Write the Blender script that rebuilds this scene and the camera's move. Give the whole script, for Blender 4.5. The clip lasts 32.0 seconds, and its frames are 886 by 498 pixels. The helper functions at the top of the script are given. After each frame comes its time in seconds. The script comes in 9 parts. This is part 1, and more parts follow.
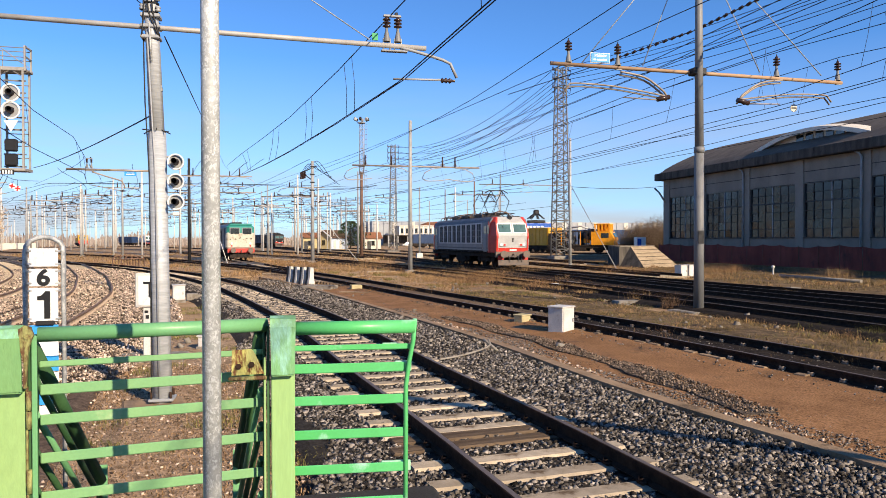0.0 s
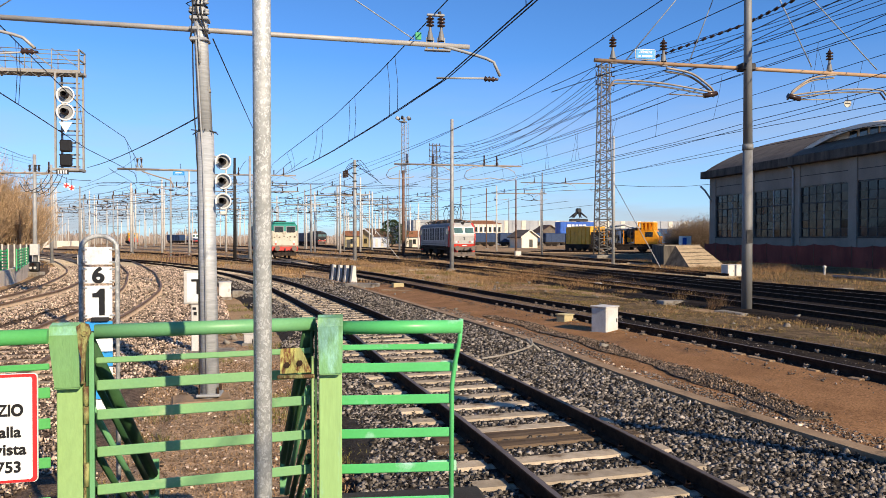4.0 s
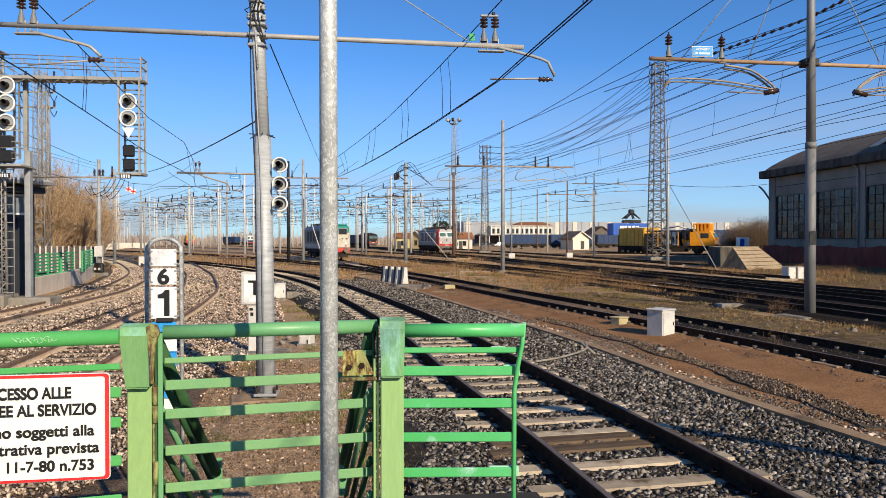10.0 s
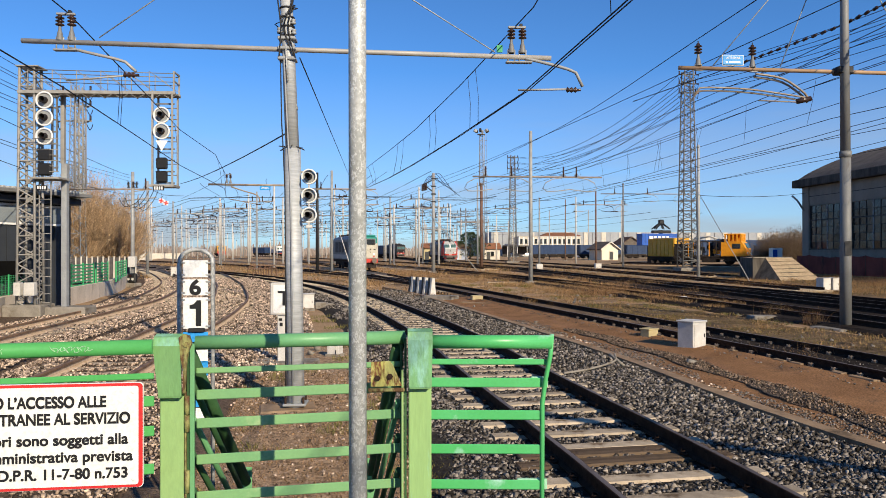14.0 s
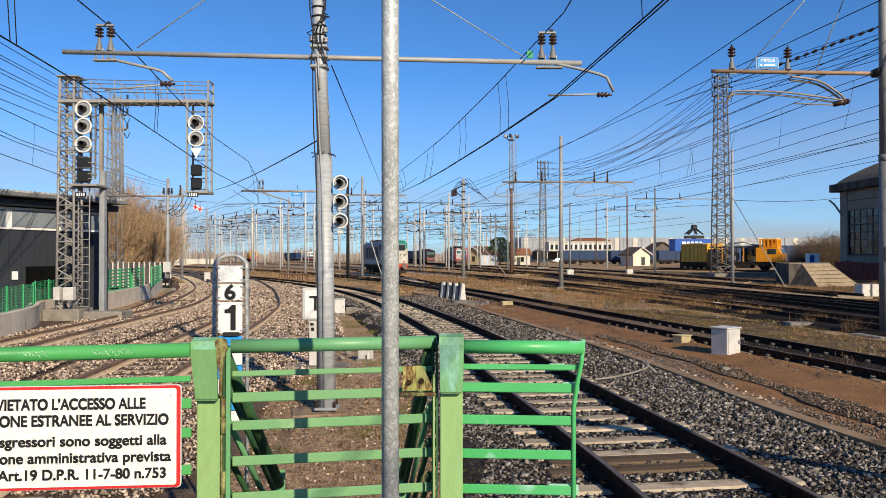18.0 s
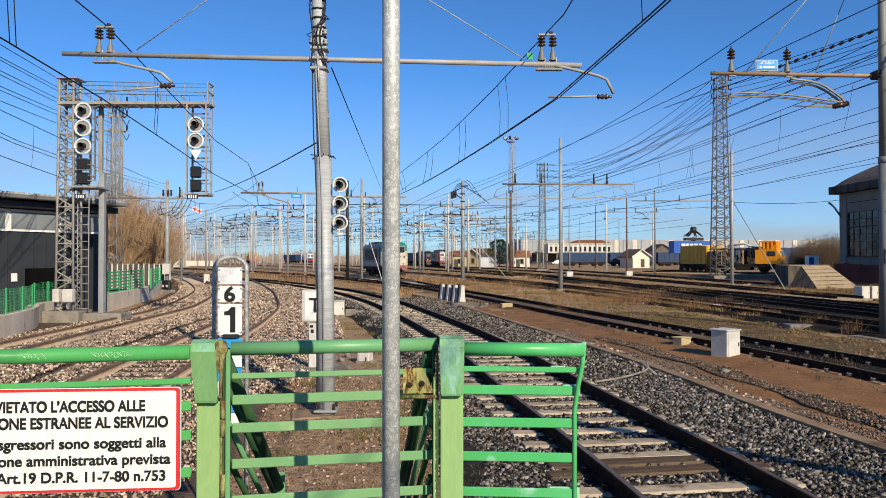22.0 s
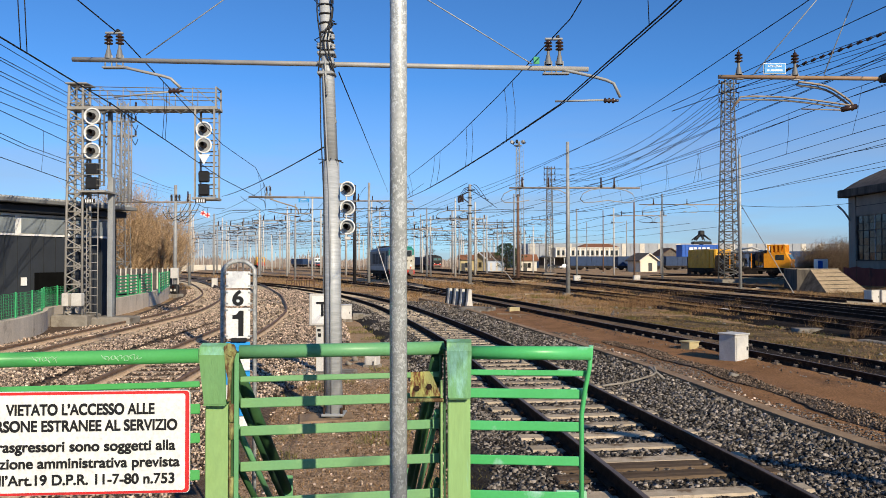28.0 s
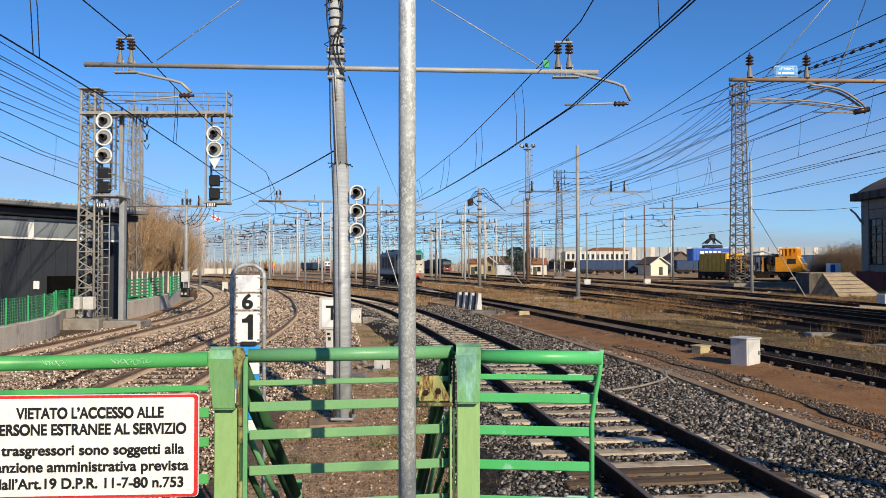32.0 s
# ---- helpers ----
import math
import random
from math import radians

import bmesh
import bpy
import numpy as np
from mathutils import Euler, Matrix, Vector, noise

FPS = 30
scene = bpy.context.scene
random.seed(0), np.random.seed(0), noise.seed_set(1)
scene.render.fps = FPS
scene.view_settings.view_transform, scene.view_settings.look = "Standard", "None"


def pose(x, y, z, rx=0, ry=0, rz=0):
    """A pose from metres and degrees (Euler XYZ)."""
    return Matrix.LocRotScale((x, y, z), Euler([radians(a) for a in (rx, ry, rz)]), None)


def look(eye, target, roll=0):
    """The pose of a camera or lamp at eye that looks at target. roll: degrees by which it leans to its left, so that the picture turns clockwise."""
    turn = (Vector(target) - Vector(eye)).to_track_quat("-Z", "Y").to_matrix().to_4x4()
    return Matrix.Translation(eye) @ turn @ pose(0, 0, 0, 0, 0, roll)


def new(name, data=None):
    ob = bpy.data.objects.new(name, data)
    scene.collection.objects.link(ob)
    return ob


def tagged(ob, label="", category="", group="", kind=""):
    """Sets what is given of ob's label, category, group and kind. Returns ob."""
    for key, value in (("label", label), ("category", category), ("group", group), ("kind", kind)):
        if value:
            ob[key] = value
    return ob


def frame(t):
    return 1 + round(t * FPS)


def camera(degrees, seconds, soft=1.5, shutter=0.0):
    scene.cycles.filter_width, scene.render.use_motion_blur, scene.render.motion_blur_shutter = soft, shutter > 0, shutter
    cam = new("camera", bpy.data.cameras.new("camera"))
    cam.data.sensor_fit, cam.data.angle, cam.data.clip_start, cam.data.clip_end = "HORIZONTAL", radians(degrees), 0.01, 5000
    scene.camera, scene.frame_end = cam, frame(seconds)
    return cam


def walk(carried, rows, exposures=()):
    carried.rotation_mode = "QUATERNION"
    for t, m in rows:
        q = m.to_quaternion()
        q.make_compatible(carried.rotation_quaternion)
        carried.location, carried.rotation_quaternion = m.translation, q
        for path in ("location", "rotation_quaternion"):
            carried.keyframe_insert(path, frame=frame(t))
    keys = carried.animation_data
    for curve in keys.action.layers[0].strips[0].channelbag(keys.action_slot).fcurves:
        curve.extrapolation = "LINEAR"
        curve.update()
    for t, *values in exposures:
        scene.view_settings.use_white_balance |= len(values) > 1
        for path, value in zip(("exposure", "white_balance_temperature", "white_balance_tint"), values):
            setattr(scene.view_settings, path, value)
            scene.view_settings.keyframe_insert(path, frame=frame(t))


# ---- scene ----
import collections

cam = camera(63.2, 32.0, soft=0.5)
PATH = [
    (0.0, (0.091, -0.028, 2.087), (4.318, 19.518, 1.835), -0.07),
    (0.5, (0.085, -0.021, 2.089), (4.145, 19.561, 1.835), 0.01),
    (1.0, (0.086, -0.026, 2.091), (3.987, 19.588, 1.829), 0.05),
    (1.5, (0.085, -0.029, 2.092), (3.931, 19.596, 1.829), 0.06),
    (2.0, (0.080, -0.020, 2.093), (3.846, 19.620, 1.803), 0.08),
    (2.5, (0.076, -0.019, 2.093), (3.717, 19.644, 1.819), 0.07),
    (3.0, (0.070, -0.020, 2.096), (3.556, 19.672, 1.831), 0.06),
    (3.5, (0.069, -0.017, 2.094), (3.370, 19.707, 1.814), 0.05),
    (5.5, (0.057, -0.003, 2.095), (2.676, 19.823, 1.797), 0.08),
    (6.0, (0.052, -0.006, 2.097), (2.590, 19.830, 1.808), 0.06),
    (6.5, (0.049, -0.002, 2.095), (2.553, 19.839, 1.835), 0.05),
    (7.0, (0.048, 0.001, 2.095), (2.462, 19.852, 1.812), 0.04),
    (7.5, (0.040, 0.007, 2.095), (2.382, 19.867, 1.813), 0.07),
    (8.0, (0.034, 0.019, 2.095), (2.248, 19.895, 1.841), 0.07),
    (8.5, (0.025, 0.035, 2.096), (2.090, 19.927, 1.825), 0.06),
    (9.0, (0.023, 0.034, 2.094), (1.917, 19.942, 1.814), 0.02),
    (9.5, (0.018, 0.039, 2.094), (1.817, 19.956, 1.809), 0.01),
    (10.0, (0.018, 0.032, 2.096), (1.746, 19.955, 1.849), -0.00),
    (10.5, (0.015, 0.023, 2.099), (1.681, 19.952, 1.851), -0.01),
    (11.0, (0.018, 0.020, 2.099), (1.648, 19.952, 1.859), 0.01),
    (11.5, (0.020, 0.007, 2.100), (1.624, 19.941, 1.866), 0.06),
    (12.0, (0.020, 0.009, 2.100), (1.555, 19.949, 1.905), 0.00),
    (12.5, (0.020, 0.013, 2.099), (1.423, 19.963, 1.919), -0.05),
    (13.0, (0.021, 0.014, 2.104), (1.230, 19.977, 1.922), 0.10),
    (13.5, (0.014, 0.021, 2.100), (1.081, 19.993, 2.040), 0.02),
    (14.0, (0.017, 0.019, 2.101), (0.979, 19.995, 2.147), -0.02),
    (14.5, (0.018, 0.009, 2.099), (0.859, 19.991, 2.166), -0.04),
    (16.5, (0.014, -0.001, 2.101), (0.451, 19.993, 2.235), 0.04),
    (17.0, (0.012, 0.000, 2.102), (0.347, 19.997, 2.250), 0.04),
    (17.5, (0.010, -0.000, 2.101), (0.245, 19.998, 2.265), 0.06),
    (18.0, (0.010, -0.005, 2.101), (0.144, 19.993, 2.300), -0.01),
    (18.5, (0.005, 0.001, 2.099), (0.071, 19.999, 2.318), -0.01),
    (19.0, (-0.000, -0.000, 2.100), (-0.000, 19.999, 2.320), 0.00),
    (19.5, (-0.002, 0.004, 2.099), (-0.026, 20.003, 2.320), -0.01),
    (20.0, (0.006, -0.005, 2.100), (-0.027, 19.993, 2.348), 0.02),
    (20.5, (0.007, -0.000, 2.102), (0.054, 19.998, 2.348), -0.01),
    (21.0, (0.006, 0.005, 2.100), (0.139, 20.003, 2.360), 0.04),
    (21.5, (0.003, 0.010, 2.100), (0.156, 20.008, 2.350), -0.01),
    (22.0, (0.005, 0.004, 2.101), (0.154, 20.002, 2.355), 0.01),
    (22.5, (0.007, 0.001, 2.102), (0.134, 19.999, 2.338), 0.01),
    (23.0, (0.009, -0.004, 2.101), (0.084, 19.995, 2.342), -0.02),
    (23.5, (0.008, -0.008, 2.102), (0.040, 19.990, 2.390), -0.01),
    (24.0, (0.006, -0.008, 2.101), (-0.027, 19.990, 2.385), 0.02),
    (24.5, (0.007, -0.004, 2.103), (-0.046, 19.994, 2.408), 0.01),
    (25.0, (0.009, -0.004, 2.102), (-0.037, 19.994, 2.413), 0.03),
    (25.5, (0.006, 0.001, 2.100), (-0.031, 19.998, 2.452), 0.01),
    (27.5, (0.002, -0.000, 2.101), (-0.028, 19.997, 2.452), 0.01),
    (28.0, (0.005, -0.010, 2.100), (-0.043, 19.987, 2.465), -0.03),
    (28.5, (-0.000, -0.006, 2.100), (-0.099, 19.989, 2.504), -0.02),
    (29.0, (-0.001, -0.002, 2.100), (-0.217, 19.993, 2.496), 0.01),
    (29.5, (-0.003, -0.003, 2.101), (-0.296, 19.990, 2.538), 0.02),
    (30.0, (0.000, -0.011, 2.103), (-0.366, 19.980, 2.560), 0.01),
    (30.5, (0.002, -0.006, 2.102), (-0.401, 19.984, 2.578), 0.03),
    (31.0, (0.002, -0.009, 2.100), (-0.413, 19.981, 2.577), -0.00),
    (31.5, (0.003, 0.002, 2.099), (-0.393, 19.993, 2.577), 0.04),
    (32.0, (0.007, 0.002, 2.100), (-0.308, 19.994, 2.569), -0.02),
]
walk(cam, [(t, look(eye, target, roll)) for t, eye, target, roll in PATH], ((0, 0.75, 6800, 14), (3.5, 0.66, 6770, 13), (6, 0.53, 6620, 11), (10, 0.43, 6580, 10), (13, 0.41, 6570, 10), (17, 0.33, 6480, 9.5), (32, 0.31, 6390, 9)))

# ---- world, sun, exposure ----
SUN_AZ, SUN_EL = 152.0, 26.0
world = bpy.data.worlds.new("sky")
scene.world = world
world.use_nodes = True
wn = world.node_tree.nodes
sky = wn.new("ShaderNodeTexSky")
sky.sky_type = "NISHITA"
sky.sun_disc = False
sky.sun_elevation, sky.sun_rotation = radians(SUN_EL), radians(SUN_AZ)
sky.altitude, sky.air_density, sky.dust_density, sky.ozone_density = 300, 0.75, 0.0, 3.0
wn["Background"].inputs[1].default_value = 0.089
# thin high haze, whiter towards the horizon
geo = wn.new("ShaderNodeTexCoord")
stretch = wn.new("ShaderNodeMapping")
stretch.inputs["Scale"].default_value = (1.2, 1.2, 9.0)
veil = wn.new("ShaderNodeTexNoise")
veil.inputs["Scale"].default_value, veil.inputs["Detail"].default_value = 2.2, 5.0
height = wn.new("ShaderNodeSeparateXYZ")
low = wn.new("ShaderNodeMapRange")
low.inputs["From Min"].default_value, low.inputs["From Max"].default_value = 0.24, 0.0
low.inputs["To Min"].default_value, low.inputs["To Max"].default_value = 0.0, 1.0
puff = wn.new("ShaderNodeMapRange")
puff.inputs["From Min"].default_value, puff.inputs["From Max"].default_value = 0.42, 0.64
puff.inputs["To Min"].default_value, puff.inputs["To Max"].default_value = 0.58, 1.0
mul = wn.new("ShaderNodeMath")
mul.operation = "MULTIPLY"
tint = wn.new("ShaderNodeMix")
tint.data_type, tint.blend_type = "RGBA", "MULTIPLY"
tint.inputs[0].default_value, tint.inputs[7].default_value = 1.0, (0.555, 1.0, 1.37, 1)
haze = wn.new("ShaderNodeMix")
haze.data_type = "RGBA"
haze.inputs[7].default_value = (3.7, 4.1, 4.66, 1)
wl = world.node_tree.links
wl.new(geo.outputs["Generated"], stretch.inputs[0])
wl.new(stretch.outputs[0], veil.inputs["Vector"])
wl.new(geo.outputs["Generated"], height.inputs[0])
wl.new(height.outputs["Z"], low.inputs["Value"])
wl.new(veil.outputs[0], puff.inputs["Value"])
wl.new(low.outputs[0], mul.inputs[0])
wl.new(puff.outputs[0], mul.inputs[1])
wl.new(sky.outputs[0], tint.inputs[6])
wl.new(mul.outputs[0], haze.inputs[0])
wl.new(tint.outputs[2], haze.inputs[6])
wl.new(haze.outputs[2], wn["Background"].inputs[0])
sun_data = bpy.data.lights.new("sun", "SUN")
sun_data.energy, sun_data.angle, sun_data.color = 4.6, radians(0.5), (1.0, 0.85, 0.63)
sun = new("sun", sun_data)
_sd = Vector((math.sin(radians(SUN_AZ)) * math.cos(radians(SUN_EL)), math.cos(radians(SUN_AZ)) * math.cos(radians(SUN_EL)), math.sin(radians(SUN_EL))))
sun.matrix_world = look(_sd * 100, (0, 0, 0))


# ---- mesh helpers ----
class B:
    """Vertices and faces of one mesh."""

    def __init__(self):
        self.v, self.f, self.s = [], [], []

    def add(self, vs, fs, smooth=False):
        n = len(self.v)
        self.v += [tuple(p) for p in vs]
        self.f += [tuple(i + n for i in f) for f in fs]
        self.s += [smooth] * len(fs)
        return self

    def box(self, c, s, rz=0.0, bevel=0.0, rx=0.0, ry=0.0):
        m = pose(*c, rx, ry, rz)
        hx, hy, hz = s[0] / 2, s[1] / 2, s[2] / 2
        if bevel <= 0:
            vs = [(x, y, z) for x in (-hx, hx) for y in (-hy, hy) for z in (-hz, hz)]
            fs = [(0, 1, 3, 2), (4, 6, 7, 5), (0, 4, 5, 1), (2, 3, 7, 6), (0, 2, 6, 4), (1, 5, 7, 3)]
            return self.add([m @ Vector(p) for p in vs], fs)
        b = min(bevel, hx * 0.9, hy * 0.9, hz * 0.9)
        vs, idx = [], {}
        for sx in (-1, 1):
            for sy in (-1, 1):
                for sz in (-1, 1):
                    for k in range(3):
                        p = [sx * hx, sy * hy, sz * hz]
                        for a, (sg, h) in enumerate(((sx, hx), (sy, hy), (sz, hz))):
                            if a != k:
                                p[a] = sg * (h - b)
                        idx[(sx, sy, sz, k)] = len(vs)
                        vs.append(m @ Vector(p))
        fs = []
        S = (-1, 1)
        for k in range(3):
            a, c2 = [i for i in range(3) if i != k]
            for sg in S:
                ring = []
                for u, w in ((-1, -1), (1, -1), (1, 1), (-1, 1)):
                    t = [0, 0, 0]
                    t[k], t[a], t[c2] = sg, u, w
                    ring.append(idx[(*t, k)])
                flip = (sg > 0) == (k == 1)
                fs.append(tuple(reversed(ring)) if flip else tuple(ring))
            for u in S:
                for w in S:
                    q = []
                    for sg, kk in ((-1, a), (1, a), (1, c2), (-1, c2)):
                        t = [0, 0, 0]
                        t[k], t[a], t[c2] = sg, u, w
                        q.append(idx[(*t, kk)])
                    fs.append(tuple(q))
        for sx in S:
            for sy in S:
                for sz in S:
                    fs.append(tuple(idx[(sx, sy, sz, k)] for k in range(3)))
        return self.add(vs, fs)

    def cyl(self, p0, p1, r0, r1=None, n=12, caps=True):
        r1 = r0 if r1 is None else r1
        p0, p1 = Vector(p0), Vector(p1)
        q = (p1 - p0).to_track_quat("Z", "Y")
        vs = []
        for p, r in ((p0, r0), (p1, r1)):
            for i in range(n):
                a = 2 * math.pi * i / n
                vs.append(p + q @ Vector((r * math.cos(a), r * math.sin(a), 0)))
        self.add(vs, [(i, (i + 1) % n, n + (i + 1) % n, n + i) for i in range(n)], True)
        if caps:
            k = len(self.v) - 2 * n
            self.f += [tuple(k + i for i in reversed(range(n))), tuple(k + n + i for i in range(n))]
            self.s += [False, False]
        return self

    def tube(self, pts, r, n=8, caps=True, r_end=None):
        pts = [Vector(p) for p in pts]
        k = len(pts)
        vs = []
        up = Vector((0, 0, 1))
        for i, p in enumerate(pts):
            d = (pts[min(i + 1, k - 1)] - pts[max(i - 1, 0)]).normalized()
            side = d.cross(up)
            if side.length < 1e-3:
                side = Vector((1, 0, 0))
            side.normalize()
            top = side.cross(d)
            rr = r if r_end is None else r + (r_end - r) * i / max(1, k - 1)
            for j in range(n):
                a = 2 * math.pi * j / n
                vs.append(p + side * (rr * math.cos(a)) + top * (rr * math.sin(a)))
        fs = [(i * n + j, i * n + (j + 1) % n, (i + 1) * n + (j + 1) % n, (i + 1) * n + j) for i in range(k - 1) for j in range(n)]
        self.add(vs, fs, True)
        if caps:
            b = len(self.v) - k * n
            self.f += [tuple(b + j for j in reversed(range(n))), tuple(b + (k - 1) * n + j for j in range(n))]
            self.s += [False, False]
        return self

    def prism(self, prof, path, closed=True, caps=True):
        """Profile points (side, up) swept along a path of 3D points, upright."""
        path = [Vector(p) for p in path]
        k, n = len(path), len(prof)
        vs = []
        for i, p in enumerate(path):
            d = path[min(i + 1, k - 1)] - path[max(i - 1, 0)]
            d.z = 0
            d.normalize()
            side = Vector((d.y, -d.x, 0))
            vs += [p + side * a + Vector((0, 0, b)) for a, b in prof]
        m = n if closed else n - 1
        fs = [(i * n + j, (i + 1) * n + j, (i + 1) * n + (j + 1) % n, i * n + (j + 1) % n) for i in range(k - 1) for j in range(m)]
        self.add(vs, fs)
        if caps and closed:
            b = len(self.v) - k * n
            self.f += [tuple(b + j for j in range(n)), tuple(b + (k - 1) * n + j for j in reversed(range(n)))]
            self.s += [False, False]
        return self

    def poly(self, prof, x0, x1, axis="x"):
        """A flat outline (a, b) given thickness along x or y."""
        n = len(prof)
        vs = []
        for x in (x0, x1):
            vs += [(x, a, b) if axis == "x" else (a, x, b) for a, b in prof]
        fs = [(i, (i + 1) % n, n + (i + 1) % n, n + i) for i in range(n)] + [tuple(reversed(range(n))), tuple(range(n, 2 * n))]
        return self.add(vs, fs)

    def lathe(self, prof, c=(0, 0, 0), n=16, m=None):
        """Radius and height pairs turned about z, then set by the matrix m."""
        k = len(prof)
        mm = (m or Matrix()) if m else Matrix.Translation(c)
        vs = [mm @ Vector((r * math.cos(2 * math.pi * j / n), r * math.sin(2 * math.pi * j / n), z)) for r, z in prof for j in range(n)]
        fs = [(i * n + j, i * n + (j + 1) % n, (i + 1) * n + (j + 1) % n, (i + 1) * n + j) for i in range(k - 1) for j in range(n)]
        return self.add(vs, fs, True)

    def mesh(self, name, m=None):
        me = bpy.data.meshes.new(name)
        me.from_pydata(self.v, [], self.f)
        me.polygons.foreach_set("use_smooth", self.s)
        if m:
            me.materials.append(m)
        bm = bmesh.new()
        bm.from_mesh(me)
        bmesh.ops.recalc_face_normals(bm, faces=bm.faces)
        bm.to_mesh(me)
        bm.free()
        return me


def part(name, b, m, parent=None, label=""):
    ob = new(name, b.mesh(name, m) if isinstance(b, B) else b)
    if parent:
        ob.parent = parent
    return tagged(ob, label)


def thing(name, label, category, at=(0, 0, 0), rz=0.0, group="", kind=""):
    ob = new(name)
    ob.empty_display_size = 0.2
    ob.matrix_basis = pose(*at, 0, 0, rz)
    return tagged(ob, label, category, group, kind)


def solid(name, b, m, label, category, at=None, group="", kind=""):
    ob = new(name, b.mesh(name, m))
    if at is not None:
        ob.matrix_basis = at
    return tagged(ob, label, category, group, kind)


def spline(pts, step=2.0):
    """A smooth line of points (x, y[, z]) through the given ones."""
    p = [Vector((*q, 0.0)[:3]) if len(q) == 2 else Vector(q) for q in pts]
    out = []
    for i in range(len(p) - 1):
        a, b, c, d = p[max(i - 1, 0)], p[i], p[i + 1], p[min(i + 2, len(p) - 1)]
        k = max(1, int((c - b).length / step))
        for j in range(k):
            t = j / k
            out.append(0.5 * (2 * b + (c - a) * t + (2 * a - 5 * b + 4 * c - d) * t * t + (3 * b - a - 3 * c + d) * t ** 3))
    out.append(p[-1])
    return out


def along(line, step, start=0.0):
    """Points and headings at even steps along a line."""
    out, need, gone = [], start, 0.0
    for a, b in zip(line, line[1:]):
        d = b - a
        while need <= gone + d.length:
            out.append((a + d * ((need - gone) / d.length), math.degrees(math.atan2(d.y, d.x))))
            need += step
        gone += d.length
    return out


# ---- materials ----
def mat(name, a, b=None, scale=6.0, rough=0.7, metal=0.0, bump=0.0, fine=60.0, stain=None, stain_scale=1.5, stain_amount=0.5, stretch=(1, 1, 1), spread=0.0, island=False, detail=6.0, gloss=0.15, grit=(0.82, 1.15)):
    """Two colours mixed by noise at two scales, with grain, stains and relief. spread: how far the pieces differ in brightness."""
    m = bpy.data.materials.new(name)
    m.use_nodes = True
    nt = m.node_tree
    N, L = nt.nodes, nt.links
    bsdf = N["Principled BSDF"]
    b = b or tuple(c * 0.75 for c in a)
    tc = N.new("ShaderNodeTexCoord")
    mp = N.new("ShaderNodeMapping")
    mp.inputs["Scale"].default_value = stretch
    L.new(tc.outputs["Object"], mp.inputs[0])

    def noise_node(s, d=detail, r=0.6):
        n = N.new("ShaderNodeTexNoise")
        n.inputs["Scale"].default_value, n.inputs["Detail"].default_value, n.inputs["Roughness"].default_value = s, d, r
        L.new(mp.outputs[0], n.inputs["Vector"])
        return n

    def ramp(src, lo, hi):
        r = N.new("ShaderNodeMapRange")
        r.inputs["From Min"].default_value, r.inputs["From Max"].default_value = lo, hi
        L.new(src, r.inputs["Value"])
        return r.outputs[0]

    def mix(fac, c1, c2):
        x = N.new("ShaderNodeMix")
        x.data_type = "RGBA"
        for sock, val in ((x.inputs[0], fac), (x.inputs[6], c1), (x.inputs[7], c2)):
            if isinstance(val, bpy.types.NodeSocket):
                L.new(val, sock)
            elif isinstance(val, (int, float)):
                sock.default_value = val
            else:
                sock.default_value = (*val, 1)
        return x.outputs[2]

    big, small = noise_node(scale), noise_node(fine, 3.0)
    col = mix(ramp(big.outputs[0], 0.35, 0.65), a, b)
    grain = N.new("ShaderNodeHueSaturation")
    grain.inputs["Value"].default_value = 1.0
    L.new(ramp(small.outputs[0], 0.2, 0.8), grain.inputs["Fac"])
    gm = N.new("ShaderNodeMapRange")
    gm.inputs["From Min"].default_value, gm.inputs["From Max"].default_value = 0.25, 0.75
    gm.inputs["To Min"].default_value, gm.inputs["To Max"].default_value = grit
    L.new(small.outputs[0], gm.inputs["Value"])
    grain.inputs["Fac"].default_value = 1.0
    for l in list(grain.inputs["Fac"].links):
        L.remove(l)
    if spread:
        rnd = N.new("ShaderNodeNewGeometry").outputs["Random Per Island"] if island else N.new("ShaderNodeObjectInfo").outputs["Random"]
        sm = N.new("ShaderNodeMapRange")
        sm.inputs["To Min"].default_value, sm.inputs["To Max"].default_value = 1 - spread, 1 + spread
        L.new(rnd, sm.inputs["Value"])
        mul = N.new("ShaderNodeMath")
        mul.operation = "MULTIPLY"
        L.new(sm.outputs[0], mul.inputs[0])
        L.new(gm.outputs[0], mul.inputs[1])
        L.new(mul.outputs[0], grain.inputs["Value"])
    else:
        L.new(gm.outputs[0], grain.inputs["Value"])
    if stain:
        st = noise_node(stain_scale, 8.0, 0.7)
        t = 0.72 - 0.34 * stain_amount
        col = mix(ramp(st.outputs[0], t, t + 0.12), col, stain)
    L.new(col, grain.inputs["Color"])
    L.new(grain.outputs[0], bsdf.inputs["Base Color"])
    rr = N.new("ShaderNodeMapRange")
    rr.inputs["To Min"].default_value, rr.inputs["To Max"].default_value = max(0.03, rough - gloss), min(1.0, rough + gloss)
    L.new(big.outputs[0], rr.inputs["Value"])
    L.new(rr.outputs[0], bsdf.inputs["Roughness"])
    bsdf.inputs["Metallic"].default_value = metal
    bsdf.inputs["Specular IOR Level"].default_value = 0.05 if rough >= 0.85 else 0.4
    if bump:
        bp = N.new("ShaderNodeBump")
        bp.inputs["Strength"].default_value, bp.inputs["Distance"].default_value = min(1.0, bump), 0.02
        L.new(small.outputs[0], bp.inputs["Height"])
        L.new(bp.outputs[0], bsdf.inputs["Normal"])
    return m


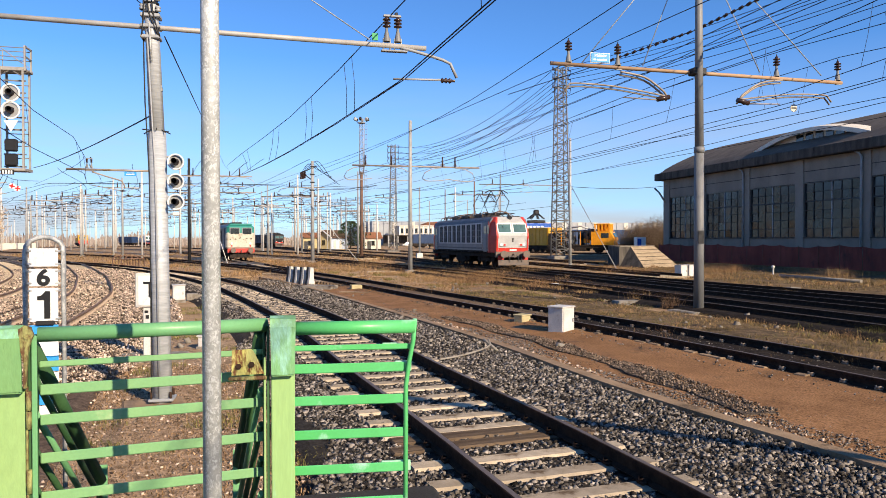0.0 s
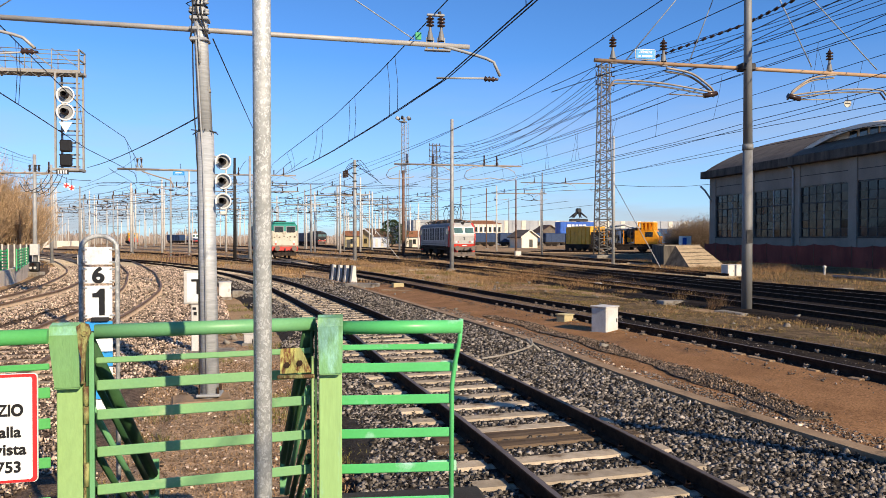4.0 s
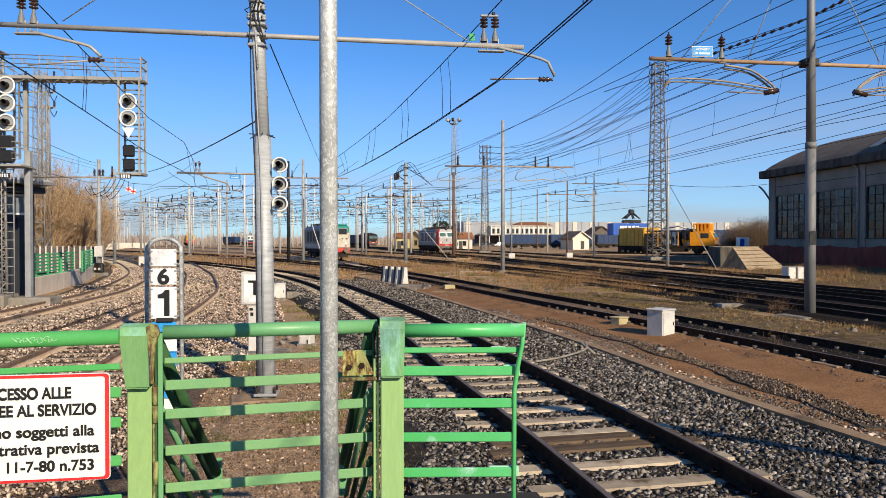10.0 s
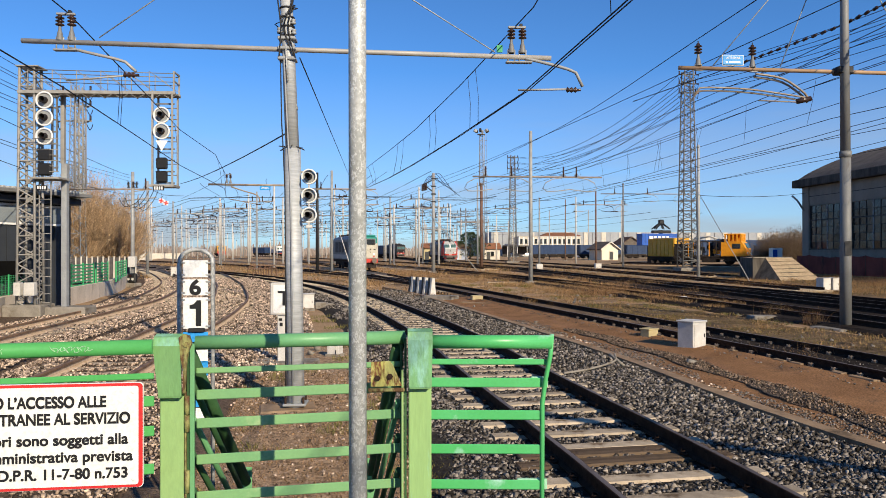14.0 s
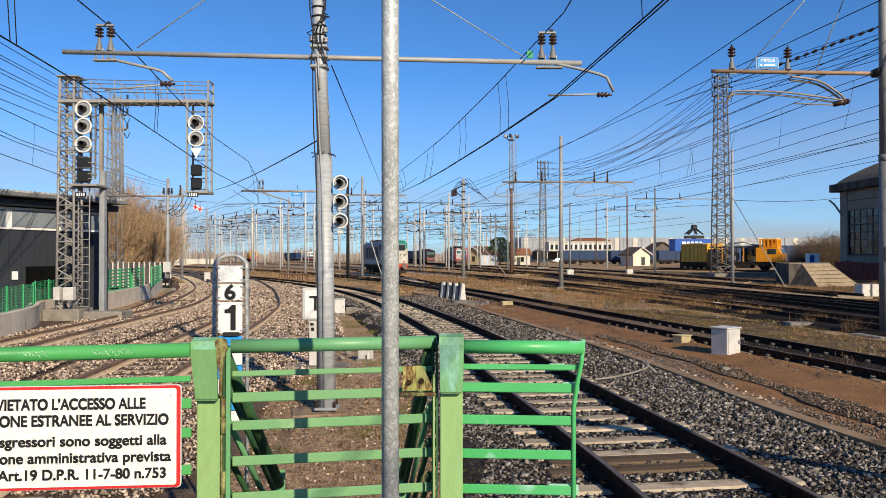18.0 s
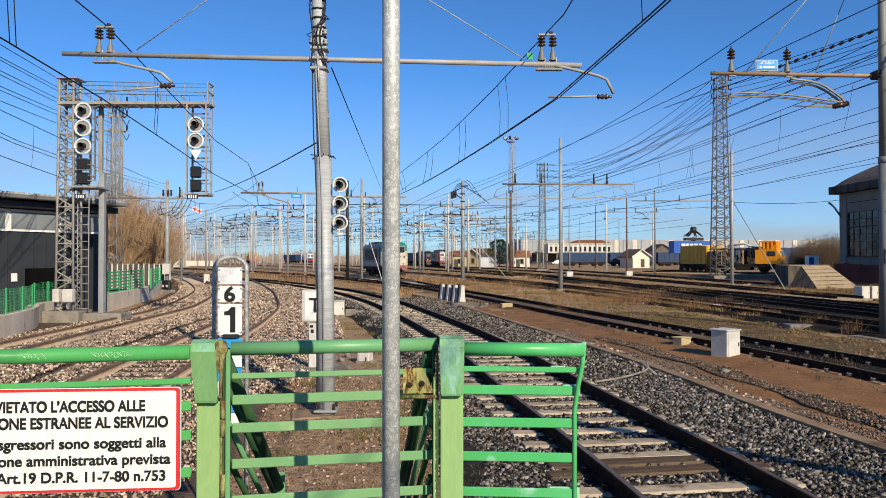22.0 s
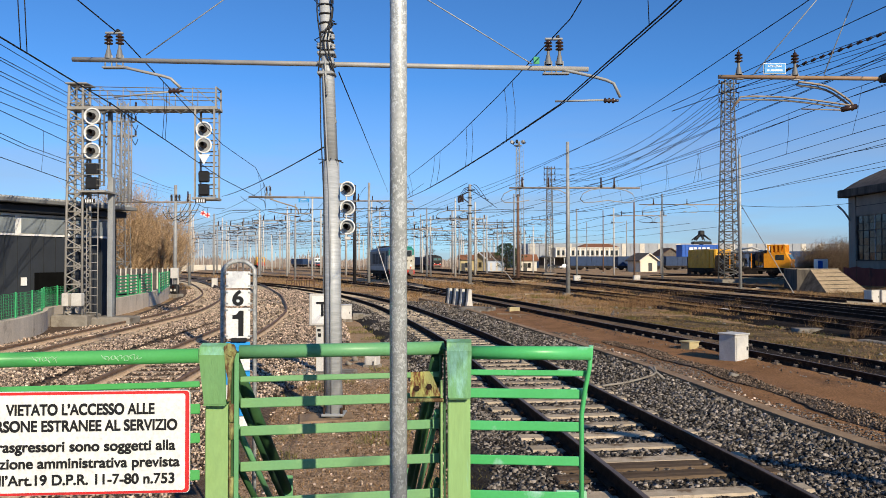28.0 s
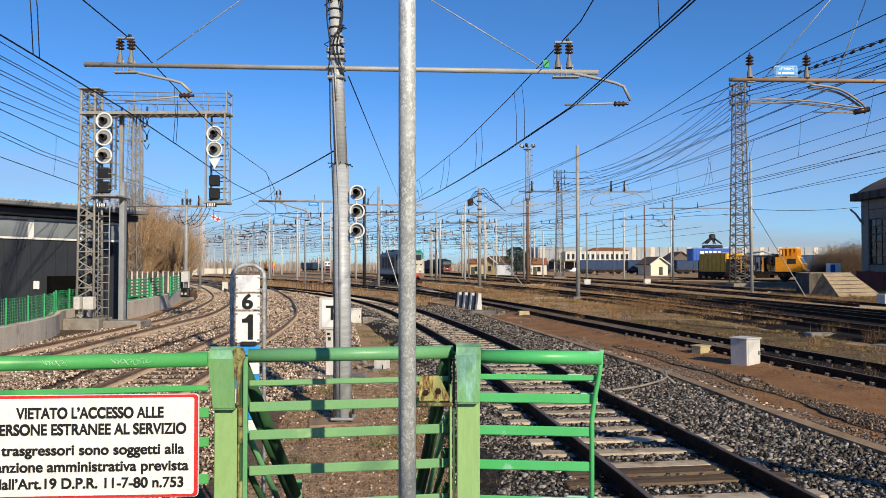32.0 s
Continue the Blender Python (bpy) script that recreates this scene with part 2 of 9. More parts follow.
def glass(name, tint, rough=0.08):
    m = mat(name, tint, tuple(c * 0.7 for c in tint), 1.2, rough, 0.0, gloss=0.05)
    m.node_tree.nodes["Principled BSDF"].inputs["Specular IOR Level"].default_value = 0.8
    return m


DIRT = mat("dry_ground", (0.42, 0.285, 0.165), (0.27, 0.178, 0.10), 0.8, 0.95, bump=0.15, fine=26, grit=(0.5, 1.5), stain=(0.15, 0.105, 0.066), stain_scale=0.7, stain_amount=0.35)
LITTER = mat("dead_grass_litter", (0.34, 0.215, 0.115), (0.105, 0.064, 0.036), 14, 0.95, spread=0.8, island=True)
# Bed coloured darker than its stones, so the gaps between them look shaded.
BALLAST = mat("dark_ballast", (0.052, 0.045, 0.038), (0.03, 0.026, 0.022), 9, 0.95, bump=1.0, fine=30, grit=(0.5, 1.5))
# Near-black colour that stands for the darkness of a wall recess.
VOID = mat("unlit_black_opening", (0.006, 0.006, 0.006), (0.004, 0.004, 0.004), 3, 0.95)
BALLAST_PALE = mat("rust_stained_ballast", (0.15, 0.108, 0.078), (0.075, 0.054, 0.041), 7, 0.9, bump=1.0, fine=34, grit=(0.4, 1.7))
KERBM = mat("earth_stained_kerb", (0.355, 0.25, 0.158), (0.245, 0.17, 0.106), 2.5, 0.9, bump=0.4, fine=40, stain=(0.12, 0.088, 0.06), stain_scale=2, stain_amount=0.45)
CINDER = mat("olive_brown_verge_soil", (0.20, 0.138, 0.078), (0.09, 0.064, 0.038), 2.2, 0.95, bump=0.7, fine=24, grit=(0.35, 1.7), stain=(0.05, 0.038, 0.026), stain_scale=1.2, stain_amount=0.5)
EARTH = mat("brown_ballast_earth", (0.23, 0.158, 0.10), (0.125, 0.086, 0.056), 3, 0.92, bump=0.8, fine=28, grit=(0.4, 1.6), stain=(0.28, 0.19, 0.115), stain_scale=1.0, stain_amount=0.35)
OILY = mat("oil_blackened_ballast", (0.036, 0.028, 0.022), (0.016, 0.013, 0.011), 5, 0.93, bump=1.0, fine=30, grit=(0.4, 1.7), stain=(0.10, 0.07, 0.045), stain_scale=1.3, stain_amount=0.18)
LITTERSOIL = mat("litter_strewn_soil", (0.46, 0.32, 0.20), (0.20, 0.135, 0.085), 9, 0.95, bump=0.9, fine=50, grit=(0.3, 1.8), stain=(0.10, 0.075, 0.05), stain_scale=3.4, stain_amount=0.4)
WALL_TAN = mat("stained_pale_concrete_wall", (0.74, 0.645, 0.53), (0.58, 0.50, 0.40), 1.2, 0.9, bump=0.2, fine=50, stain=(0.24, 0.185, 0.135), stain_scale=1.6, stain_amount=0.42, stretch=(1, 1, 0.35))
RAMPM = mat("worn_ramp_concrete", (0.40, 0.315, 0.215), (0.29, 0.225, 0.15), 1.4, 0.9, bump=0.4, fine=30, grit=(0.6, 1.4), stain=(0.17, 0.125, 0.085), stain_scale=1.2, stain_amount=0.45, stretch=(1, 1, 3))
GANTRY = mat("pale_grey_gantry_steel", (0.35, 0.335, 0.31), (0.26, 0.25, 0.23), 3, 0.65, 0.1, stain=(0.16, 0.11, 0.08), stain_scale=3, stain_amount=0.25)
CAPGREEN = mat("worn_green_cap_paint", (0.185, 0.36, 0.14), (0.135, 0.29, 0.11), 6, 0.5, bump=0.1, fine=90, stain=(0.05, 0.12, 0.05), stain_scale=9, stain_amount=0.35, grit=(0.9, 1.1), stretch=(1, 1, 0.3))
TANBEAM = mat("tan_rusted_beam", (0.42, 0.28, 0.17), (0.32, 0.20, 0.12), 2.0, 0.7, 0.1, stain=(0.20, 0.11, 0.06), stain_scale=4, stain_amount=0.3)
PLATEBLUE = mat("sky_blue_plate", (0.02, 0.30, 0.72), (0.02, 0.26, 0.64), 4, 0.5)
TWIG = mat("pale_willow_twig", (0.60, 0.43, 0.265), (0.38, 0.26, 0.155), 6, 0.9, spread=0.4, island=True)
STEM = mat("red_brown_weed_stem", (0.33, 0.20, 0.10), (0.20, 0.115, 0.06), 4, 0.9, spread=0.45, island=True)
RAIL_DULL = mat("dull_brown_rail_head", (0.23, 0.14, 0.08), (0.13, 0.08, 0.05), 4, 0.7)
ROOFDARK = mat("loco_roof_blue_grey", (0.102, 0.12, 0.147), (0.0707, 0.0797, 0.0976), 2, 0.6)
STONE = mat("ballast_stone", (0.265, 0.235, 0.207), (0.042, 0.037, 0.032), 9, 0.9, spread=0.9, island=True)
STONE_SOOT = mat("sooty_stone", (0.25, 0.185, 0.135), (0.075, 0.055, 0.042), 9, 0.9, spread=0.85, island=True)
STONE_PALE = mat("pale_ballast_stone", (0.60, 0.47, 0.365), (0.18, 0.132, 0.10), 5, 0.9, spread=0.85, island=True)
CONCRETE = mat("weathered_concrete", (0.291, 0.264, 0.228), (0.202, 0.184, 0.157), 3, 0.9, bump=0.3, fine=70, stain=(0.131, 0.104, 0.0771), stain_scale=2.0, stain_amount=0.5)
SLEEPER = mat("sleeper_concrete", (0.49, 0.405, 0.30), (0.36, 0.295, 0.215), 5, 0.9, bump=0.3, fine=80, stain=(0.132, 0.0877, 0.0518), stain_scale=3, stain_amount=0.5, spread=0.22)
SLEEPER_WOOD = mat("sleeper_wood", (0.165, 0.118, 0.078), (0.085, 0.06, 0.042), 4, 0.9, bump=0.6, fine=50, stretch=(0.3, 3, 3), spread=0.25)
RAIL = mat("rail_steel_rusty", (0.055, 0.034, 0.023), (0.03, 0.019, 0.015), 8, 0.87, 0.0, bump=0.3, fine=40)
RAIL_ORANGE = mat("rail_steel_tan_rust", (0.66, 0.51, 0.37), (0.50, 0.37, 0.25), 8, 0.87, bump=0.2, fine=40, stain=(0.22, 0.13, 0.08), stain_scale=3, stain_amount=0.3)
CHAIR = mat("pale_rusted_chair", (0.34, 0.27, 0.21), (0.20, 0.15, 0.115), 9, 0.85)
RAIL_TOP = mat("rail_running_face", (0.19, 0.15, 0.122), (0.10, 0.076, 0.062), 3, 0.6, 0.4, stretch=(1, 0.2, 1))
PATH_MAT = mat("trodden_red_path", (0.295, 0.157, 0.075), (0.20, 0.105, 0.05), 1.1, 0.95, bump=0.6, fine=34, grit=(0.4, 1.65), stain=(0.11, 0.076, 0.05), stain_scale=0.9, stain_amount=0.38)
GALV = mat("galvanised_steel", (0.33, 0.34, 0.335), (0.25, 0.26, 0.26), 9, 0.5, 0.15, fine=45, gloss=0.12, stain=(0.50, 0.51, 0.50), stain_scale=34, stain_amount=0.75)
MASTDARK = mat("dark_grey_mast_paint", (0.20, 0.205, 0.205), (0.15, 0.153, 0.153), 2.5, 0.6, 0.1, stain=(0.10, 0.085, 0.07), stain_scale=4, stain_amount=0.3, stretch=(1, 1, 0.3))
GREYPAINT = mat("grey_painted_steel", (0.334, 0.352, 0.361), (0.263, 0.272, 0.281), 2.5, 0.6, 0.1, stain=(0.181, 0.127, 0.0915), stain_scale=4, stain_amount=0.25)
POLE_A = mat("mast_zinc_bands", (0.465, 0.485, 0.495), (0.36, 0.38, 0.39), 3, 0.55, 0.15, stretch=(1, 1, 9), fine=8, stain=(0.50, 0.515, 0.515), stain_scale=2.5, stain_amount=0.3)
STEEL = mat("pale_mast_steel", (0.36, 0.365, 0.36), (0.27, 0.275, 0.27), 4, 0.6, 0.15, stain=(0.17, 0.125, 0.095), stain_scale=3, stain_amount=0.25)
DARKSTEEL = mat("dark_steel", (0.028, 0.028, 0.03), (0.018, 0.018, 0.019), 5, 0.65, 0.2)
LATTICE = mat("lattice_steel", (0.20, 0.20, 0.195), (0.13, 0.127, 0.12), 4, 0.65, 0.2, stain=(0.10, 0.06, 0.04), stain_scale=3, stain_amount=0.3)
RUSTPOLE = mat("rust_brown_steel", (0.20, 0.115, 0.078), (0.13, 0.075, 0.052), 4, 0.8, 0.1)
BEAM = mat("beam_steel", (0.374, 0.32, 0.266), (0.245, 0.192, 0.147), 2.0, 0.65, 0.2, stain=(0.183, 0.111, 0.0662), stain_scale=4, stain_amount=0.4)
PORCELAIN = mat("brown_porcelain", (0.0498, 0.0274, 0.0212), (0.0331, 0.0197, 0.0152), 5, 0.25)
FARPALE = mat("sunlit_pale_mast_paint", (0.58, 0.57, 0.54), (0.47, 0.46, 0.43), 2, 0.7)
WIRE = mat("oxidised_wire", (0.02, 0.019, 0.021), (0.014, 0.013, 0.014), 5, 0.7, 0.1)
FENCE_G = mat("faded_green_paint", (0.125, 0.34, 0.145), (0.165, 0.385, 0.18), 2.2, 0.42, bump=0.04, fine=90, stain=(0.24, 0.42, 0.21), stain_scale=1.8, stain_amount=0.35, grit=(0.93, 1.07))
FENCE_B = mat("bright_green_paint", (0.075, 0.43, 0.125), (0.10, 0.48, 0.17), 2.0, 0.38, bump=0.03, fine=90, stain=(0.36, 0.62, 0.50), stain_scale=3.0, stain_amount=0.5, grit=(0.94, 1.06))
SCRATCH = mat("scratched_paint", (0.46, 0.66, 0.46), (0.36, 0.60, 0.38), 8, 0.6)
PALEGREEN = mat("pale_green_primer", (0.36, 0.62, 0.44), (0.28, 0.56, 0.34), 6, 0.5)
FENCE_Y = mat("yellow_green_paint", (0.30, 0.46, 0.175), (0.25, 0.42, 0.17), 2.0, 0.5, bump=0.05, fine=80, stain=(0.40, 0.54, 0.27), stain_scale=3, stain_amount=0.4, grit=(0.91, 1.09), stretch=(1, 1, 0.35))
FENCE_RUST = mat("peeling_paint_over_rust", (0.19, 0.12, 0.05), (0.33, 0.32, 0.11), 26, 0.8, bump=0.5, fine=70, stain=(0.085, 0.038, 0.02), stain_scale=14, stain_amount=0.7)
FENCE_F = mat("sun_bleached_green_paint", (0.20, 0.385, 0.165), (0.15, 0.34, 0.15), 3.0, 0.45, bump=0.05, fine=90, stain=(0.32, 0.45, 0.23), stain_scale=4, stain_amount=0.4, grit=(0.93, 1.07))
BRACKET = mat("yellow_paint_streaked_with_rust", (0.50, 0.47, 0.12), (0.42, 0.42, 0.15), 10, 0.75, bump=0.3, fine=60, stain=(0.14, 0.05, 0.018), stain_scale=26, stain_amount=0.8, stretch=(1, 1, 0.35))
GREYBEAM = mat("grey_zinc_beam", (0.42, 0.405, 0.38), (0.32, 0.31, 0.29), 2.0, 0.6, 0.2, stain=(0.24, 0.19, 0.15), stain_scale=4, stain_amount=0.3)
HINGE = mat("yellow_green_paint_flaking_to_rust", (0.33, 0.33, 0.12), (0.24, 0.25, 0.09), 18, 0.75, bump=0.4, fine=70, stain=(0.10, 0.05, 0.02), stain_scale=20, stain_amount=0.85, stretch=(1, 1, 0.4))
FENCE_L = mat("fresh_green_paint", (0.075, 0.36, 0.095), (0.10, 0.40, 0.125), 2.2, 0.42, bump=0.04, fine=90, stain=(0.20, 0.43, 0.18), stain_scale=1.8, stain_amount=0.3, grit=(0.93, 1.07))
FENCE_T = mat("yellow_green_paint_streaked_turquoise", (0.30, 0.47, 0.175), (0.24, 0.42, 0.165), 2.0, 0.5, bump=0.06, fine=80, stain=(0.28, 0.56, 0.42), stain_scale=9, stain_amount=0.5, grit=(0.9, 1.1), stretch=(1, 1, 0.12))
CAPWORN = mat("worn_blue_green_paint", (0.20, 0.42, 0.19), (0.15, 0.35, 0.15), 5, 0.5, bump=0.15, fine=90, stain=(0.26, 0.52, 0.42), stain_scale=7, stain_amount=0.6, stretch=(1, 1, 0.3))
# Barrier green with the shade of its back side put into the colour.
FENCE_D = mat("shade_darkened_green_paint", (0.028, 0.085, 0.03), (0.045, 0.12, 0.042), 4, 0.6)
WHITE = mat("white_enamel", (0.80, 0.80, 0.78), (0.74, 0.74, 0.72), 3, 0.35)
WHITE_DIRTY = mat("grimy_white_paint", (0.60, 0.585, 0.55), (0.50, 0.48, 0.44), 3, 0.6, stain=(0.30, 0.24, 0.18), stain_scale=3, stain_amount=0.3)
BLACK = mat("black_paint_and_dark_inside", (0.015, 0.015, 0.016), (0.01, 0.01, 0.01), 5, 0.5)
REDP = mat("sign_red", (0.66, 0.03, 0.03), (0.56, 0.03, 0.03), 4, 0.45)
# Tree colour paled to hold the distant haze; there is no atmosphere.
WOODS = mat("hazy_bare_woods", (0.33, 0.275, 0.235), (0.24, 0.20, 0.175), 0.05, 0.95, spread=0.3, island=True)
NET = mat("red_plastic_netting", (0.26, 0.075, 0.06), (0.17, 0.05, 0.042), 0.6, 0.85, bump=0.4, fine=60, stain=(0.09, 0.045, 0.04), stain_scale=0.7, stain_amount=0.45, stretch=(1, 1, 0.5))
BLUEP = mat("sign_blue", (0.03, 0.33, 0.78), (0.03, 0.29, 0.70), 4, 0.45)
GREYRING = mat("signal_hood_grey", (0.303, 0.312, 0.312), (0.239, 0.248, 0.248), 5, 0.7)
LENS = mat("unlit_signal_lens", (0.0165, 0.00934, 0.00934), (0.0419, 0.015, 0.015), 5, 0.1)
WALL = mat("grey_render_wall", (0.31, 0.275, 0.23), (0.235, 0.21, 0.18), 0.7, 0.9, bump=0.2, fine=40, stain=(0.20, 0.17, 0.14), stain_scale=0.8, stain_amount=0.4, stretch=(1, 1, 0.4))
FASCIA = mat("blackened_concrete_fascia", (0.115, 0.103, 0.088), (0.055, 0.049, 0.045), 2.0, 0.9, bump=0.3, fine=30, stain=(0.03, 0.028, 0.026), stain_scale=2.5, stain_amount=0.4, stretch=(1, 1, 0.25))
ROOF = mat("bitumen_roof", (0.154, 0.132, 0.11), (0.114, 0.0958, 0.0824), 1.0, 0.9, stain=(0.195, 0.168, 0.132), stain_scale=0.6, stain_amount=0.4)
ARCH = mat("pale_concrete_arch", (0.74, 0.68, 0.58), (0.64, 0.58, 0.49), 2, 0.85)
PANE = glass("dirty_glass", (0.022, 0.025, 0.026), 0.10)
PANE_OLD = mat("dusty_old_pane", (0.026, 0.029, 0.031), (0.010, 0.011, 0.012), 0.9, 0.12, spread=0.9, gloss=0.08, stain=(0.075, 0.07, 0.062), stain_scale=1.2, stain_amount=0.25)
# Pale grey base colour stands for sky reflected in the hall's panes.
PANE_SKY = glass("glass_paled_by_sky", (0.236, 0.272, 0.299), 0.1)
FRAME = mat("dark_window_frame", (0.06, 0.06, 0.058), (0.045, 0.045, 0.045), 5, 0.7)
CLAD = mat("anthracite_cladding", (0.04, 0.046, 0.056), (0.032, 0.037, 0.045), 1.5, 0.5, 0.1)
BARK = mat("bare_branch_bark", (0.21, 0.15, 0.105), (0.12, 0.085, 0.06), 6, 0.9, spread=0.4, island=True)
STRAW = mat("dry_grass", (0.37, 0.24, 0.118), (0.20, 0.122, 0.06), 3, 0.9, spread=0.55, island=True)
GRASS = mat("winter_grass", (0.21, 0.185, 0.06), (0.12, 0.112, 0.038), 3, 0.9, spread=0.5, island=True)
OLIVE = mat("olive_brown_grass", (0.215, 0.155, 0.066), (0.105, 0.076, 0.034), 3, 0.9, spread=0.6, island=True)
LEAF = mat("evergreen_leaf", (0.0277, 0.0501, 0.0142), (0.04, 0.0624, 0.0176), 3, 0.6, spread=0.5, island=True)
GREYLOCO = mat("loco_grey_paint", (0.215, 0.225, 0.24), (0.165, 0.173, 0.185), 1.2, 0.5, 0.1, stain=(0.13, 0.122, 0.115), stain_scale=1.5, stain_amount=0.3, stretch=(1, 1, 0.4))
PANELLOCO = mat("loco_pale_grey_panel", (0.42, 0.43, 0.44), (0.33, 0.34, 0.35), 1.2, 0.5, 0.1)
FACELOCO = mat("loco_front_white", (0.44, 0.44, 0.43), (0.35, 0.35, 0.34), 1.5, 0.5, stain=(0.22, 0.205, 0.19), stain_scale=2.4, stain_amount=0.45)
REDLOCO = mat("loco_red", (0.55, 0.042, 0.028), (0.44, 0.034, 0.024), 2, 0.45, stain=(0.25, 0.03, 0.02), stain_scale=3, stain_amount=0.3)
LOUVRE = mat("grime_grille", (0.03, 0.031, 0.033), (0.02, 0.02, 0.022), 4, 0.7)
UNDER = mat("underframe_grime", (0.026, 0.022, 0.02), (0.05, 0.04, 0.033), 3, 0.9)
BUFFER = mat("buffer_steel", (0.105, 0.0958, 0.0914), (0.164, 0.119, 0.0925), 4, 0.6, 0.4)
GREENLOCO = mat("loco_sea_green", (0.0256, 0.25, 0.205), (0.0205, 0.2, 0.164), 2, 0.5)
CREAM = mat("loco_cream", (0.52, 0.50, 0.42), (0.42, 0.39, 0.31), 2, 0.55, stain=(0.17, 0.13, 0.09), stain_scale=2.4, stain_amount=0.5)
SILVER = mat("loco_blue_grey", (0.085, 0.10, 0.125), (0.06, 0.074, 0.092), 1.2, 0.5, 0.1)
ORANGE = mat("machine_orange_yellow", (0.88, 0.36, 0.012), (0.76, 0.28, 0.01), 1.5, 0.5, stain=(0.30, 0.14, 0.04), stain_scale=2.5, stain_amount=0.3)
PINKLAMP = mat("pale_red_lamp_glass", (0.75, 0.36, 0.32), (0.65, 0.28, 0.25), 4, 0.3)
YELLOW = mat("machine_yellow", (0.74, 0.39, 0.025), (0.62, 0.31, 0.02), 1.5, 0.5, stain=(0.34, 0.20, 0.06), stain_scale=1.5, stain_amount=0.35)
BLUEWAG = mat("wagon_blue", (0.0115, 0.0384, 0.11), (0.00934, 0.0308, 0.0846), 1.5, 0.6)
BLUEBRIGHT = mat("bright_blue_body", (0.00816, 0.102, 0.47), (0.008, 0.0797, 0.384), 1.5, 0.5)
YELLOWWALL = mat("ochre_wall", (0.508, 0.428, 0.24), (0.443, 0.371, 0.21), 1, 0.9)
CREAMWALL = mat("cream_render", (0.76, 0.69, 0.55), (0.68, 0.61, 0.48), 1, 0.9)
PALEBLUE = mat("pale_blue_render", (0.42, 0.50, 0.62), (0.50, 0.55, 0.63), 0.8, 0.9)
DARKTILE = mat("weathered_brown_tiles", (0.145, 0.095, 0.07), (0.095, 0.065, 0.05), 2, 0.9)
WHITEWALL = mat("white_render", (0.62, 0.58, 0.50), (0.53, 0.49, 0.42), 1, 0.9, stain=(0.323, 0.305, 0.269), stain_scale=0.8, stain_amount=0.3)
TILEROOF = mat("terracotta_roof", (0.285, 0.133, 0.0701), (0.21, 0.0931, 0.0573), 2, 0.9)
WAREHOUSE = mat("ribbed_warehouse", (0.334, 0.352, 0.37), (0.27, 0.288, 0.315), 0.3, 0.6)
SLABGREY = mat("weathered_grey_board", (0.105, 0.10, 0.098), (0.07, 0.066, 0.065), 3, 0.9, spread=0.25)
MESHGREEN = mat("green_mesh_fence", (0.05, 0.40, 0.15), (0.04, 0.33, 0.12), 3, 0.5)
CRUST = mat("crumbling_asphalt", (0.135, 0.108, 0.082), (0.05, 0.04, 0.033), 7, 0.95, bump=1.0, fine=38, grit=(0.3, 1.8), stain=(0.25, 0.155, 0.09), stain_scale=2.4, stain_amount=0.45)
PLATFORM = mat("platform_asphalt", (0.0562, 0.0544, 0.0517), (0.0442, 0.0424, 0.0397), 3, 0.9, bump=0.3)

def spangle(name, dark, pale, scale):
    """Zinc with a crystalline mottle: cells of differing grey broken up by noise."""
    m = mat(name, dark, pale, 14, 0.48, 0.15, fine=70, gloss=0.12)
    N, L = m.node_tree.nodes, m.node_tree.links
    tc, mp, vo, no = N.new("ShaderNodeTexCoord"), N.new("ShaderNodeMapping"), N.new("ShaderNodeTexVoronoi"), N.new("ShaderNodeTexNoise")
    mp.inputs["Scale"].default_value = (1, 1, 0.75)
    vo.inputs["Scale"].default_value, no.inputs["Scale"].default_value, no.inputs["Detail"].default_value = scale, scale * 0.7, 4
    warp, mr, mx = N.new("ShaderNodeMix"), N.new("ShaderNodeMapRange"), N.new("ShaderNodeMix")
    warp.data_type = mx.data_type = "RGBA"
    warp.inputs[0].default_value = 0.035
    mr.inputs["From Min"].default_value, mr.inputs["From Max"].default_value = 0.55, 0.75
    L.new(tc.outputs["Object"], mp.inputs[0])
    L.new(mp.outputs[0], no.inputs["Vector"])
    L.new(mp.outputs[0], warp.inputs[6])
    L.new(no.outputs["Color"], warp.inputs[7])
    L.new(warp.outputs[2], vo.inputs["Vector"])
    L.new(vo.outputs["Color"], mr.inputs["Value"])
    base = N["Principled BSDF"].inputs["Base Color"]
    L.new(mr.outputs[0], mx.inputs[0])
    L.new(base.links[0].from_socket, mx.inputs[6])
    mx.inputs[7].default_value = (*[min(1.0, c * 1.4) for c in pale], 1)
    L.new(mx.outputs[2], base)
    return m


ZINC = spangle("spangled_zinc_pole", (0.37, 0.39, 0.385), (0.47, 0.49, 0.485), 150)

# ---- ground ----
GZ = -0.3


def grid_axis(lo, hi, fine_lo, fine_hi, step):
    a = list(np.arange(fine_lo, fine_hi + 0.01, step))
    d, x = step, fine_hi
    while x < hi:
        d *= 1.6
        x = min(hi, x + d)
        a.append(x)
    d, x = step, fine_lo
    while x > lo:
        d *= 1.6
        x = max(lo, x - d)
        a.insert(0, x)
    return a


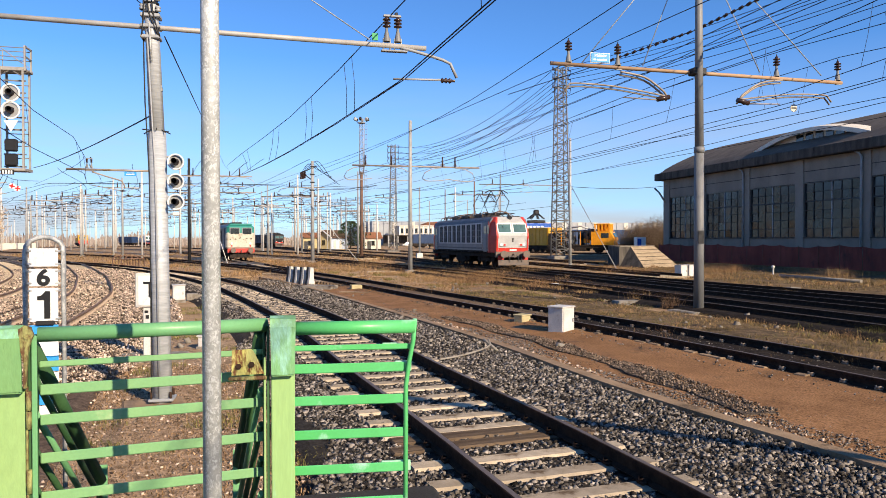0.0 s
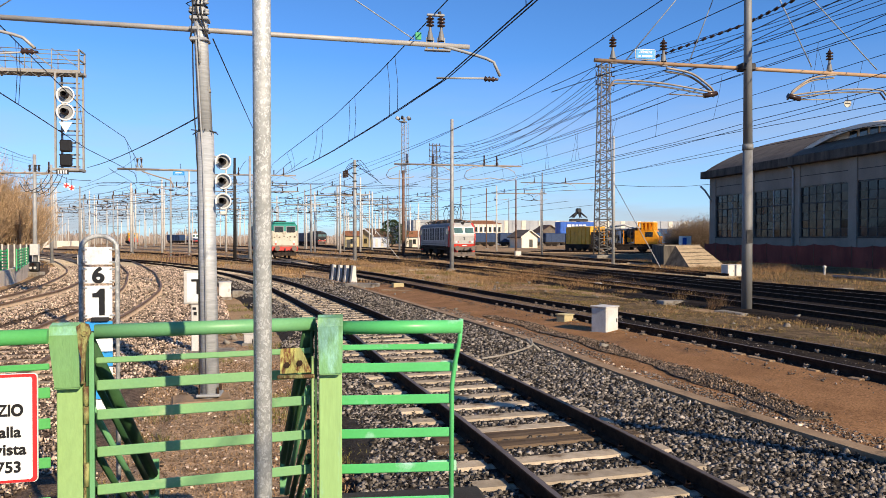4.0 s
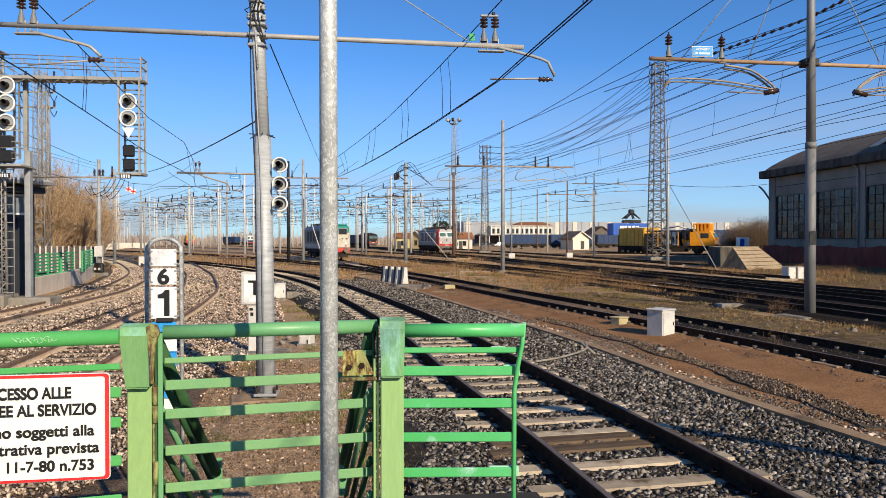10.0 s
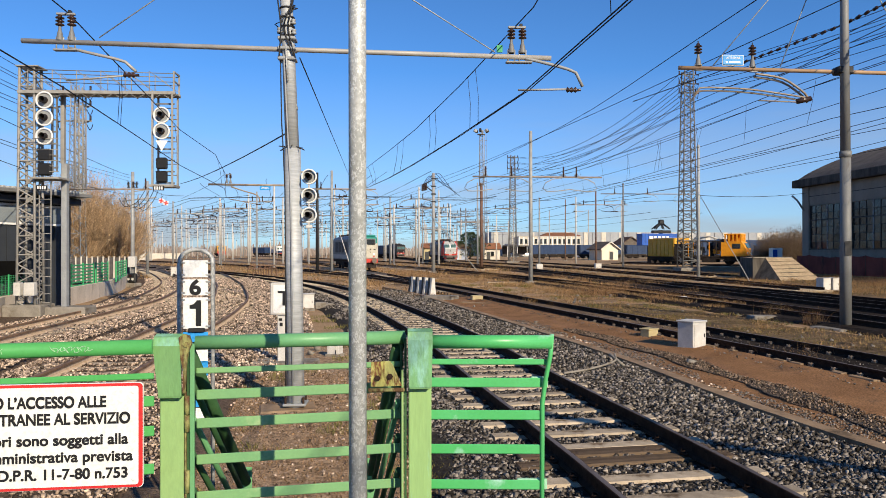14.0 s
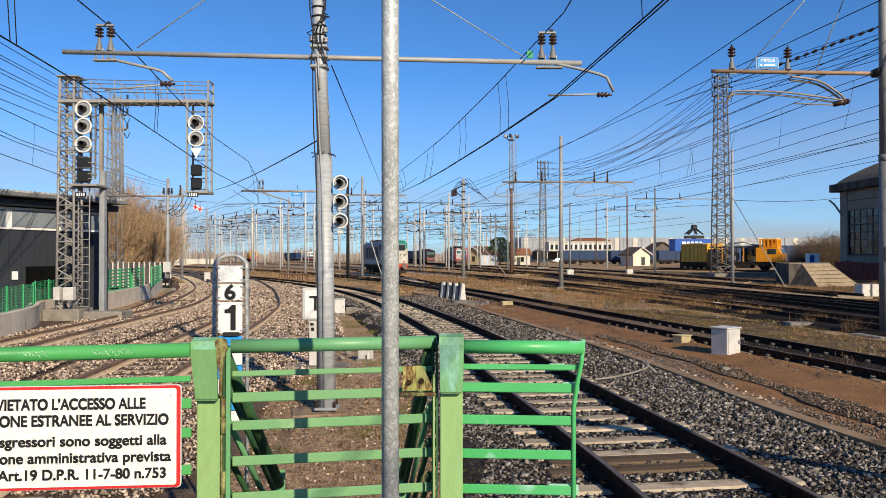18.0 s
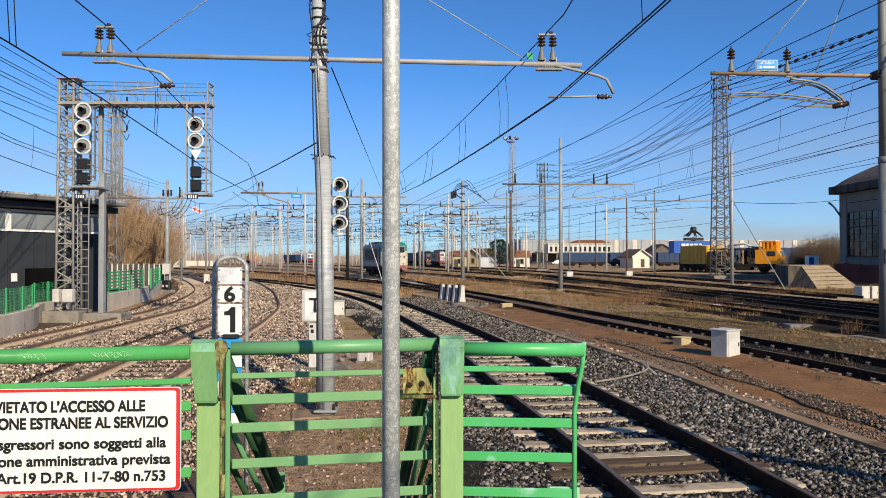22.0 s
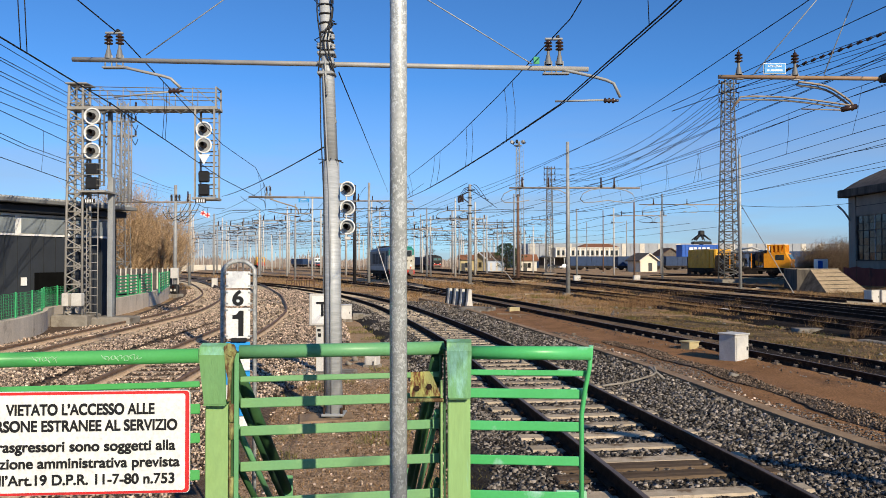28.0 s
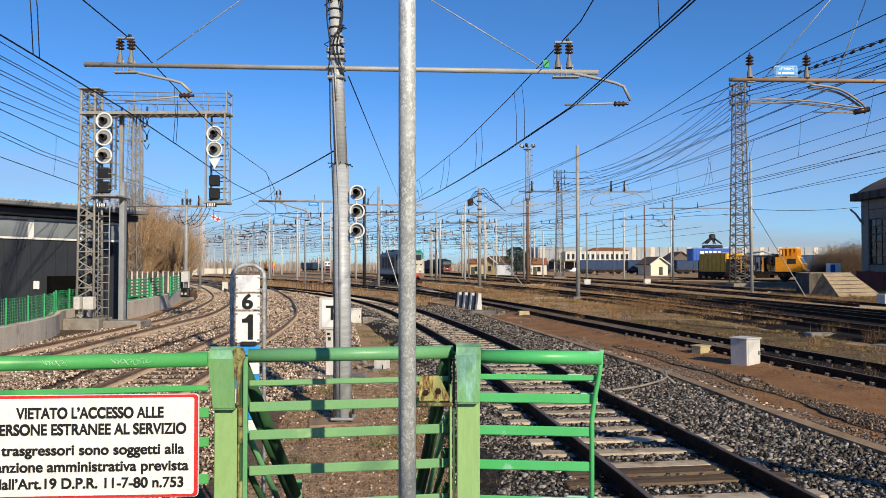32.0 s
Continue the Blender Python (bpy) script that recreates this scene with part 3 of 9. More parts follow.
def ground():
    xs, ys = grid_axis(-2500, 2500, -45, 60, 1.25), grid_axis(-300, 4000, 0, 110, 1.25)
    vs = []
    for y in ys:
        for x in xs:
            h = 0.05 * noise.noise((x * 0.35, y * 0.35, 0)) + 0.03 * noise.noise((x * 1.1, y * 1.1, 4))
            vs.append((x, y, GZ + (h if y < 110 and -45 < x < 60 else 0)))
    n = len(xs)
    b = B().add(vs, [(j * n + i, j * n + i + 1, (j + 1) * n + i + 1, (j + 1) * n + i) for j in range(len(ys) - 1) for i in range(n - 1)], True)
    return solid("ground", b, DIRT, "dry brown winter ground with sparse grass between tracks", "ground", kind="structure")


GROUND = ground()

# ---- tracks ----
RAIL_PROF = [(-0.07, -0.16), (0.07, -0.16), (0.07, -0.148), (0.012, -0.125), (0.012, -0.045), (0.036, -0.035), (0.036, -0.004), (0.03, 0.0), (-0.03, 0.0), (-0.036, -0.004), (-0.036, -0.035), (-0.012, -0.045), (-0.012, -0.125), (-0.07, -0.148)]
SLEEPER_MESH = {}


def shift_line(line, off):
    out = []
    for i, p in enumerate(line):
        d = line[min(i + 1, len(line) - 1)] - line[max(i - 1, 0)]
        d.normalize()
        out.append(p + Vector((d.y, -d.x, 0)) * off)
    return out


def sleeper_mesh(m, key):
    if key not in SLEEPER_MESH:
        b = B()
        if key == "concrete":
            prof = [(-1.2, -0.155), (-0.45, -0.165), (0.45, -0.165), (1.2, -0.155), (1.2, -0.33), (-1.2, -0.33)]
            vs = []
            for y, k in ((-0.14, 0.0), (-0.10, 1.0), (0.10, 1.0), (0.14, 0.0)):
                vs += [(x, y, z if z < -0.3 or k else z - 0.05) for x, z in prof]
            fs = [(r * 6 + i, r * 6 + (i + 1) % 6, (r + 1) * 6 + (i + 1) % 6, (r + 1) * 6 + i) for r in range(3) for i in range(6)]
            b.add(vs, fs + [tuple(reversed(range(6))), tuple(range(18, 24))])
        else:
            b.box((0, 0, -0.245), (2.5, 0.25, 0.17), bevel=0.015)
        SLEEPER_MESH[key] = b.mesh("sleeper", m)
    return SLEEPER_MESH[key]


def clip_mesh(m):
    b = B()
    for s in (-1, 1):
        b.box((s * 0.095, 0, -0.14), (0.06, 0.11, 0.03), bevel=0.008)
        b.tube([(s * 0.06, -0.05, -0.12), (s * 0.1, -0.04, -0.10), (s * 0.13, 0, -0.12), (s * 0.1, 0.04, -0.10), (s * 0.06, 0.05, -0.12)], 0.009 if m is RAIL else 0.016, 5)
    return b.mesh("rail_clip", m)


def track(pts, label, near=(0, 0), bed=None, rail_m=RAIL, bed_m=BALLAST, step=0.6, head_m=RAIL_TOP, wood=(), group="tracks", far_to=90, clips=0, old=False, bed_z=-0.19, bed_to=None, cant=0.0):
    line = spline(pts, 1.5)
    tr = thing("railway_track", label, "track", group=group, kind="structure")
    tilt = math.degrees(math.asin(cant / 1.506))
    for off in (-0.753, 0.753):
        run = [p + Vector((0, 0, cant if off > 0 else 0)) for p in shift_line(line, off)]
        r = part("rail", B().prism(RAIL_PROF, run), rail_m, tr)
        face = [(-0.026, 0.001), (0.026, 0.001), (0.026, 0.003), (-0.026, 0.003)] if head_m is RAIL_TOP else [(-0.039, -0.046), (0.039, -0.046), (0.039, -0.004), (0.030, 0.003), (-0.030, 0.003), (-0.039, -0.004)]
        part("running_face", B().prism(face, run), head_m, r, "worn steel running face" if head_m is RAIL_TOP else "rust-brown rail head")
    rest = B()
    cm = clip_mesh(CHAIR if old else RAIL) if clips else None
    for i, (p, a) in enumerate(along(line, step)):
        if p.y < -7 or p.y > far_to or p.x < -60:
            continue
        if near[0] <= p.y <= near[1]:
            w = old or i in wood
            s = new("sleeper", sleeper_mesh(SLEEPER_WOOD, "wood") if w else sleeper_mesh(SLEEPER, "concrete"))
            s.parent = tr
            s.matrix_basis = pose(p.x, p.y, cant / 2, 0, -tilt, a - 90 + random.uniform(-0.8, 0.8))
            if p.y < clips:
                for off in (-0.753, 0.753):
                    c = new("rail_clip", cm)
                    c.parent = s
                    c.matrix_basis = pose(off, 0, 0)
        else:
            rest.box((p.x, p.y, -0.24 + cant / 2), (2.4, 0.26, 0.17), a - 90)
    if rest.v:
        tagged(part("sleeper_row", rest, SLEEPER_WOOD if old else SLEEPER, tr), kind="stuff")
    if bed:
        prof = [(bed[0] - 0.5, GZ - 0.05), (bed[0], bed_z), (-0.75, bed_z), (0.75, bed_z + cant), (bed[1], bed_z + cant * 0.8), (bed[1] + 0.5, GZ - 0.05)]
        cut = next((i for i, p in enumerate(line) if bed_to and p.y > bed_to), len(line))
        part("ballast_bed", B().prism(prof, line[:cut], closed=False), bed_m, tr)
        if cut < len(line):
            part("earth_bed", B().prism(prof, line[cut - 1:], closed=False), EARTH, tr, "brown earth between the rails")
    return line


def line_at(line, y):
    """The x of a line of points, which runs away from the eye, at y."""
    for a, b in zip(line, line[1:]):
        if a.y <= y <= b.y:
            return a.x + (b.x - a.x) * (y - a.y) / (b.y - a.y)
    return line[-1].x


N_PTS = [(3.6, -6), (3.1, 0), (2.69, 5.3), (2.23, 9), (1.80, 12), (1.31, 16), (0.7, 20), (-0.25, 25), (-1.3, 30), (-2.7, 36), (-5.4, 45), (-8.3, 52.5), (-15.4, 67), (-20.3, 75), (-34, 95), (-62, 130), (-110, 185)]
S_PTS = [(12.2, -8), (10.9, 0), (9.4, 10), (8.7, 14), (8.0, 17.3), (7.0, 21.5), (5.3, 29), (2.2, 43), (-2.2, 57.6), (-8.7, 74), (-12.3, 83), (-26, 110), (-52, 150), (-90, 200)]
T3_PTS = [(18, -8), (15.4, 12), (15.0, 15.5), (13.0, 34), (9.8, 55), (5.5, 75), (-1.5, 100), (-18, 145), (-45, 200), (-75, 250)]
LOCO_PTS = [(22.5, -8), (18.2, 20), (16.0, 53.5), (14.65, 71), (13.2, 90), (11.0, 105), (8.6, 122), (4.3, 160), (0.0, 192), (-6.2, 236), (-12.5, 275), (-22, 330)]
L1_PTS = [(-7.4, 0), (-9.2, 10), (-10.12, 17), (-10.65, 25), (-11.2, 31), (-13.7, 42), (-16.0, 50), (-19.7, 60), (-24.6, 72), (-30.3, 84), (-46, 110), (-75, 150)]
L2_PTS = [(-4.1, 0), (-5.15, 9), (-5.45, 12), (-5.74, 15), (-6.50, 23), (-7.15, 28), (-8.0, 33), (-10.2, 42), (-12.4, 50), (-19.5, 72), (-28, 90), (-45, 120)]
N_LINE = track(N_PTS, "curved track with pale concrete sleepers on dark ballast", (-7, 45), (-2.0, 2.2), clips=14, wood=(23,))
solid("crossing_plank", B().box((0, 0, -0.235), (2.3, 0.27, 0.16), bevel=0.015), SLEEPER_WOOD, "worn brown timber plank laid beside a sleeper", "plank", pose(2.36, 8.07, 0, 0, 0, 7))
S_LINE = track(S_PTS, "rusty track half sunk in brown earth and weeds", (4, 30), (-0.88, 0.98), bed_m=OILY, bed_z=-0.153, old=True, clips=24, bed_to=21)
T3_LINE = track(T3_PTS, "rusty siding among dry grass", (8, 34), bed=(-1.45, 1.5), bed_m=OILY, bed_z=-0.157, old=True)
LOCO_LINE = track(LOCO_PTS, "yard track used by the departing locomotive", (14, 44), bed=(-1.6, 2.0), bed_m=OILY, bed_z=-0.157, old=True)
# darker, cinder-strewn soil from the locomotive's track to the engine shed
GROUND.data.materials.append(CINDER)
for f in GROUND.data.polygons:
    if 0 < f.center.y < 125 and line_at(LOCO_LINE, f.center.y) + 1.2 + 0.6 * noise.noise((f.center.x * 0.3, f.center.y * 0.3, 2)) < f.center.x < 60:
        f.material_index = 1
T5_LINE = track([(25.2, -8), (22.8, 12), (21.3, 22), (19.7, 33), (17.9, 46), (16.3, 57)], "oil-blackened track joining the locomotive's track", bed=(-1.5, 1.2), bed_m=OILY, bed_z=-0.163, old=True)
L1_LINE = track(L1_PTS, "orange-rusted curved track beside the green fence", (6, 45), (-2.2, 2.2), RAIL_ORANGE, BALLAST_PALE, head_m=RAIL_DULL, cant=0.10)
L2_LINE = track(L2_PTS, "orange-rusted curved track on pale ballast", (5, 45), (-2.2, 2.3), RAIL_ORANGE, BALLAST_PALE, head_m=RAIL_DULL)


def strip(name, pts, w0, w1, z0, z1, m, label, cat):
    return solid(name, B().prism([(w0, z0), (w0, z1), (w1, z1), (w1, z0)], spline(pts, 1.0)), m, label, cat, kind="structure")


KERB = [(6.9, 1), (6.3, 4), (5.9, 6), (5.1, 10), (4.55, 15), (3.75, 20), (2.3, 28), (0.6, 37), (-1.5, 45)]
strip("cable_trough", [(-6.9, 8), (-7.5, 12.7), (-8.1, 17), (-8.75, 28.5), (-9.8, 36)], -0.17, 0.17, -0.4, -0.135, CONCRETE, "pale concrete cable trough lids between the curved tracks", "cable trough")
strip("cable_trough", [(-7.5, 49.5), (-5.0, 44.3), (-2.75, 38.5), (-0.9, 33.0)], -0.2, 0.2, -0.4, -0.15, KERBM, "pale concrete cable trough lids beside the curved track", "cable trough")
strip("kerb", KERB, -0.11, 0.11, -0.5, -0.145, KERBM, "low weathered concrete cable trough along the ballast", "kerb")


def red_path():
    """Earth between the kerb and the rusty track, its far edge ragged and a little higher."""
    rnd = random.Random(31)
    kerb = [p for p in spline(KERB, 0.5) if p.y < 36]
    b = B()
    for p in kerb:
        s = line_at(S_LINE, p.y) - 0.98 + rnd.uniform(-0.06, 0.06)
        l = p.x + 0.12
        for f, z in ((0, -0.5), (0, -0.228), (0.35, -0.222), (0.7, -0.205), (0.93, -0.150), (1, -0.148), (1, -0.5)):
            b.v.append((l + (s - l) * f, p.y, z))
    for k in range(len(kerb) - 1):
        for i in range(6):
            b.f.append((k * 7 + i, k * 7 + i + 1, k * 7 + 8 + i, k * 7 + 7 + i))
            b.s.append(False)
    solid("path", b, PATH_MAT, "trodden reddish-brown earth path between tracks", "path", kind="structure")
    o = thing("edging_row", "broken pale edging slabs between the path and the rusty track", "edging", kind="structure")
    y = 9.2
    while y < 24:
        l = rnd.uniform(0.16, 0.42)
        if rnd.random() < (0.8 if 12.0 < y < 16 else 0.35):
            x = line_at(S_LINE, y) - 1.0 + rnd.uniform(-0.03, 0.05)
            q = part("edging_slab", B().box((0, 0, 0), (rnd.uniform(0.08, 0.15), l, 0.06), bevel=0.012), KERBM, o)
            q.matrix_basis = pose(x, y, -0.155, rnd.uniform(-5, 5), rnd.uniform(-9, 9), 14 + rnd.uniform(-9, 9))
        y += l + rnd.uniform(0.03, 0.3)


red_path()



def asphalt_crust():
    """A ragged dark crust lying along the path, broken into slabs."""
    rnd = random.Random(21)
    base = [p for p in spline(KERB, 0.25) if 8.2 < p.y < 21]
    o = thing("asphalt_crust", "ragged dark broken asphalt edge along the red path", "crust", kind="structure")
    for i in range(0, len(base) - 6, 5):
        seg = base[i:i + 6]
        l = [p + Vector((0.6 + 0.1 * min(p.y - 8, 3.6) + 0.08 * math.sin(p.y * 2.1) + rnd.uniform(-0.04, 0.04), 0, 0)) for p in seg]
        r = [p + Vector((0.85 + 0.35 * min(p.y - 8, 1.6) + 0.12 * math.sin(p.y * 1.7 + 1) + rnd.uniform(-0.07, 0.07), 0, 0)) for p in seg]
        if i:
            l[0], r[0] = last
        last = (l[-1], r[-1])
        top, bot = -0.202 + rnd.uniform(-0.012, 0.012), -0.30
        n = len(seg)
        vs = [(p.x, p.y, top) for p in l] + [(p.x, p.y, top - 0.01) for p in r] + [(p.x, p.y, bot) for p in l] + [(p.x, p.y, bot) for p in r]
        fs = []
        for k in range(n - 1):
            fs += [(k, k + 1, n + k + 1, n + k), (k, 2 * n + k, 2 * n + k + 1, k + 1), (n + k, n + k + 1, 3 * n + k + 1, 3 * n + k)]
        part("crust_piece", B().add(vs, fs + [(0, n, 3 * n, 2 * n), (n - 1, 3 * n - 1, 4 * n - 1, 2 * n - 1)]), CRUST, o)


asphalt_crust()

# ---- platform end and its barrier ----
solid("platform", B().box((-3.5, 0.95, 0.2), (9.0, 6.9, 0.7), bevel=0.03), PLATFORM, "dark asphalt platform end with the barrier", "platform", kind="structure")


def barrier():
    f = thing("platform_barrier", "faded green steel platform barrier with flat rails and rust", "barrier")
    left_z = (1.573, 1.464, 1.338, 1.178, 1.015, 0.86, 0.70)
    right_z = (1.588, 1.490, 1.340, 1.182, 1.018, 0.86, 0.70)

    def panel(p0, p1, m, zs, ztop, end=False):
        p0, p1 = Vector((*p0, 0)), Vector((*p1, 0))
        d = (p1 - p0).normalized()
        rz = math.degrees(math.atan2(d.y, d.x))
        c = (p0 + p1) / 2
        ln = (p1 - p0).length
        part("top_rail", B().cyl((*p0.xy, ztop), (*p1.xy, ztop), 0.031, n=20), m, f)
        for i, z in enumerate(zs):
            h = 0.026 if i == 0 else 0.044
            back = 0.03 if i == 0 else 0.045
            n = Vector((-d.y, d.x, 0)) * back
            lean = 0.0 if not end else -0.04 if i else -0.01
            part("flat_rail", B().box((c.x + n.x + lean / 2 * d.x, c.y + n.y, z), (ln + lean, 0.012, h), rz, 0.004), FENCE_F if m is FENCE_G else m, f)
            if end and i in (0, 1, 4):
                part("rail_sleeve", B().box((c.x + (0.17, 0.235, 0, 0, 0.20)[i], c.y + n.y, z), ((0.07, 0.08, 0, 0, 0.14)[i], 0.020, h + 0.006), rz, 0.004), PALEGREEN, f, "pale repainted rail sleeve")

    panel((-3.6, 2.601), (-1.05, 3.083), FENCE_L, left_z, 1.70)
    panel((-0.91, 3.205), (0.0, 3.357), FENCE_G, left_z, 1.70)
    panel((0.11, 3.32), (0.67, 3.28), FENCE_B, right_z, 1.684, True)
    for x0, n in ((-1.68, 22), (-1.42, 34)):
        pts = []
        for i in range(n):
            x = x0 + 0.0045 * i + 0.008 * math.cos(i * 2.3)
            pts.append((x, 3.083 + (1.05 + x) * 0.189 - 0.0315, 1.702 + 0.011 * math.sin(i * 1.7) + 0.004 * math.sin(i * 0.8)))
        part("scrawl", B().tube(spline(pts, 0.004), 0.0012, 4), SCRATCH, f, "pale scratched scrawl")

    def post(x, y, m, rz, side=1):
        def at(b, name, mm, label=""):
            o = part(name, b, mm, f, label)
            o.matrix_basis = pose(x, y, 0, 0, 0, rz)
            return o
        at(B().box((0, 0, 1.025), (0.104, 0.012, 0.95), bevel=0.004), "post", m, "yellow-green flat steel post")
        hook = [(-0.05, 1.69), (-0.038, 1.735), (0.0, 1.747), (0.035, 1.735), (0.045, 1.70), (0.045, 1.66), (0.037, 1.66), (0.037, 1.70), (0.028, 1.728), (0, 1.738), (-0.032, 1.728), (-0.042, 1.69)]
        at(B().box((0.0, -0.030, 1.484), (0.094, 0.030, 0.008)), "cap_lip", CAPGREEN)
        if side > 0:
            at(B().poly(hook, -0.066, 0.044), "post_cap", CAPWORN, "worn bluish plate hooked over the top rail")
            at(B().poly([(-0.066, 1.70), (0.044, 1.70), (0.050, 1.60), (0.052, 1.487), (-0.042, 1.487), (-0.060, 1.64)], -0.050, -0.042, "y"), "cap_plate", CAPGREEN, "tapering green cap plate")
            at(B().poly([(0.040, 1.735), (0.060, 1.75), (0.084, 1.742), (0.094, 1.71), (0.086, 1.69), (0.078, 1.665), (0.072, 1.62), (0.066, 1.50), (0.056, 1.50), (0.058, 1.60), (0.044, 1.66)], -0.046, -0.030, "y"), "hinge_strap", HINGE, "peeling rusty hinge strap")
            at(B().cyl((0.072, -0.052, 1.705), (0.072, -0.028, 1.705), 0.011, n=10), "bolt", FENCE_RUST)
            at(B().box((0.086, -0.01, 1.12), (0.020, 0.012, 1.17), bevel=0.003), "angle_iron", FENCE_G, "thin green angle iron")
            at(B().box((0.058, -0.008, 1.03), (0.008, 0.014, 0.94), bevel=0.002), "rust_seam", HINGE, "rust-streaked seam of the hinged panel")
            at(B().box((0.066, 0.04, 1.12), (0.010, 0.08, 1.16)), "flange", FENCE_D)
            for z0, z1 in ((1.405, 1.482), (1.33, 1.40), (1.07, 1.165), (0.85, 0.93)):
                at(B().cyl((0.065, -0.012, z0), (0.065, -0.012, z1), 0.011, n=10), "hinge_knuckle", HINGE, "rusty hinge knuckle")
        else:
            at(B().poly(hook, -0.056, 0.056), "post_cap", CAPWORN, "worn bluish plate hooked over the top rail")
            at(B().poly([(-0.055, 1.70), (0.056, 1.70), (0.052, 1.487), (-0.050, 1.487)], -0.050, -0.042, "y"), "cap_plate", CAPWORN, "streaked blue-green cap plate")
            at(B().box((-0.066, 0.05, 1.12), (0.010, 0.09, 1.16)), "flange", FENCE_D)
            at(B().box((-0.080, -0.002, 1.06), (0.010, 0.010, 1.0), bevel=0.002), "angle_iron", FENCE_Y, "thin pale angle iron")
        # Back plates and most struts take the green darkened for shade.
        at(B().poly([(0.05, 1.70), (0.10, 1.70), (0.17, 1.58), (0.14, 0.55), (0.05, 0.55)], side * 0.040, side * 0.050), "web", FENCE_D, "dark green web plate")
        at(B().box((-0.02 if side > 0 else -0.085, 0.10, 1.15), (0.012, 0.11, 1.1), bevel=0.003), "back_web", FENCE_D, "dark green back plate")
        strut_x, lean = (0.045, 0.0) if side > 0 else (-0.10, -0.16)
        for k, z1 in enumerate((1.66, 1.55, 1.40, 1.24, 1.08, 0.92)):
            l = min(1.12, (z1 - 0.56) / 0.83)
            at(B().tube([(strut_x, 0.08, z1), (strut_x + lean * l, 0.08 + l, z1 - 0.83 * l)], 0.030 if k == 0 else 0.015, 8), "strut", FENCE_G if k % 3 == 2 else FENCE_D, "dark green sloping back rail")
        at(B().box((strut_x + lean * 1.12, 1.22, 0.66), (0.06, 0.012, 0.30), bevel=0.003), "back_foot", FENCE_G)

    post(-0.99, 3.15, FENCE_Y, 0)
    post(0.07, 3.30, FENCE_T, 0, -1)
    post(-2.9, 2.73, FENCE_Y, 0)
    br = B().poly([(-0.150, 1.600), (-0.065, 1.603), (-0.050, 1.580), (-0.012, 1.492), (-0.152, 1.488)], 3.27, 3.28, "y")
    o = part("bracket", br, BRACKET, f, "rusty yellow gusset plate")
    part("gusset_lip", B().box((-0.082, 3.262, 1.476), (0.165, 0.024, 0.016), bevel=0.004), HINGE, o, "rusted lower lip")
    for bx, bz in ((-0.122, 1.528), (-0.066, 1.535)):
        part("bolt", B().cyl((bx, 3.262, bz), (bx, 3.272, bz), 0.014, n=6), RAIL, o)
    part("end_bar", B().tube([(0.672, 3.28, 1.72), (0.665, 3.285, 1.62), (0.648, 3.30, 1.52), (0.635, 3.32, 1.40), (0.632, 3.325, 0.55)], 0.011, 8), FENCE_B, f)


barrier()


def text_mesh(txt, size, m, bold=0.0, width=None):
    """Letters of the built-in font, one mesh for each glyph, thickened by bold and set to a width."""
    cu = bpy.data.curves.new("writing", "FONT")
    cu.body, cu.size, cu.align_x, cu.align_y, cu.extrude = txt, size, "CENTER", "CENTER", 0.001
    ob = bpy.data.objects.new("writing", cu)
    me = bpy.data.meshes.new_from_object(ob)
    bpy.data.objects.remove(ob)
    co = [v.co.copy() for v in me.vertices]
    push = collections.defaultdict(Vector)
    for p in me.polygons:
        if abs(p.normal.z) < 0.5:
            for i in p.vertices:
                push[(round(co[i].x, 5), round(co[i].y, 5))] += p.normal
    for c in co:
        q = push[(round(c.x, 5), round(c.y, 5))]
        if q.length > 1e-6:
            c.xy += q.xy.normalized() * bold
    lo, hi = min(c.x for c in co), max(c.x for c in co)
    k = width / (hi - lo) if width else 1.0
    # corners that share a place belong together, so the faces fall into islands
    key, root = {}, list(range(len(co)))

    def find(i):
        while root[i] != i:
            root[i] = root[root[i]]
            i = root[i]
        return i
    for i, c in enumerate(co):
        q = (round(c.x, 5), round(c.y, 5))
        root[find(i)] = find(key.setdefault(q, i))
    faces = [tuple(p.vertices) for p in me.polygons]
    for f in faces:
        for i in f[1:]:
            root[find(i)] = find(f[0])
    span = {}
    for i, c in enumerate(co):
        a, b = span.get(find(i), (9e9, -9e9))
        span[find(i)] = (min(a, c.x), max(b, c.x))
    glyphs = []
    for r, (a, b) in sorted(span.items(), key=lambda s: s[1][0]):
        if glyphs and min(b, glyphs[-1][2]) - max(a, glyphs[-1][1]) > 0.5 * min(b - a, glyphs[-1][2] - glyphs[-1][1]):
            glyphs[-1] = (glyphs[-1][0] + [r], min(a, glyphs[-1][1]), max(b, glyphs[-1][2]))
        else:
            glyphs.append(([r], a, b))
    out = []
    mid = (lo + hi) / 2
    for roots, a, b in glyphs:
        g = B().add([((c.x - mid) * k, c.y, c.z) for c in co], [f for f in faces if find(f[0]) in roots])
        used = sorted({i for f in g.f for i in f})
        at = {i: n for n, i in enumerate(used)}
        out.append(B().add([g.v[i] for i in used], [tuple(at[i] for i in f) for f in g.f]).mesh("letter", m))
    return out


def writing(name, txt, size, m, parent, at, bold=0.0, width=None, label=""):
    for me in text_mesh(txt, size, m, bold, width):
        o = part(name, me, m, parent, label)
        o.matrix_basis = at


def rounded(w, h, r, n=5):
    """The outline of a plate with rounded corners."""
    out = []
    for k, (sx, sz) in enumerate(((1, 1), (-1, 1), (-1, -1), (1, -1))):
        for i in range(n + 1):
            a = math.pi / 2 * (k + i / n)
            out.append((sx * (w / 2 - r) + r * math.cos(a), sz * (h / 2 - r) + r * math.sin(a)))
    return out


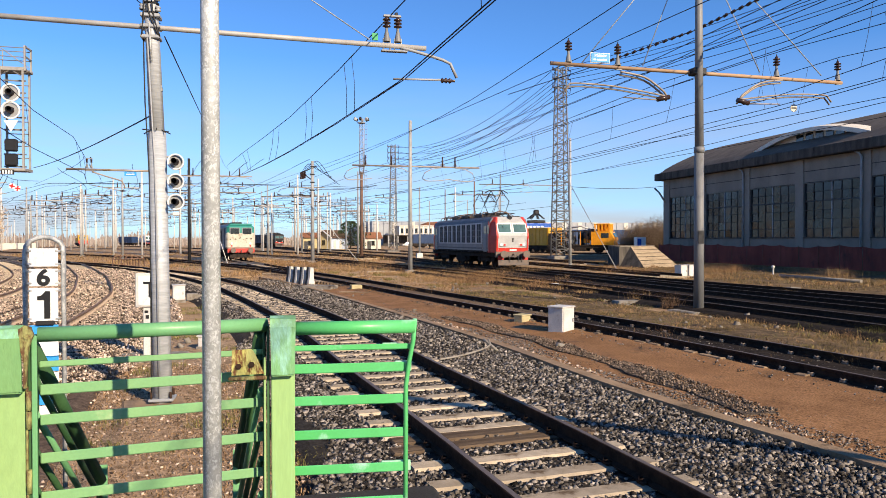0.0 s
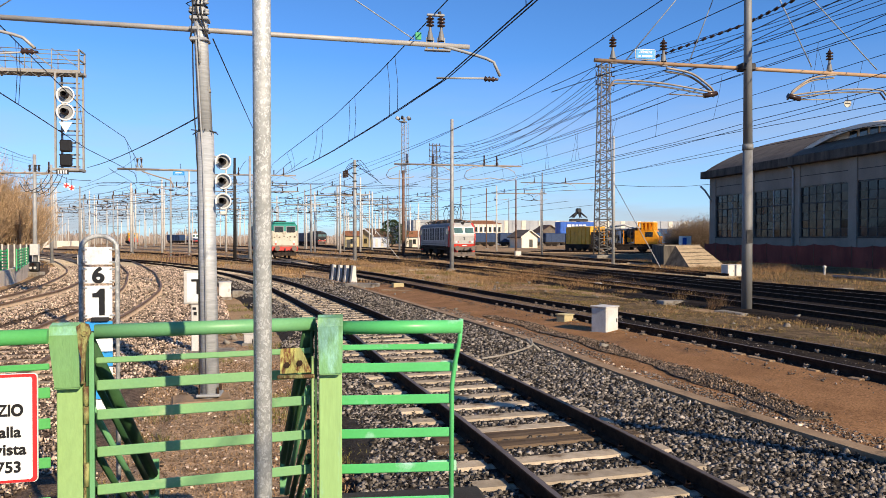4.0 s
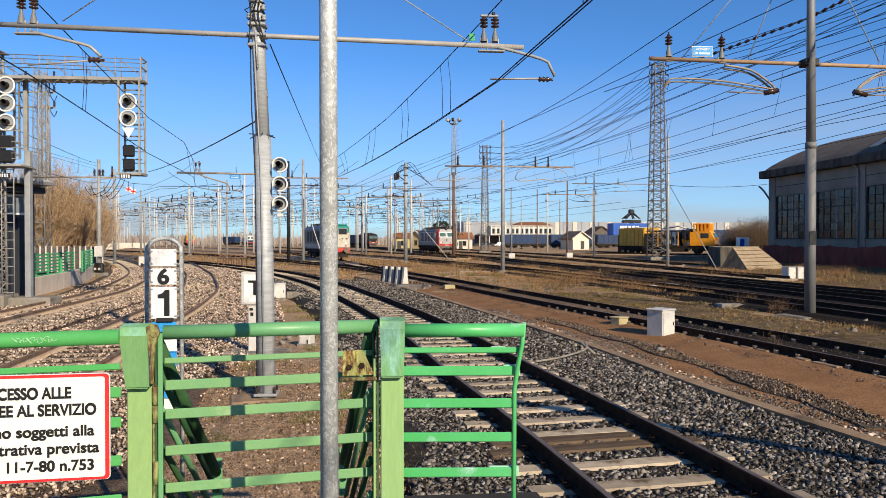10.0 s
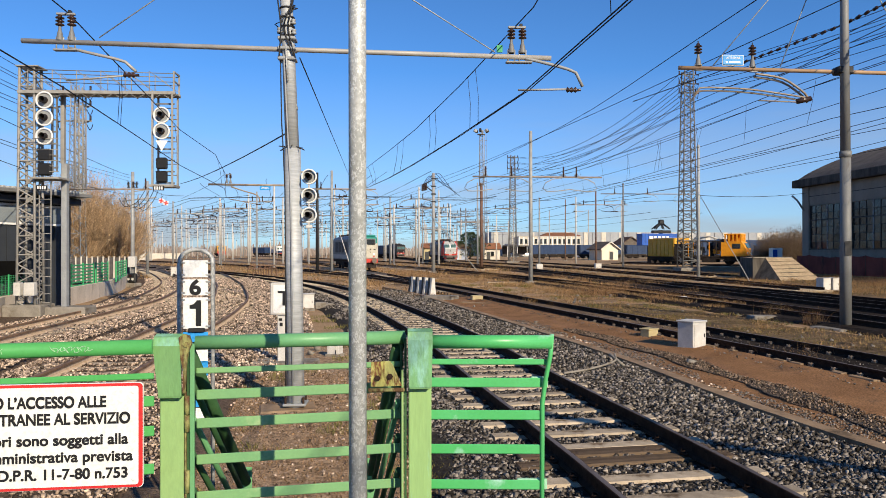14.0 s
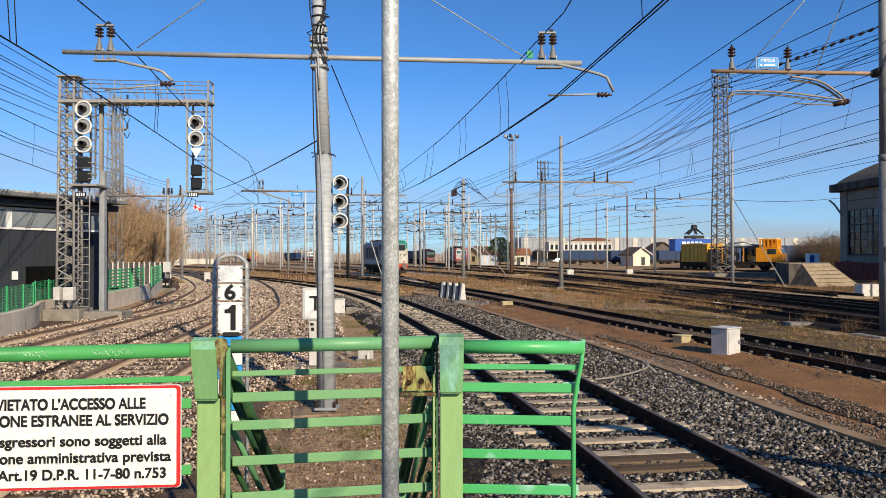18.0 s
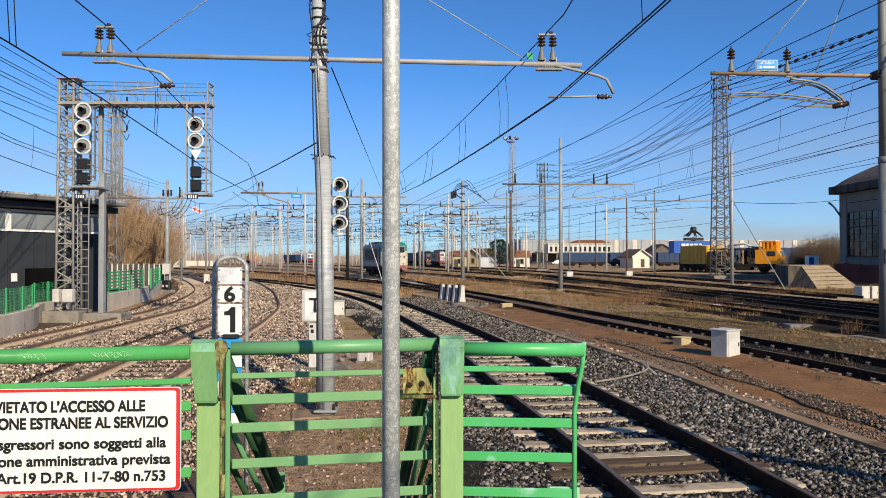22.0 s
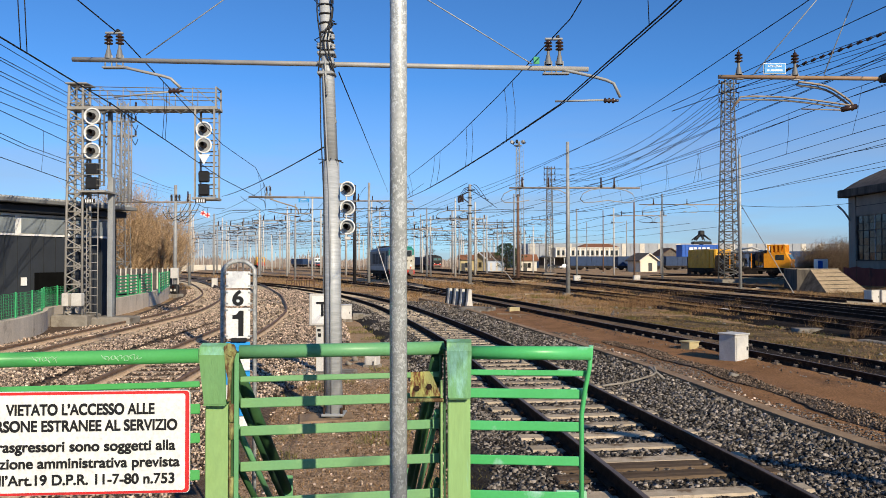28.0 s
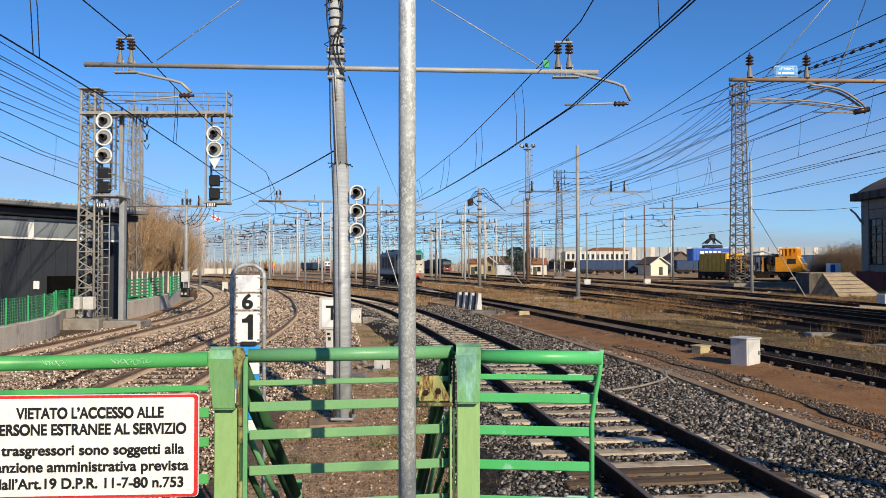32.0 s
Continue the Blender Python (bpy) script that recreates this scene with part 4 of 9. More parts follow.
def warning_sign():
    s = thing("warning_sign", "white enamel no-entry notice with red border on the barrier", "sign", (-1.46, 2.878, 1.378), 4)
    part("panel", B().poly(rounded(0.872, 0.412, 0.016), 0.0, 0.010, "y"), WHITE, s, "white enamelled back plate")
    part("border", B().poly(rounded(0.868, 0.408, 0.016), -0.003, 0.0, "y"), REDP, s, "red border")
    part("face", B().poly(rounded(0.838, 0.386, 0.010), -0.006, -0.003, "y"), WHITE, s, "white sign face")
    for txt, z, w, sz in (("VIETATO L\u2019ACCESSO ALLE", 0.133, 0.575, 0.060), ("PERSONE ESTRANEE AL SERVIZIO", 0.068, 0.755, 0.060), ("I trasgressori sono soggetti alla", -0.013, 0.74, 0.057), ("sanzione amministrativa prevista", -0.079, 0.775, 0.057), ("dall\u2019Art.19 D.P.R. 11-7-80 n.753", -0.1456, 0.735, 0.057)):
        writing("letter", txt, sz, BLACK, s, pose(0.012, -0.0085, z, 90, 0, 0), 0.0025 if txt.isupper() else 0.0018, w)
    for sx in (-0.40, 0.40):
        for sz in (-0.17, 0.17):
            part("screw", B().cyl((sx, -0.011, sz), (sx, -0.004, sz), 0.006, n=8), WHITE, s)


warning_sign()
pole = solid("sign_pole", B().cyl((0, 0, 0.5), (-0.004, 0, 5.4), 0.0294, n=28), ZINC, "galvanised steel pole with mottled zinc on the platform", "pole", pose(-0.150, 2.42, 0))


def km_board():
    k = thing("kilometre_board", "white kilometre board in a grey tubular hoop frame", "sign", (-1.47, 5.15, 0), 2)
    arc = [(-0.115, 0, GZ)] + [(-0.115, 0, 2.0)] + [(-0.115 * math.cos(a), 0, 2.0 + 0.09 * math.sin(a) + 0.02) for a in [i * math.pi / 10 for i in range(1, 10)]] + [(0.115, 0, 2.0), (0.115, 0, GZ)]
    part("hoop", B().tube(arc, 0.016, 10), GALV, k)
    for z, h in ((1.975, 0.125), (1.845, 0.118), (1.665, 0.225)):
        part("plate", B().box((0, -0.02, z), (0.172, 0.006, h - 0.006), bevel=0.002), WHITE, k)
        for sx in (-0.085, 0.085):
            for sz in (-h / 2 + 0.02, h / 2 - 0.02):
                part("clamp", B().box((sx * 0.99, -0.014, z + sz), (0.030, 0.024, 0.013), bevel=0.003), GALV, k)
    writing("numeral", "6", 0.145, BLACK, k, pose(0, -0.025, 1.84, 90, 0, 0), 0.0055, 0.080, "black numeral six")
    part("numeral", B().poly([(0.004, 1.575), (0.040, 1.575), (0.040, 1.755), (0.012, 1.755), (-0.012, 1.728), (-0.038, 1.722), (-0.038, 1.696), (0.004, 1.696)], -0.027, -0.024, "y"), BLACK, k, "black numeral one")
    part("cross_bar", B().box((0.01, -0.03, 1.548), (0.11, 0.03, 0.028), bevel=0.004), DARKSTEEL, k, "dark bracket bar")
    for i, z in enumerate((1.48, 1.37, 1.28, 1.17, 1.06, 0.95)):
        part("band", B().box((0, -0.02, z), (0.172, 0.006, 0.105), bevel=0.002), (BLUEP, WHITE)[i % 2], k, "blue or white band plate")


km_board()


# ---- overhead line supports ----
def insulator_pair(parent, at, twin=True, h=0.34):
    """Post insulators on a cast cone, clamped to the beam; two of them share a saddle on top."""
    x, y, z = at
    k = h / 0.34
    for dx in ((-0.085, 0.085) if twin else (0,)):
        part("insulator_foot", B().lathe([(0.055 * k, -0.03), (0.05 * k, 0.01), (0.034 * k, 0.09 * k), (0.022 * k, 0.13 * k), (0.02 * k, 0.19 * k)], (x + dx, y, z), 10), MASTDARK, parent, "grey cast insulator foot")
        part("insulator", B().lathe([(0.024 * k, 0.18 * k)] + [(r * k, (0.185 + 0.05 * i + dz) * k) for i in range(3) for r, dz in ((0.026, 0.0), (0.062, 0.010), (0.060, 0.024), (0.026, 0.040))] + [(0.03 * k, 0.345 * k), (0.0, 0.365 * k)], (x + dx, y, z), 14), PORCELAIN, parent, "brown ribbed porcelain insulator")
        for sx in (-0.05 * k, 0.05 * k):
            part("foot_bolt", B().cyl((x + dx + sx, y, z - 0.16), (x + dx + sx, y, z + 0.02), 0.012 * k, n=6), GALV, parent)
    if twin:
        part("saddle", B().box((x, y, z + h + 0.02), (0.27, 0.05, 0.035), bevel=0.008), GREYPAINT, parent)
        part("wire_clamp", B().box((x + 0.06, y, z + h + 0.05), (0.05, 0.06, 0.05), bevel=0.01), DARKSTEEL, parent)
    part("clamp", B().box((x + 0.03, y, z - 0.17), (0.40 if twin else 0.24, 0.09, 0.025), bevel=0.006), GREYPAINT, parent)


def arm(parent, pts, r, m, tip):
    part("registration_arm", B().tube(spline(pts, 0.12), r, 8), m, parent, "curved tube registration arm")
    t = Vector(tip)
    part("arm_insulator", B().lathe([(0.02, -0.12), (0.045, -0.10), (0.02, -0.07), (0.045, -0.04), (0.02, -0.01), (0.045, 0.02), (0.02, 0.05), (0.02, 0.1)], n=10, m=Matrix.Translation(t) @ pose(0, 0, 0, 0, 90, 0)), PORCELAIN, parent)


def signal_lamp(parent, at, r, rz=0.0):
    x, y, z = at
    def o(name, b, m, lab=""):
        q = part(name, b, m, parent, lab)
        q.matrix_basis = pose(x, y, z, 90, 0, rz)
        return q
    o("signal_ring", B().lathe([(r * 0.82, 0.03), (r * 0.84, 0.05), (r, 0.05), (r, 0.0), (r * 0.82, 0.0)], n=28), WHITE, "white signal background ring")
    o("signal_backing", B().lathe([(0.0, 0.0), (r * 0.8, 0.01)], n=24), GREYRING)
    o("hood", B().lathe([(r * 0.34, 0.0), (r * 0.36, 0.22), (r * 0.33, 0.22), (r * 0.30, 0.01)], n=18), BLACK, "dark tubular hood")
    o("lens", B().lathe([(0.0, 0.03), (r * 0.4, 0.02)], n=18), LENS)


PA = (-1.66, 10.85)


def pole_a():
    p = thing("catenary_mast", "tall banded zinc mast with cross beam and signals", "mast", (*PA, 0))
    part("shaft", B().cyl((0, 0, -0.3), (-0.05, 0, 3.62), 0.135, 0.122, 8).cyl((-0.05, 0, 3.62), (-0.17, 0, 6.6), 0.102, 0.09, 8), POLE_A, p)
    part("base_plate", B().box((0, 0, -0.17), (0.34, 0.34, 0.04), bevel=0.01), GREYPAINT, p)
    for sx in (-0.13, 0.13):
        for sy in (-0.13, 0.13):
            part("anchor_bolt", B().cyl((sx, sy, -0.2), (sx, sy, -0.06), 0.018, n=6), RAIL, p)
    part("cable_strip", B().tube([(-0.02, -0.14, -0.2), (-0.05, -0.13, 2.6), (-0.07, -0.11, 3.2), (-0.16, -0.10, 5.0)], 0.012, 6), GREYPAINT, p)
    part("cross_beam", B().cyl((-3.98, 0, 5.18), (3.84, 0, 5.02), 0.038, n=12), GREYBEAM, p, "long grey tubular beam")
    for z in (4.95, 5.10, 5.25):
        part("beam_clamp", B().box((-0.12, 0, z), (0.26, 0.24, 0.05), bevel=0.01), GREYPAINT, p)
    for i in range(16):
        a = i * 0.9
        z = 5.15 + i * 0.085
        part("wire_spike", B().tube([(-0.13 + 0.09 * math.cos(a), 0.09 * math.sin(a), z), (-0.14 + 0.17 * math.cos(a + 0.8), 0.17 * math.sin(a + 0.8), z + 0.05), (-0.14 + 0.10 * math.cos(a + 1.7), 0.10 * math.sin(a + 1.7), z + 0.10)], 0.008, 5), DARKSTEEL, p)
    for i in range(9):
        z = 5.28 + i * 0.14
        part("band", B().lathe([(0.100 - 0.001 * i, 0), (0.112 - 0.001 * i, 0.005), (0.112 - 0.001 * i, 0.022), (0.100 - 0.001 * i, 0.027)], (-0.115 - 0.0057 * i, 0, z), 12), DARKSTEEL, p)
    for sx, zz in ((-0.13, 5.32), (0.12, 5.45), (0.02, 5.55), (0.13, 5.30)):
        part("small_insulator", B().lathe([(0.015, 0), (0.04, 0.01), (0.04, 0.03), (0.02, 0.04), (0.04, 0.055), (0.035, 0.075), (0.0, 0.09)], (-0.12 + sx * 0.8, -0.08, zz), 10), GREYPAINT, p, "small grey insulator")
    for k, (x0, x1) in enumerate(((-0.10, -0.13), (0.08, 0.11), (-0.02, 0.10))):
        part("cable", B().tube(spline([(-0.14 + x0, -0.10, 6.5), (-0.12 + x1, -0.12, 5.9), (-0.14 + x0 * 0.6, -0.12, 5.4), (-0.10 + x1, -0.11, 4.95)], 0.1), 0.012, 5), DARKSTEEL, p)
    part("down_rod", B().cyl((-0.13, -0.115, 5.15), (-0.10, -0.125, 4.6), 0.014, n=6), GALV, p)
    part("side_cable", B().tube(spline([(-0.22, -0.03, 5.0), (-0.20, -0.04, 4.0), (-0.15, -0.05, 3.0), (-0.14, -0.05, 1.0), (-0.14, -0.05, -0.2)], 0.5), 0.010, 5), DARKSTEEL, p)
    for i in range(9):
        a = i * 0.7
        part("spike", B().tube([(-0.06 + 0.1 * math.cos(a), 0.1 * math.sin(a), 3.65), (-0.06 + 0.19 * math.cos(a), 0.19 * math.sin(a), 3.60 + 0.05 * (i % 2))], 0.008, 5), DARKSTEEL, p, "anti-climb spike")
    insulator_pair(p, (-3.35, 0, 5.22))
    insulator_pair(p, (3.32, 0, 5.12))
    arm(p, [(-3.3, 0, 5.08), (-2.9, -0.05, 4.98), (-2.45, -0.1, 4.86), (-2.30, -0.1, 4.72)], 0.022, GREYBEAM, (-2.36, -0.1, 4.67))
    part("contact_arm", B().cyl((-3.3, -0.1, 4.58), (-2.45, -0.1, 4.66), 0.013, n=6), GREYBEAM, p)
    arm(p, [(3.4, 0, 5.02), (3.8, -0.05, 4.92), (4.2, -0.1, 4.78), (4.30, -0.1, 4.57)], 0.024, GREYPAINT, (4.17, -0.1, 4.52))
    part("contact_arm", B().cyl((3.32, -0.1, 4.51), (4.1, -0.1, 4.53), 0.016, n=6), GREYPAINT, p)
    part("small_plate", B().box((3.05, -0.05, 5.14), (0.09, 0.02, 0.11), bevel=0.004), MESHGREEN, p, "small green plate")
    part("bracket_rod", B().cyl((-0.12, 0, 4.9), (0.02, -0.02, 4.2), 0.02, n=6), GALV, p)
    for z in (3.20, 2.92, 2.63):
        signal_lamp(p, (0.205, -0.03, z), 0.115)
        part("lamp_arm", B().box((0.11, 0.02, z + 0.08), (0.1, 0.03, 0.03), bevel=0.005), GREYPAINT, p)
    part("lamp_foot", B().box((0.2, 0.0, 2.46), (0.09, 0.1, 0.05), bevel=0.01), WHITE_DIRTY, p)


pole_a()
solid("mast_foundation", B().box((0, 0, 0), (0.85, 0.62, 0.30), bevel=0.04), KERBM, "weathered concrete mast foundation in dry grass", "foundation", pose(-1.78, 10.85, -0.37, 0, 0, 12))


def lattice(b, c0, c1, w0, w1, n, r, d0=None, d1=None):
    """A square lattice column between two points."""
    c0, c1 = Vector(c0), Vector(c1)
    d0, d1 = d0 or w0, d1 or w1
    def corner(t, i):
        w, d = w0 + (w1 - w0) * t, d0 + (d1 - d0) * t
        sx, sy = ((-1, -1), (1, -1), (1, 1), (-1, 1))[i % 4]
        return c0 + (c1 - c0) * t + Vector((sx * w / 2, sy * d / 2, 0))
    for i in range(4):
        b.cyl(corner(0, i), corner(1, i), r, n=4)
    for k in range(n):
        t0, t1 = k / n, (k + 1) / n
        for i in range(4):
            a, c = (i, i + 1) if k % 2 else (i + 1, i)
            b.cyl(corner(t0, a), corner(t1, c), r * 0.55, n=4, caps=False)
            if k % 2 == 0:
                b.cyl(corner(t0, i), corner(t0, i + 1), r * 0.5, n=4, caps=False)
    return b


def gantry():
    g = thing("signal_gantry", "grey lattice signal gantry with round unlit lamps", "gantry", (0, 26, 0))
    part("lattice_column", lattice(B(), (-13.25, 0, 0.0), (-13.25, 0, 8.5), 0.62, 0.50, 26, 0.05), GANTRY, g)
    part("column", B().box((-12.2, 0.3, 2.6), (0.19, 0.24, 5.2), bevel=0.02), GREYPAINT, g)
    part("slim_column", B().box((-12.27, 0.3, 6.4), (0.13, 0.16, 2.4), bevel=0.01), GANTRY, g, "slim brown-grey upright")
    part("upper_column", lattice(B(), (-11.62, 0.2, 4.3), (-11.62, 0.2, 7.6), 0.26, 0.26, 14, 0.025), GANTRY, g, "slim lattice upright behind the lamps")
    part("column_base", B().box((-13.3, 0, -0.05), (1.3, 1.1, 0.55), bevel=0.04), CONCRETE, g)
    part("column_base", B().box((-12.0, 0.3, -0.1), (1.4, 1.0, 0.45), bevel=0.04), CONCRETE, g)
    part("walkway", B().box((-10.85, 0, 7.62), (5.4, 0.6, 0.04)).box((-10.85, -0.3, 7.64), (5.4, 0.05, 0.11)).box((-10.85, 0.3, 7.64), (5.4, 0.05, 0.11)), GANTRY, g, "grey steel walkway beam")
    for i in range(9):
        part("truss_bar", B().cyl((-13.1 + i * 0.56, -0.28, 7.6), (-12.82 + i * 0.56, -0.28, 7.44), 0.018, n=5).cyl((-12.82 + i * 0.56, -0.28, 7.44), (-12.54 + i * 0.56, -0.28, 7.6), 0.018, n=5), LATTICE, g)
    for yy in (-0.29, 0.29):
        for z in (8.02, 8.32):
            part("handrail", B().cyl((-13.4, yy, z + 0.1), (-8.2, yy, z), 0.016, n=6), MASTDARK, g)
        for i in range(7):
            x = -13.2 + i * 0.83
            part("stanchion", B().cyl((x, yy, 7.7), (x, yy, 8.4 - 0.012 * i), 0.016, n=6), GANTRY, g)
        for i in range(0, 6):
            part("brace", B().cyl((-13.2 + i * 0.83, yy, 8.4), (-12.4 + i * 0.83, yy, 7.8), 0.012, n=5), GANTRY, g)
    part("end_frame", B().box((-8.2, -0.29, 8.0), (0.05, 0.05, 0.8)).box((-8.2, 0.29, 8.0), (0.05, 0.05, 0.8)).box((-8.2, 0, 8.38), (0.05, 0.6, 0.05)).box((-8.2, 0, 8.05), (0.05, 0.6, 0.04)), GANTRY, g)
    part("cap", B().box((-13.22, 0, 8.53), (0.78, 0.7, 0.05), bevel=0.01), GANTRY, g)
    part("back_panel", B().box((-12.55, 0.1, 6.3), (0.06, 0.06, 2.9)).box((-12.85, -0.2, 6.3), (0.05, 0.05, 2.9)).box((-12.25, -0.2, 6.3), (0.05, 0.05, 2.9)), LATTICE, g, "dark lamp mounting bars")
    for i in range(7):
        part("lamp_bracket", B().box((-12.55, -0.2, 5.0 + i * 0.42), (0.68, 0.04, 0.05)), LATTICE, g)
    cage = thing("signal_cage", "", "", (0, 0, 0))
    cage.parent = g
    for k in list(cage.keys()):
        del cage[k]
    for x in (-8.92, -8.24):
        part("cage_upright", B().box((x, -0.35, 5.98), (0.06, 0.06, 3.3)).box((x, 0.25, 5.98), (0.06, 0.06, 3.3)), GANTRY, cage)
    for i in range(9):
        part("cage_rung", B().box((-8.58, 0.22, 4.4 + i * 0.40), (0.66, 0.03, 0.03)).box((-8.58, -0.05, 4.5 + i * 0.4), (0.66, 0.03, 0.05)), LATTICE, cage)
    part("cage_floor", B().box((-8.59, -0.05, 4.38), (0.84, 0.7, 0.08)), GANTRY, cage)
    for z in (6.83, 6.27):
        signal_lamp(g, (-8.58, -0.42, z), 0.29)
    part("white_triangle", B().poly([(-8.79, 5.95), (-8.37, 5.95), (-8.58, 5.58)], -0.42, -0.40, "y"), WHITE, g, "white downward triangle plate")
    for z in (5.15, 4.68):
        part("dark_lamp", B().box((-8.57, -0.42, z), (0.36, 0.2, 0.40), bevel=0.04), BLACK, g)
    for z in (7.31, 6.71, 6.06):
        signal_lamp(g, (-12.55, -0.45, z), 0.30)
    for z in (5.42, 4.92):
        part("dark_lamp", B().box((-12.55, -0.42, z), (0.44, 0.2, 0.42), bevel=0.04), BLACK, g)
    part("basket", B().box((-12.5, -0.1, 4.62), (0.95, 0.9, 0.06)), GANTRY, g)
    for i in range(8):
        part("basket_bar", B().cyl((-12.95, -0.5, 4.65 + i * 0.19), (-12.05, -0.5, 4.65 + i * 0.19), 0.012, n=5), GANTRY, g)
    for x in (-12.62, -8.66):
        q = part("number_plate", B().box((x, -0.5, 4.28), (0.38, 0.02, 0.16)), BLACK, g)
        for i in range(4):
            part("plain_bar", B().box((x - 0.12 + 0.08 * i, -0.515, 4.28), (0.045, 0.01, 0.11)), WHITE, q)
    lad = part("ladder", B().cyl((-12.85, -0.2, 0.1), (-12.85, -0.2, 4.6), 0.02, n=5).cyl((-12.45, -0.2, 0.1), (-12.45, -0.2, 4.6), 0.02, n=5), GANTRY, g)
    for i in range(15):
        part("rung", B().cyl((-12.85, -0.2, 0.3 + i * 0.3), (-12.45, -0.2, 0.3 + i * 0.3), 0.013, n=5), GANTRY, lad)
    for x, w in ((-13.38, 0.22), (-12.97, 0.36)):
        part("relay_box", B().box((x, -0.55, 0.78), (w, 0.26, 0.46), bevel=0.02), WHITE_DIRTY, g, "white relay box")


gantry()


def right_pole():
    p = thing("catenary_mast", "tall grey tubular mast carrying a rusty cross beam", "mast", (13.10, 21.35, 0.073))
    p.scale = (0.953, 0.953, 0.953)
    part("shaft", B().cyl((0.24, 0, -0.38), (0.24, 0, 5.2), 0.175, 0.16, 18).cyl((0.24, 0, 5.2), (0.19, 0, 13), 0.15, 0.11, 18), MASTDARK, p)
    part("collar", B().cyl((0.24, 0, 5.1), (0.24, 0, 5.3), 0.18, n=18), MASTDARK, p)
    part("plate", B().box((0.22, -0.18, 2.2), (0.22, 0.02, 0.45)), DARKSTEEL, p)
    a, c = Vector((-5.2, -0.05, 7.9)), Vector((6.4, 0.55, 7.9))
    part("cross_beam", B().cyl(a, c, 0.066, n=12), TANBEAM, p, "rusty tubular cross beam")
    part("beam_clamp", B().box((0.22, 0.1, 7.9), (0.5, 0.4, 0.24), bevel=0.03), DARKSTEEL, p)
    for t, z in ((0.055, 0), (0.21, 0), (0.755, 0), (0.985, 0)):
        q = a + (c - a) * t
        insulator_pair(p, (q.x, q.y, q.z + 0.10), False, 0.66)
        part("insulator_rod", B().cyl((q.x, q.y, 8.6), (q.x, q.y, 8.76), 0.02, n=6), DARKSTEEL, p)
    for x0, s in ((-2.7, 1), (3.5, -1)):
        for dy, dz in ((0, 0), (0.1, -0.08)):
            part("registration_arm", B().tube(spline([(x0, dy, 7.75 + dz), (x0 + s * 0.9, dy, 7.6 + dz), (x0 + s * 1.6, dy, 7.15 + dz), (x0 + s * 1.75, dy, 6.95 + dz)], 0.2), 0.035, 6), BEAM, p)
            part("return_tube", B().tube(spline([(x0 + s * 1.7, dy, 7.0 + dz), (x0 - s * 0.2, dy, 7.25 + dz), (x0 - s * 1.8, dy, 7.28 + dz), (x0 - s * 2.0, dy, 7.05 + dz)], 0.2), 0.028, 6), BEAM, p)
        part("arm_insulator", B().cyl((x0 + s * 1.35, 0, 6.88), (x0 + s * 1.8, 0, 6.98), 0.085, n=8), PORCELAIN, p)
        part("contact_arm", B().cyl((x0 + s * 0.1, 0, 6.9), (x0 + s * 1.4, 0, 6.86), 0.022, n=6), BEAM, p)
    s = part("plate_sign", B().box((-3.45, -0.05, 8.16), (0.66, 0.03, 0.30), bevel=0.01), PLATEBLUE, p, "sky-blue warning plate with white lettering")
    writing("letter", "ATTENZIONE", 0.1, WHITE, s, pose(-3.45, -0.07, 8.225, 90, 0, 0), 0.002, 0.44)
    part("plate_frame", B().box((-3.45, -0.03, 8.16), (0.70, 0.03, 0.34), bevel=0.01), WHITE, s, "white plate edge")
    for i, w in enumerate((0.07, 0.36)):
        part("plain_bar", B().box((-3.66 + 0.26 * i, -0.068, 8.095), (w, 0.004, 0.05)), WHITE, s)
    part("disc_plate", B().cyl((4.36, 0.5, 6.89), (4.36, 0.52, 6.89), 0.14, n=18), CREAM, p, "round pale plate")
    part("disc_bar", B().box((4.36, 0.495, 6.89), (0.2, 0.006, 0.05)), BLACK, p)
    part("disc_hanger", B().cyl((4.36, 0.51, 6.89), (4.36, 0.51, 7.2), 0.012, n=5), WIRE, p)


right_pole()
solid("mast_foundation", B().box((0, 0, 0), (1.5, 1.3, 0.3), bevel=0.05), CONCRETE, "weathered concrete foundation under the tubular mast", "foundation", pose(13.2, 21.2, -0.37, 0, 0, 12))


solid("timber_batten", B().box((0, 0, 0), (1.25, 0.09, 0.05), bevel=0.006), KERBM, "pale timber batten lying on the ballast", "batten", pose(-9.8, 28.7, -0.11, 0, 0, 33))


def hook_arm(b, x, z, s, k=1.0, r=0.035, n=6):
    """A curved registration arm: out from the beam, down and back to the contact wire."""
    return b.tube(spline([(x, 0, z - 0.05), (x + s * 0.8 * k, 0, z - 0.16 * k), (x + s * 1.3 * k, 0, z - 0.42 * k), (x + s * 1.5 * k, 0, z - 0.82 * k), (x + s * 1.25 * k, 0, z - 1.02 * k), (x + s * 0.3 * k, 0, z - 1.0 * k), (x - s * 0.5 * k, 0, z - 0.88 * k)], 0.3), r, n)


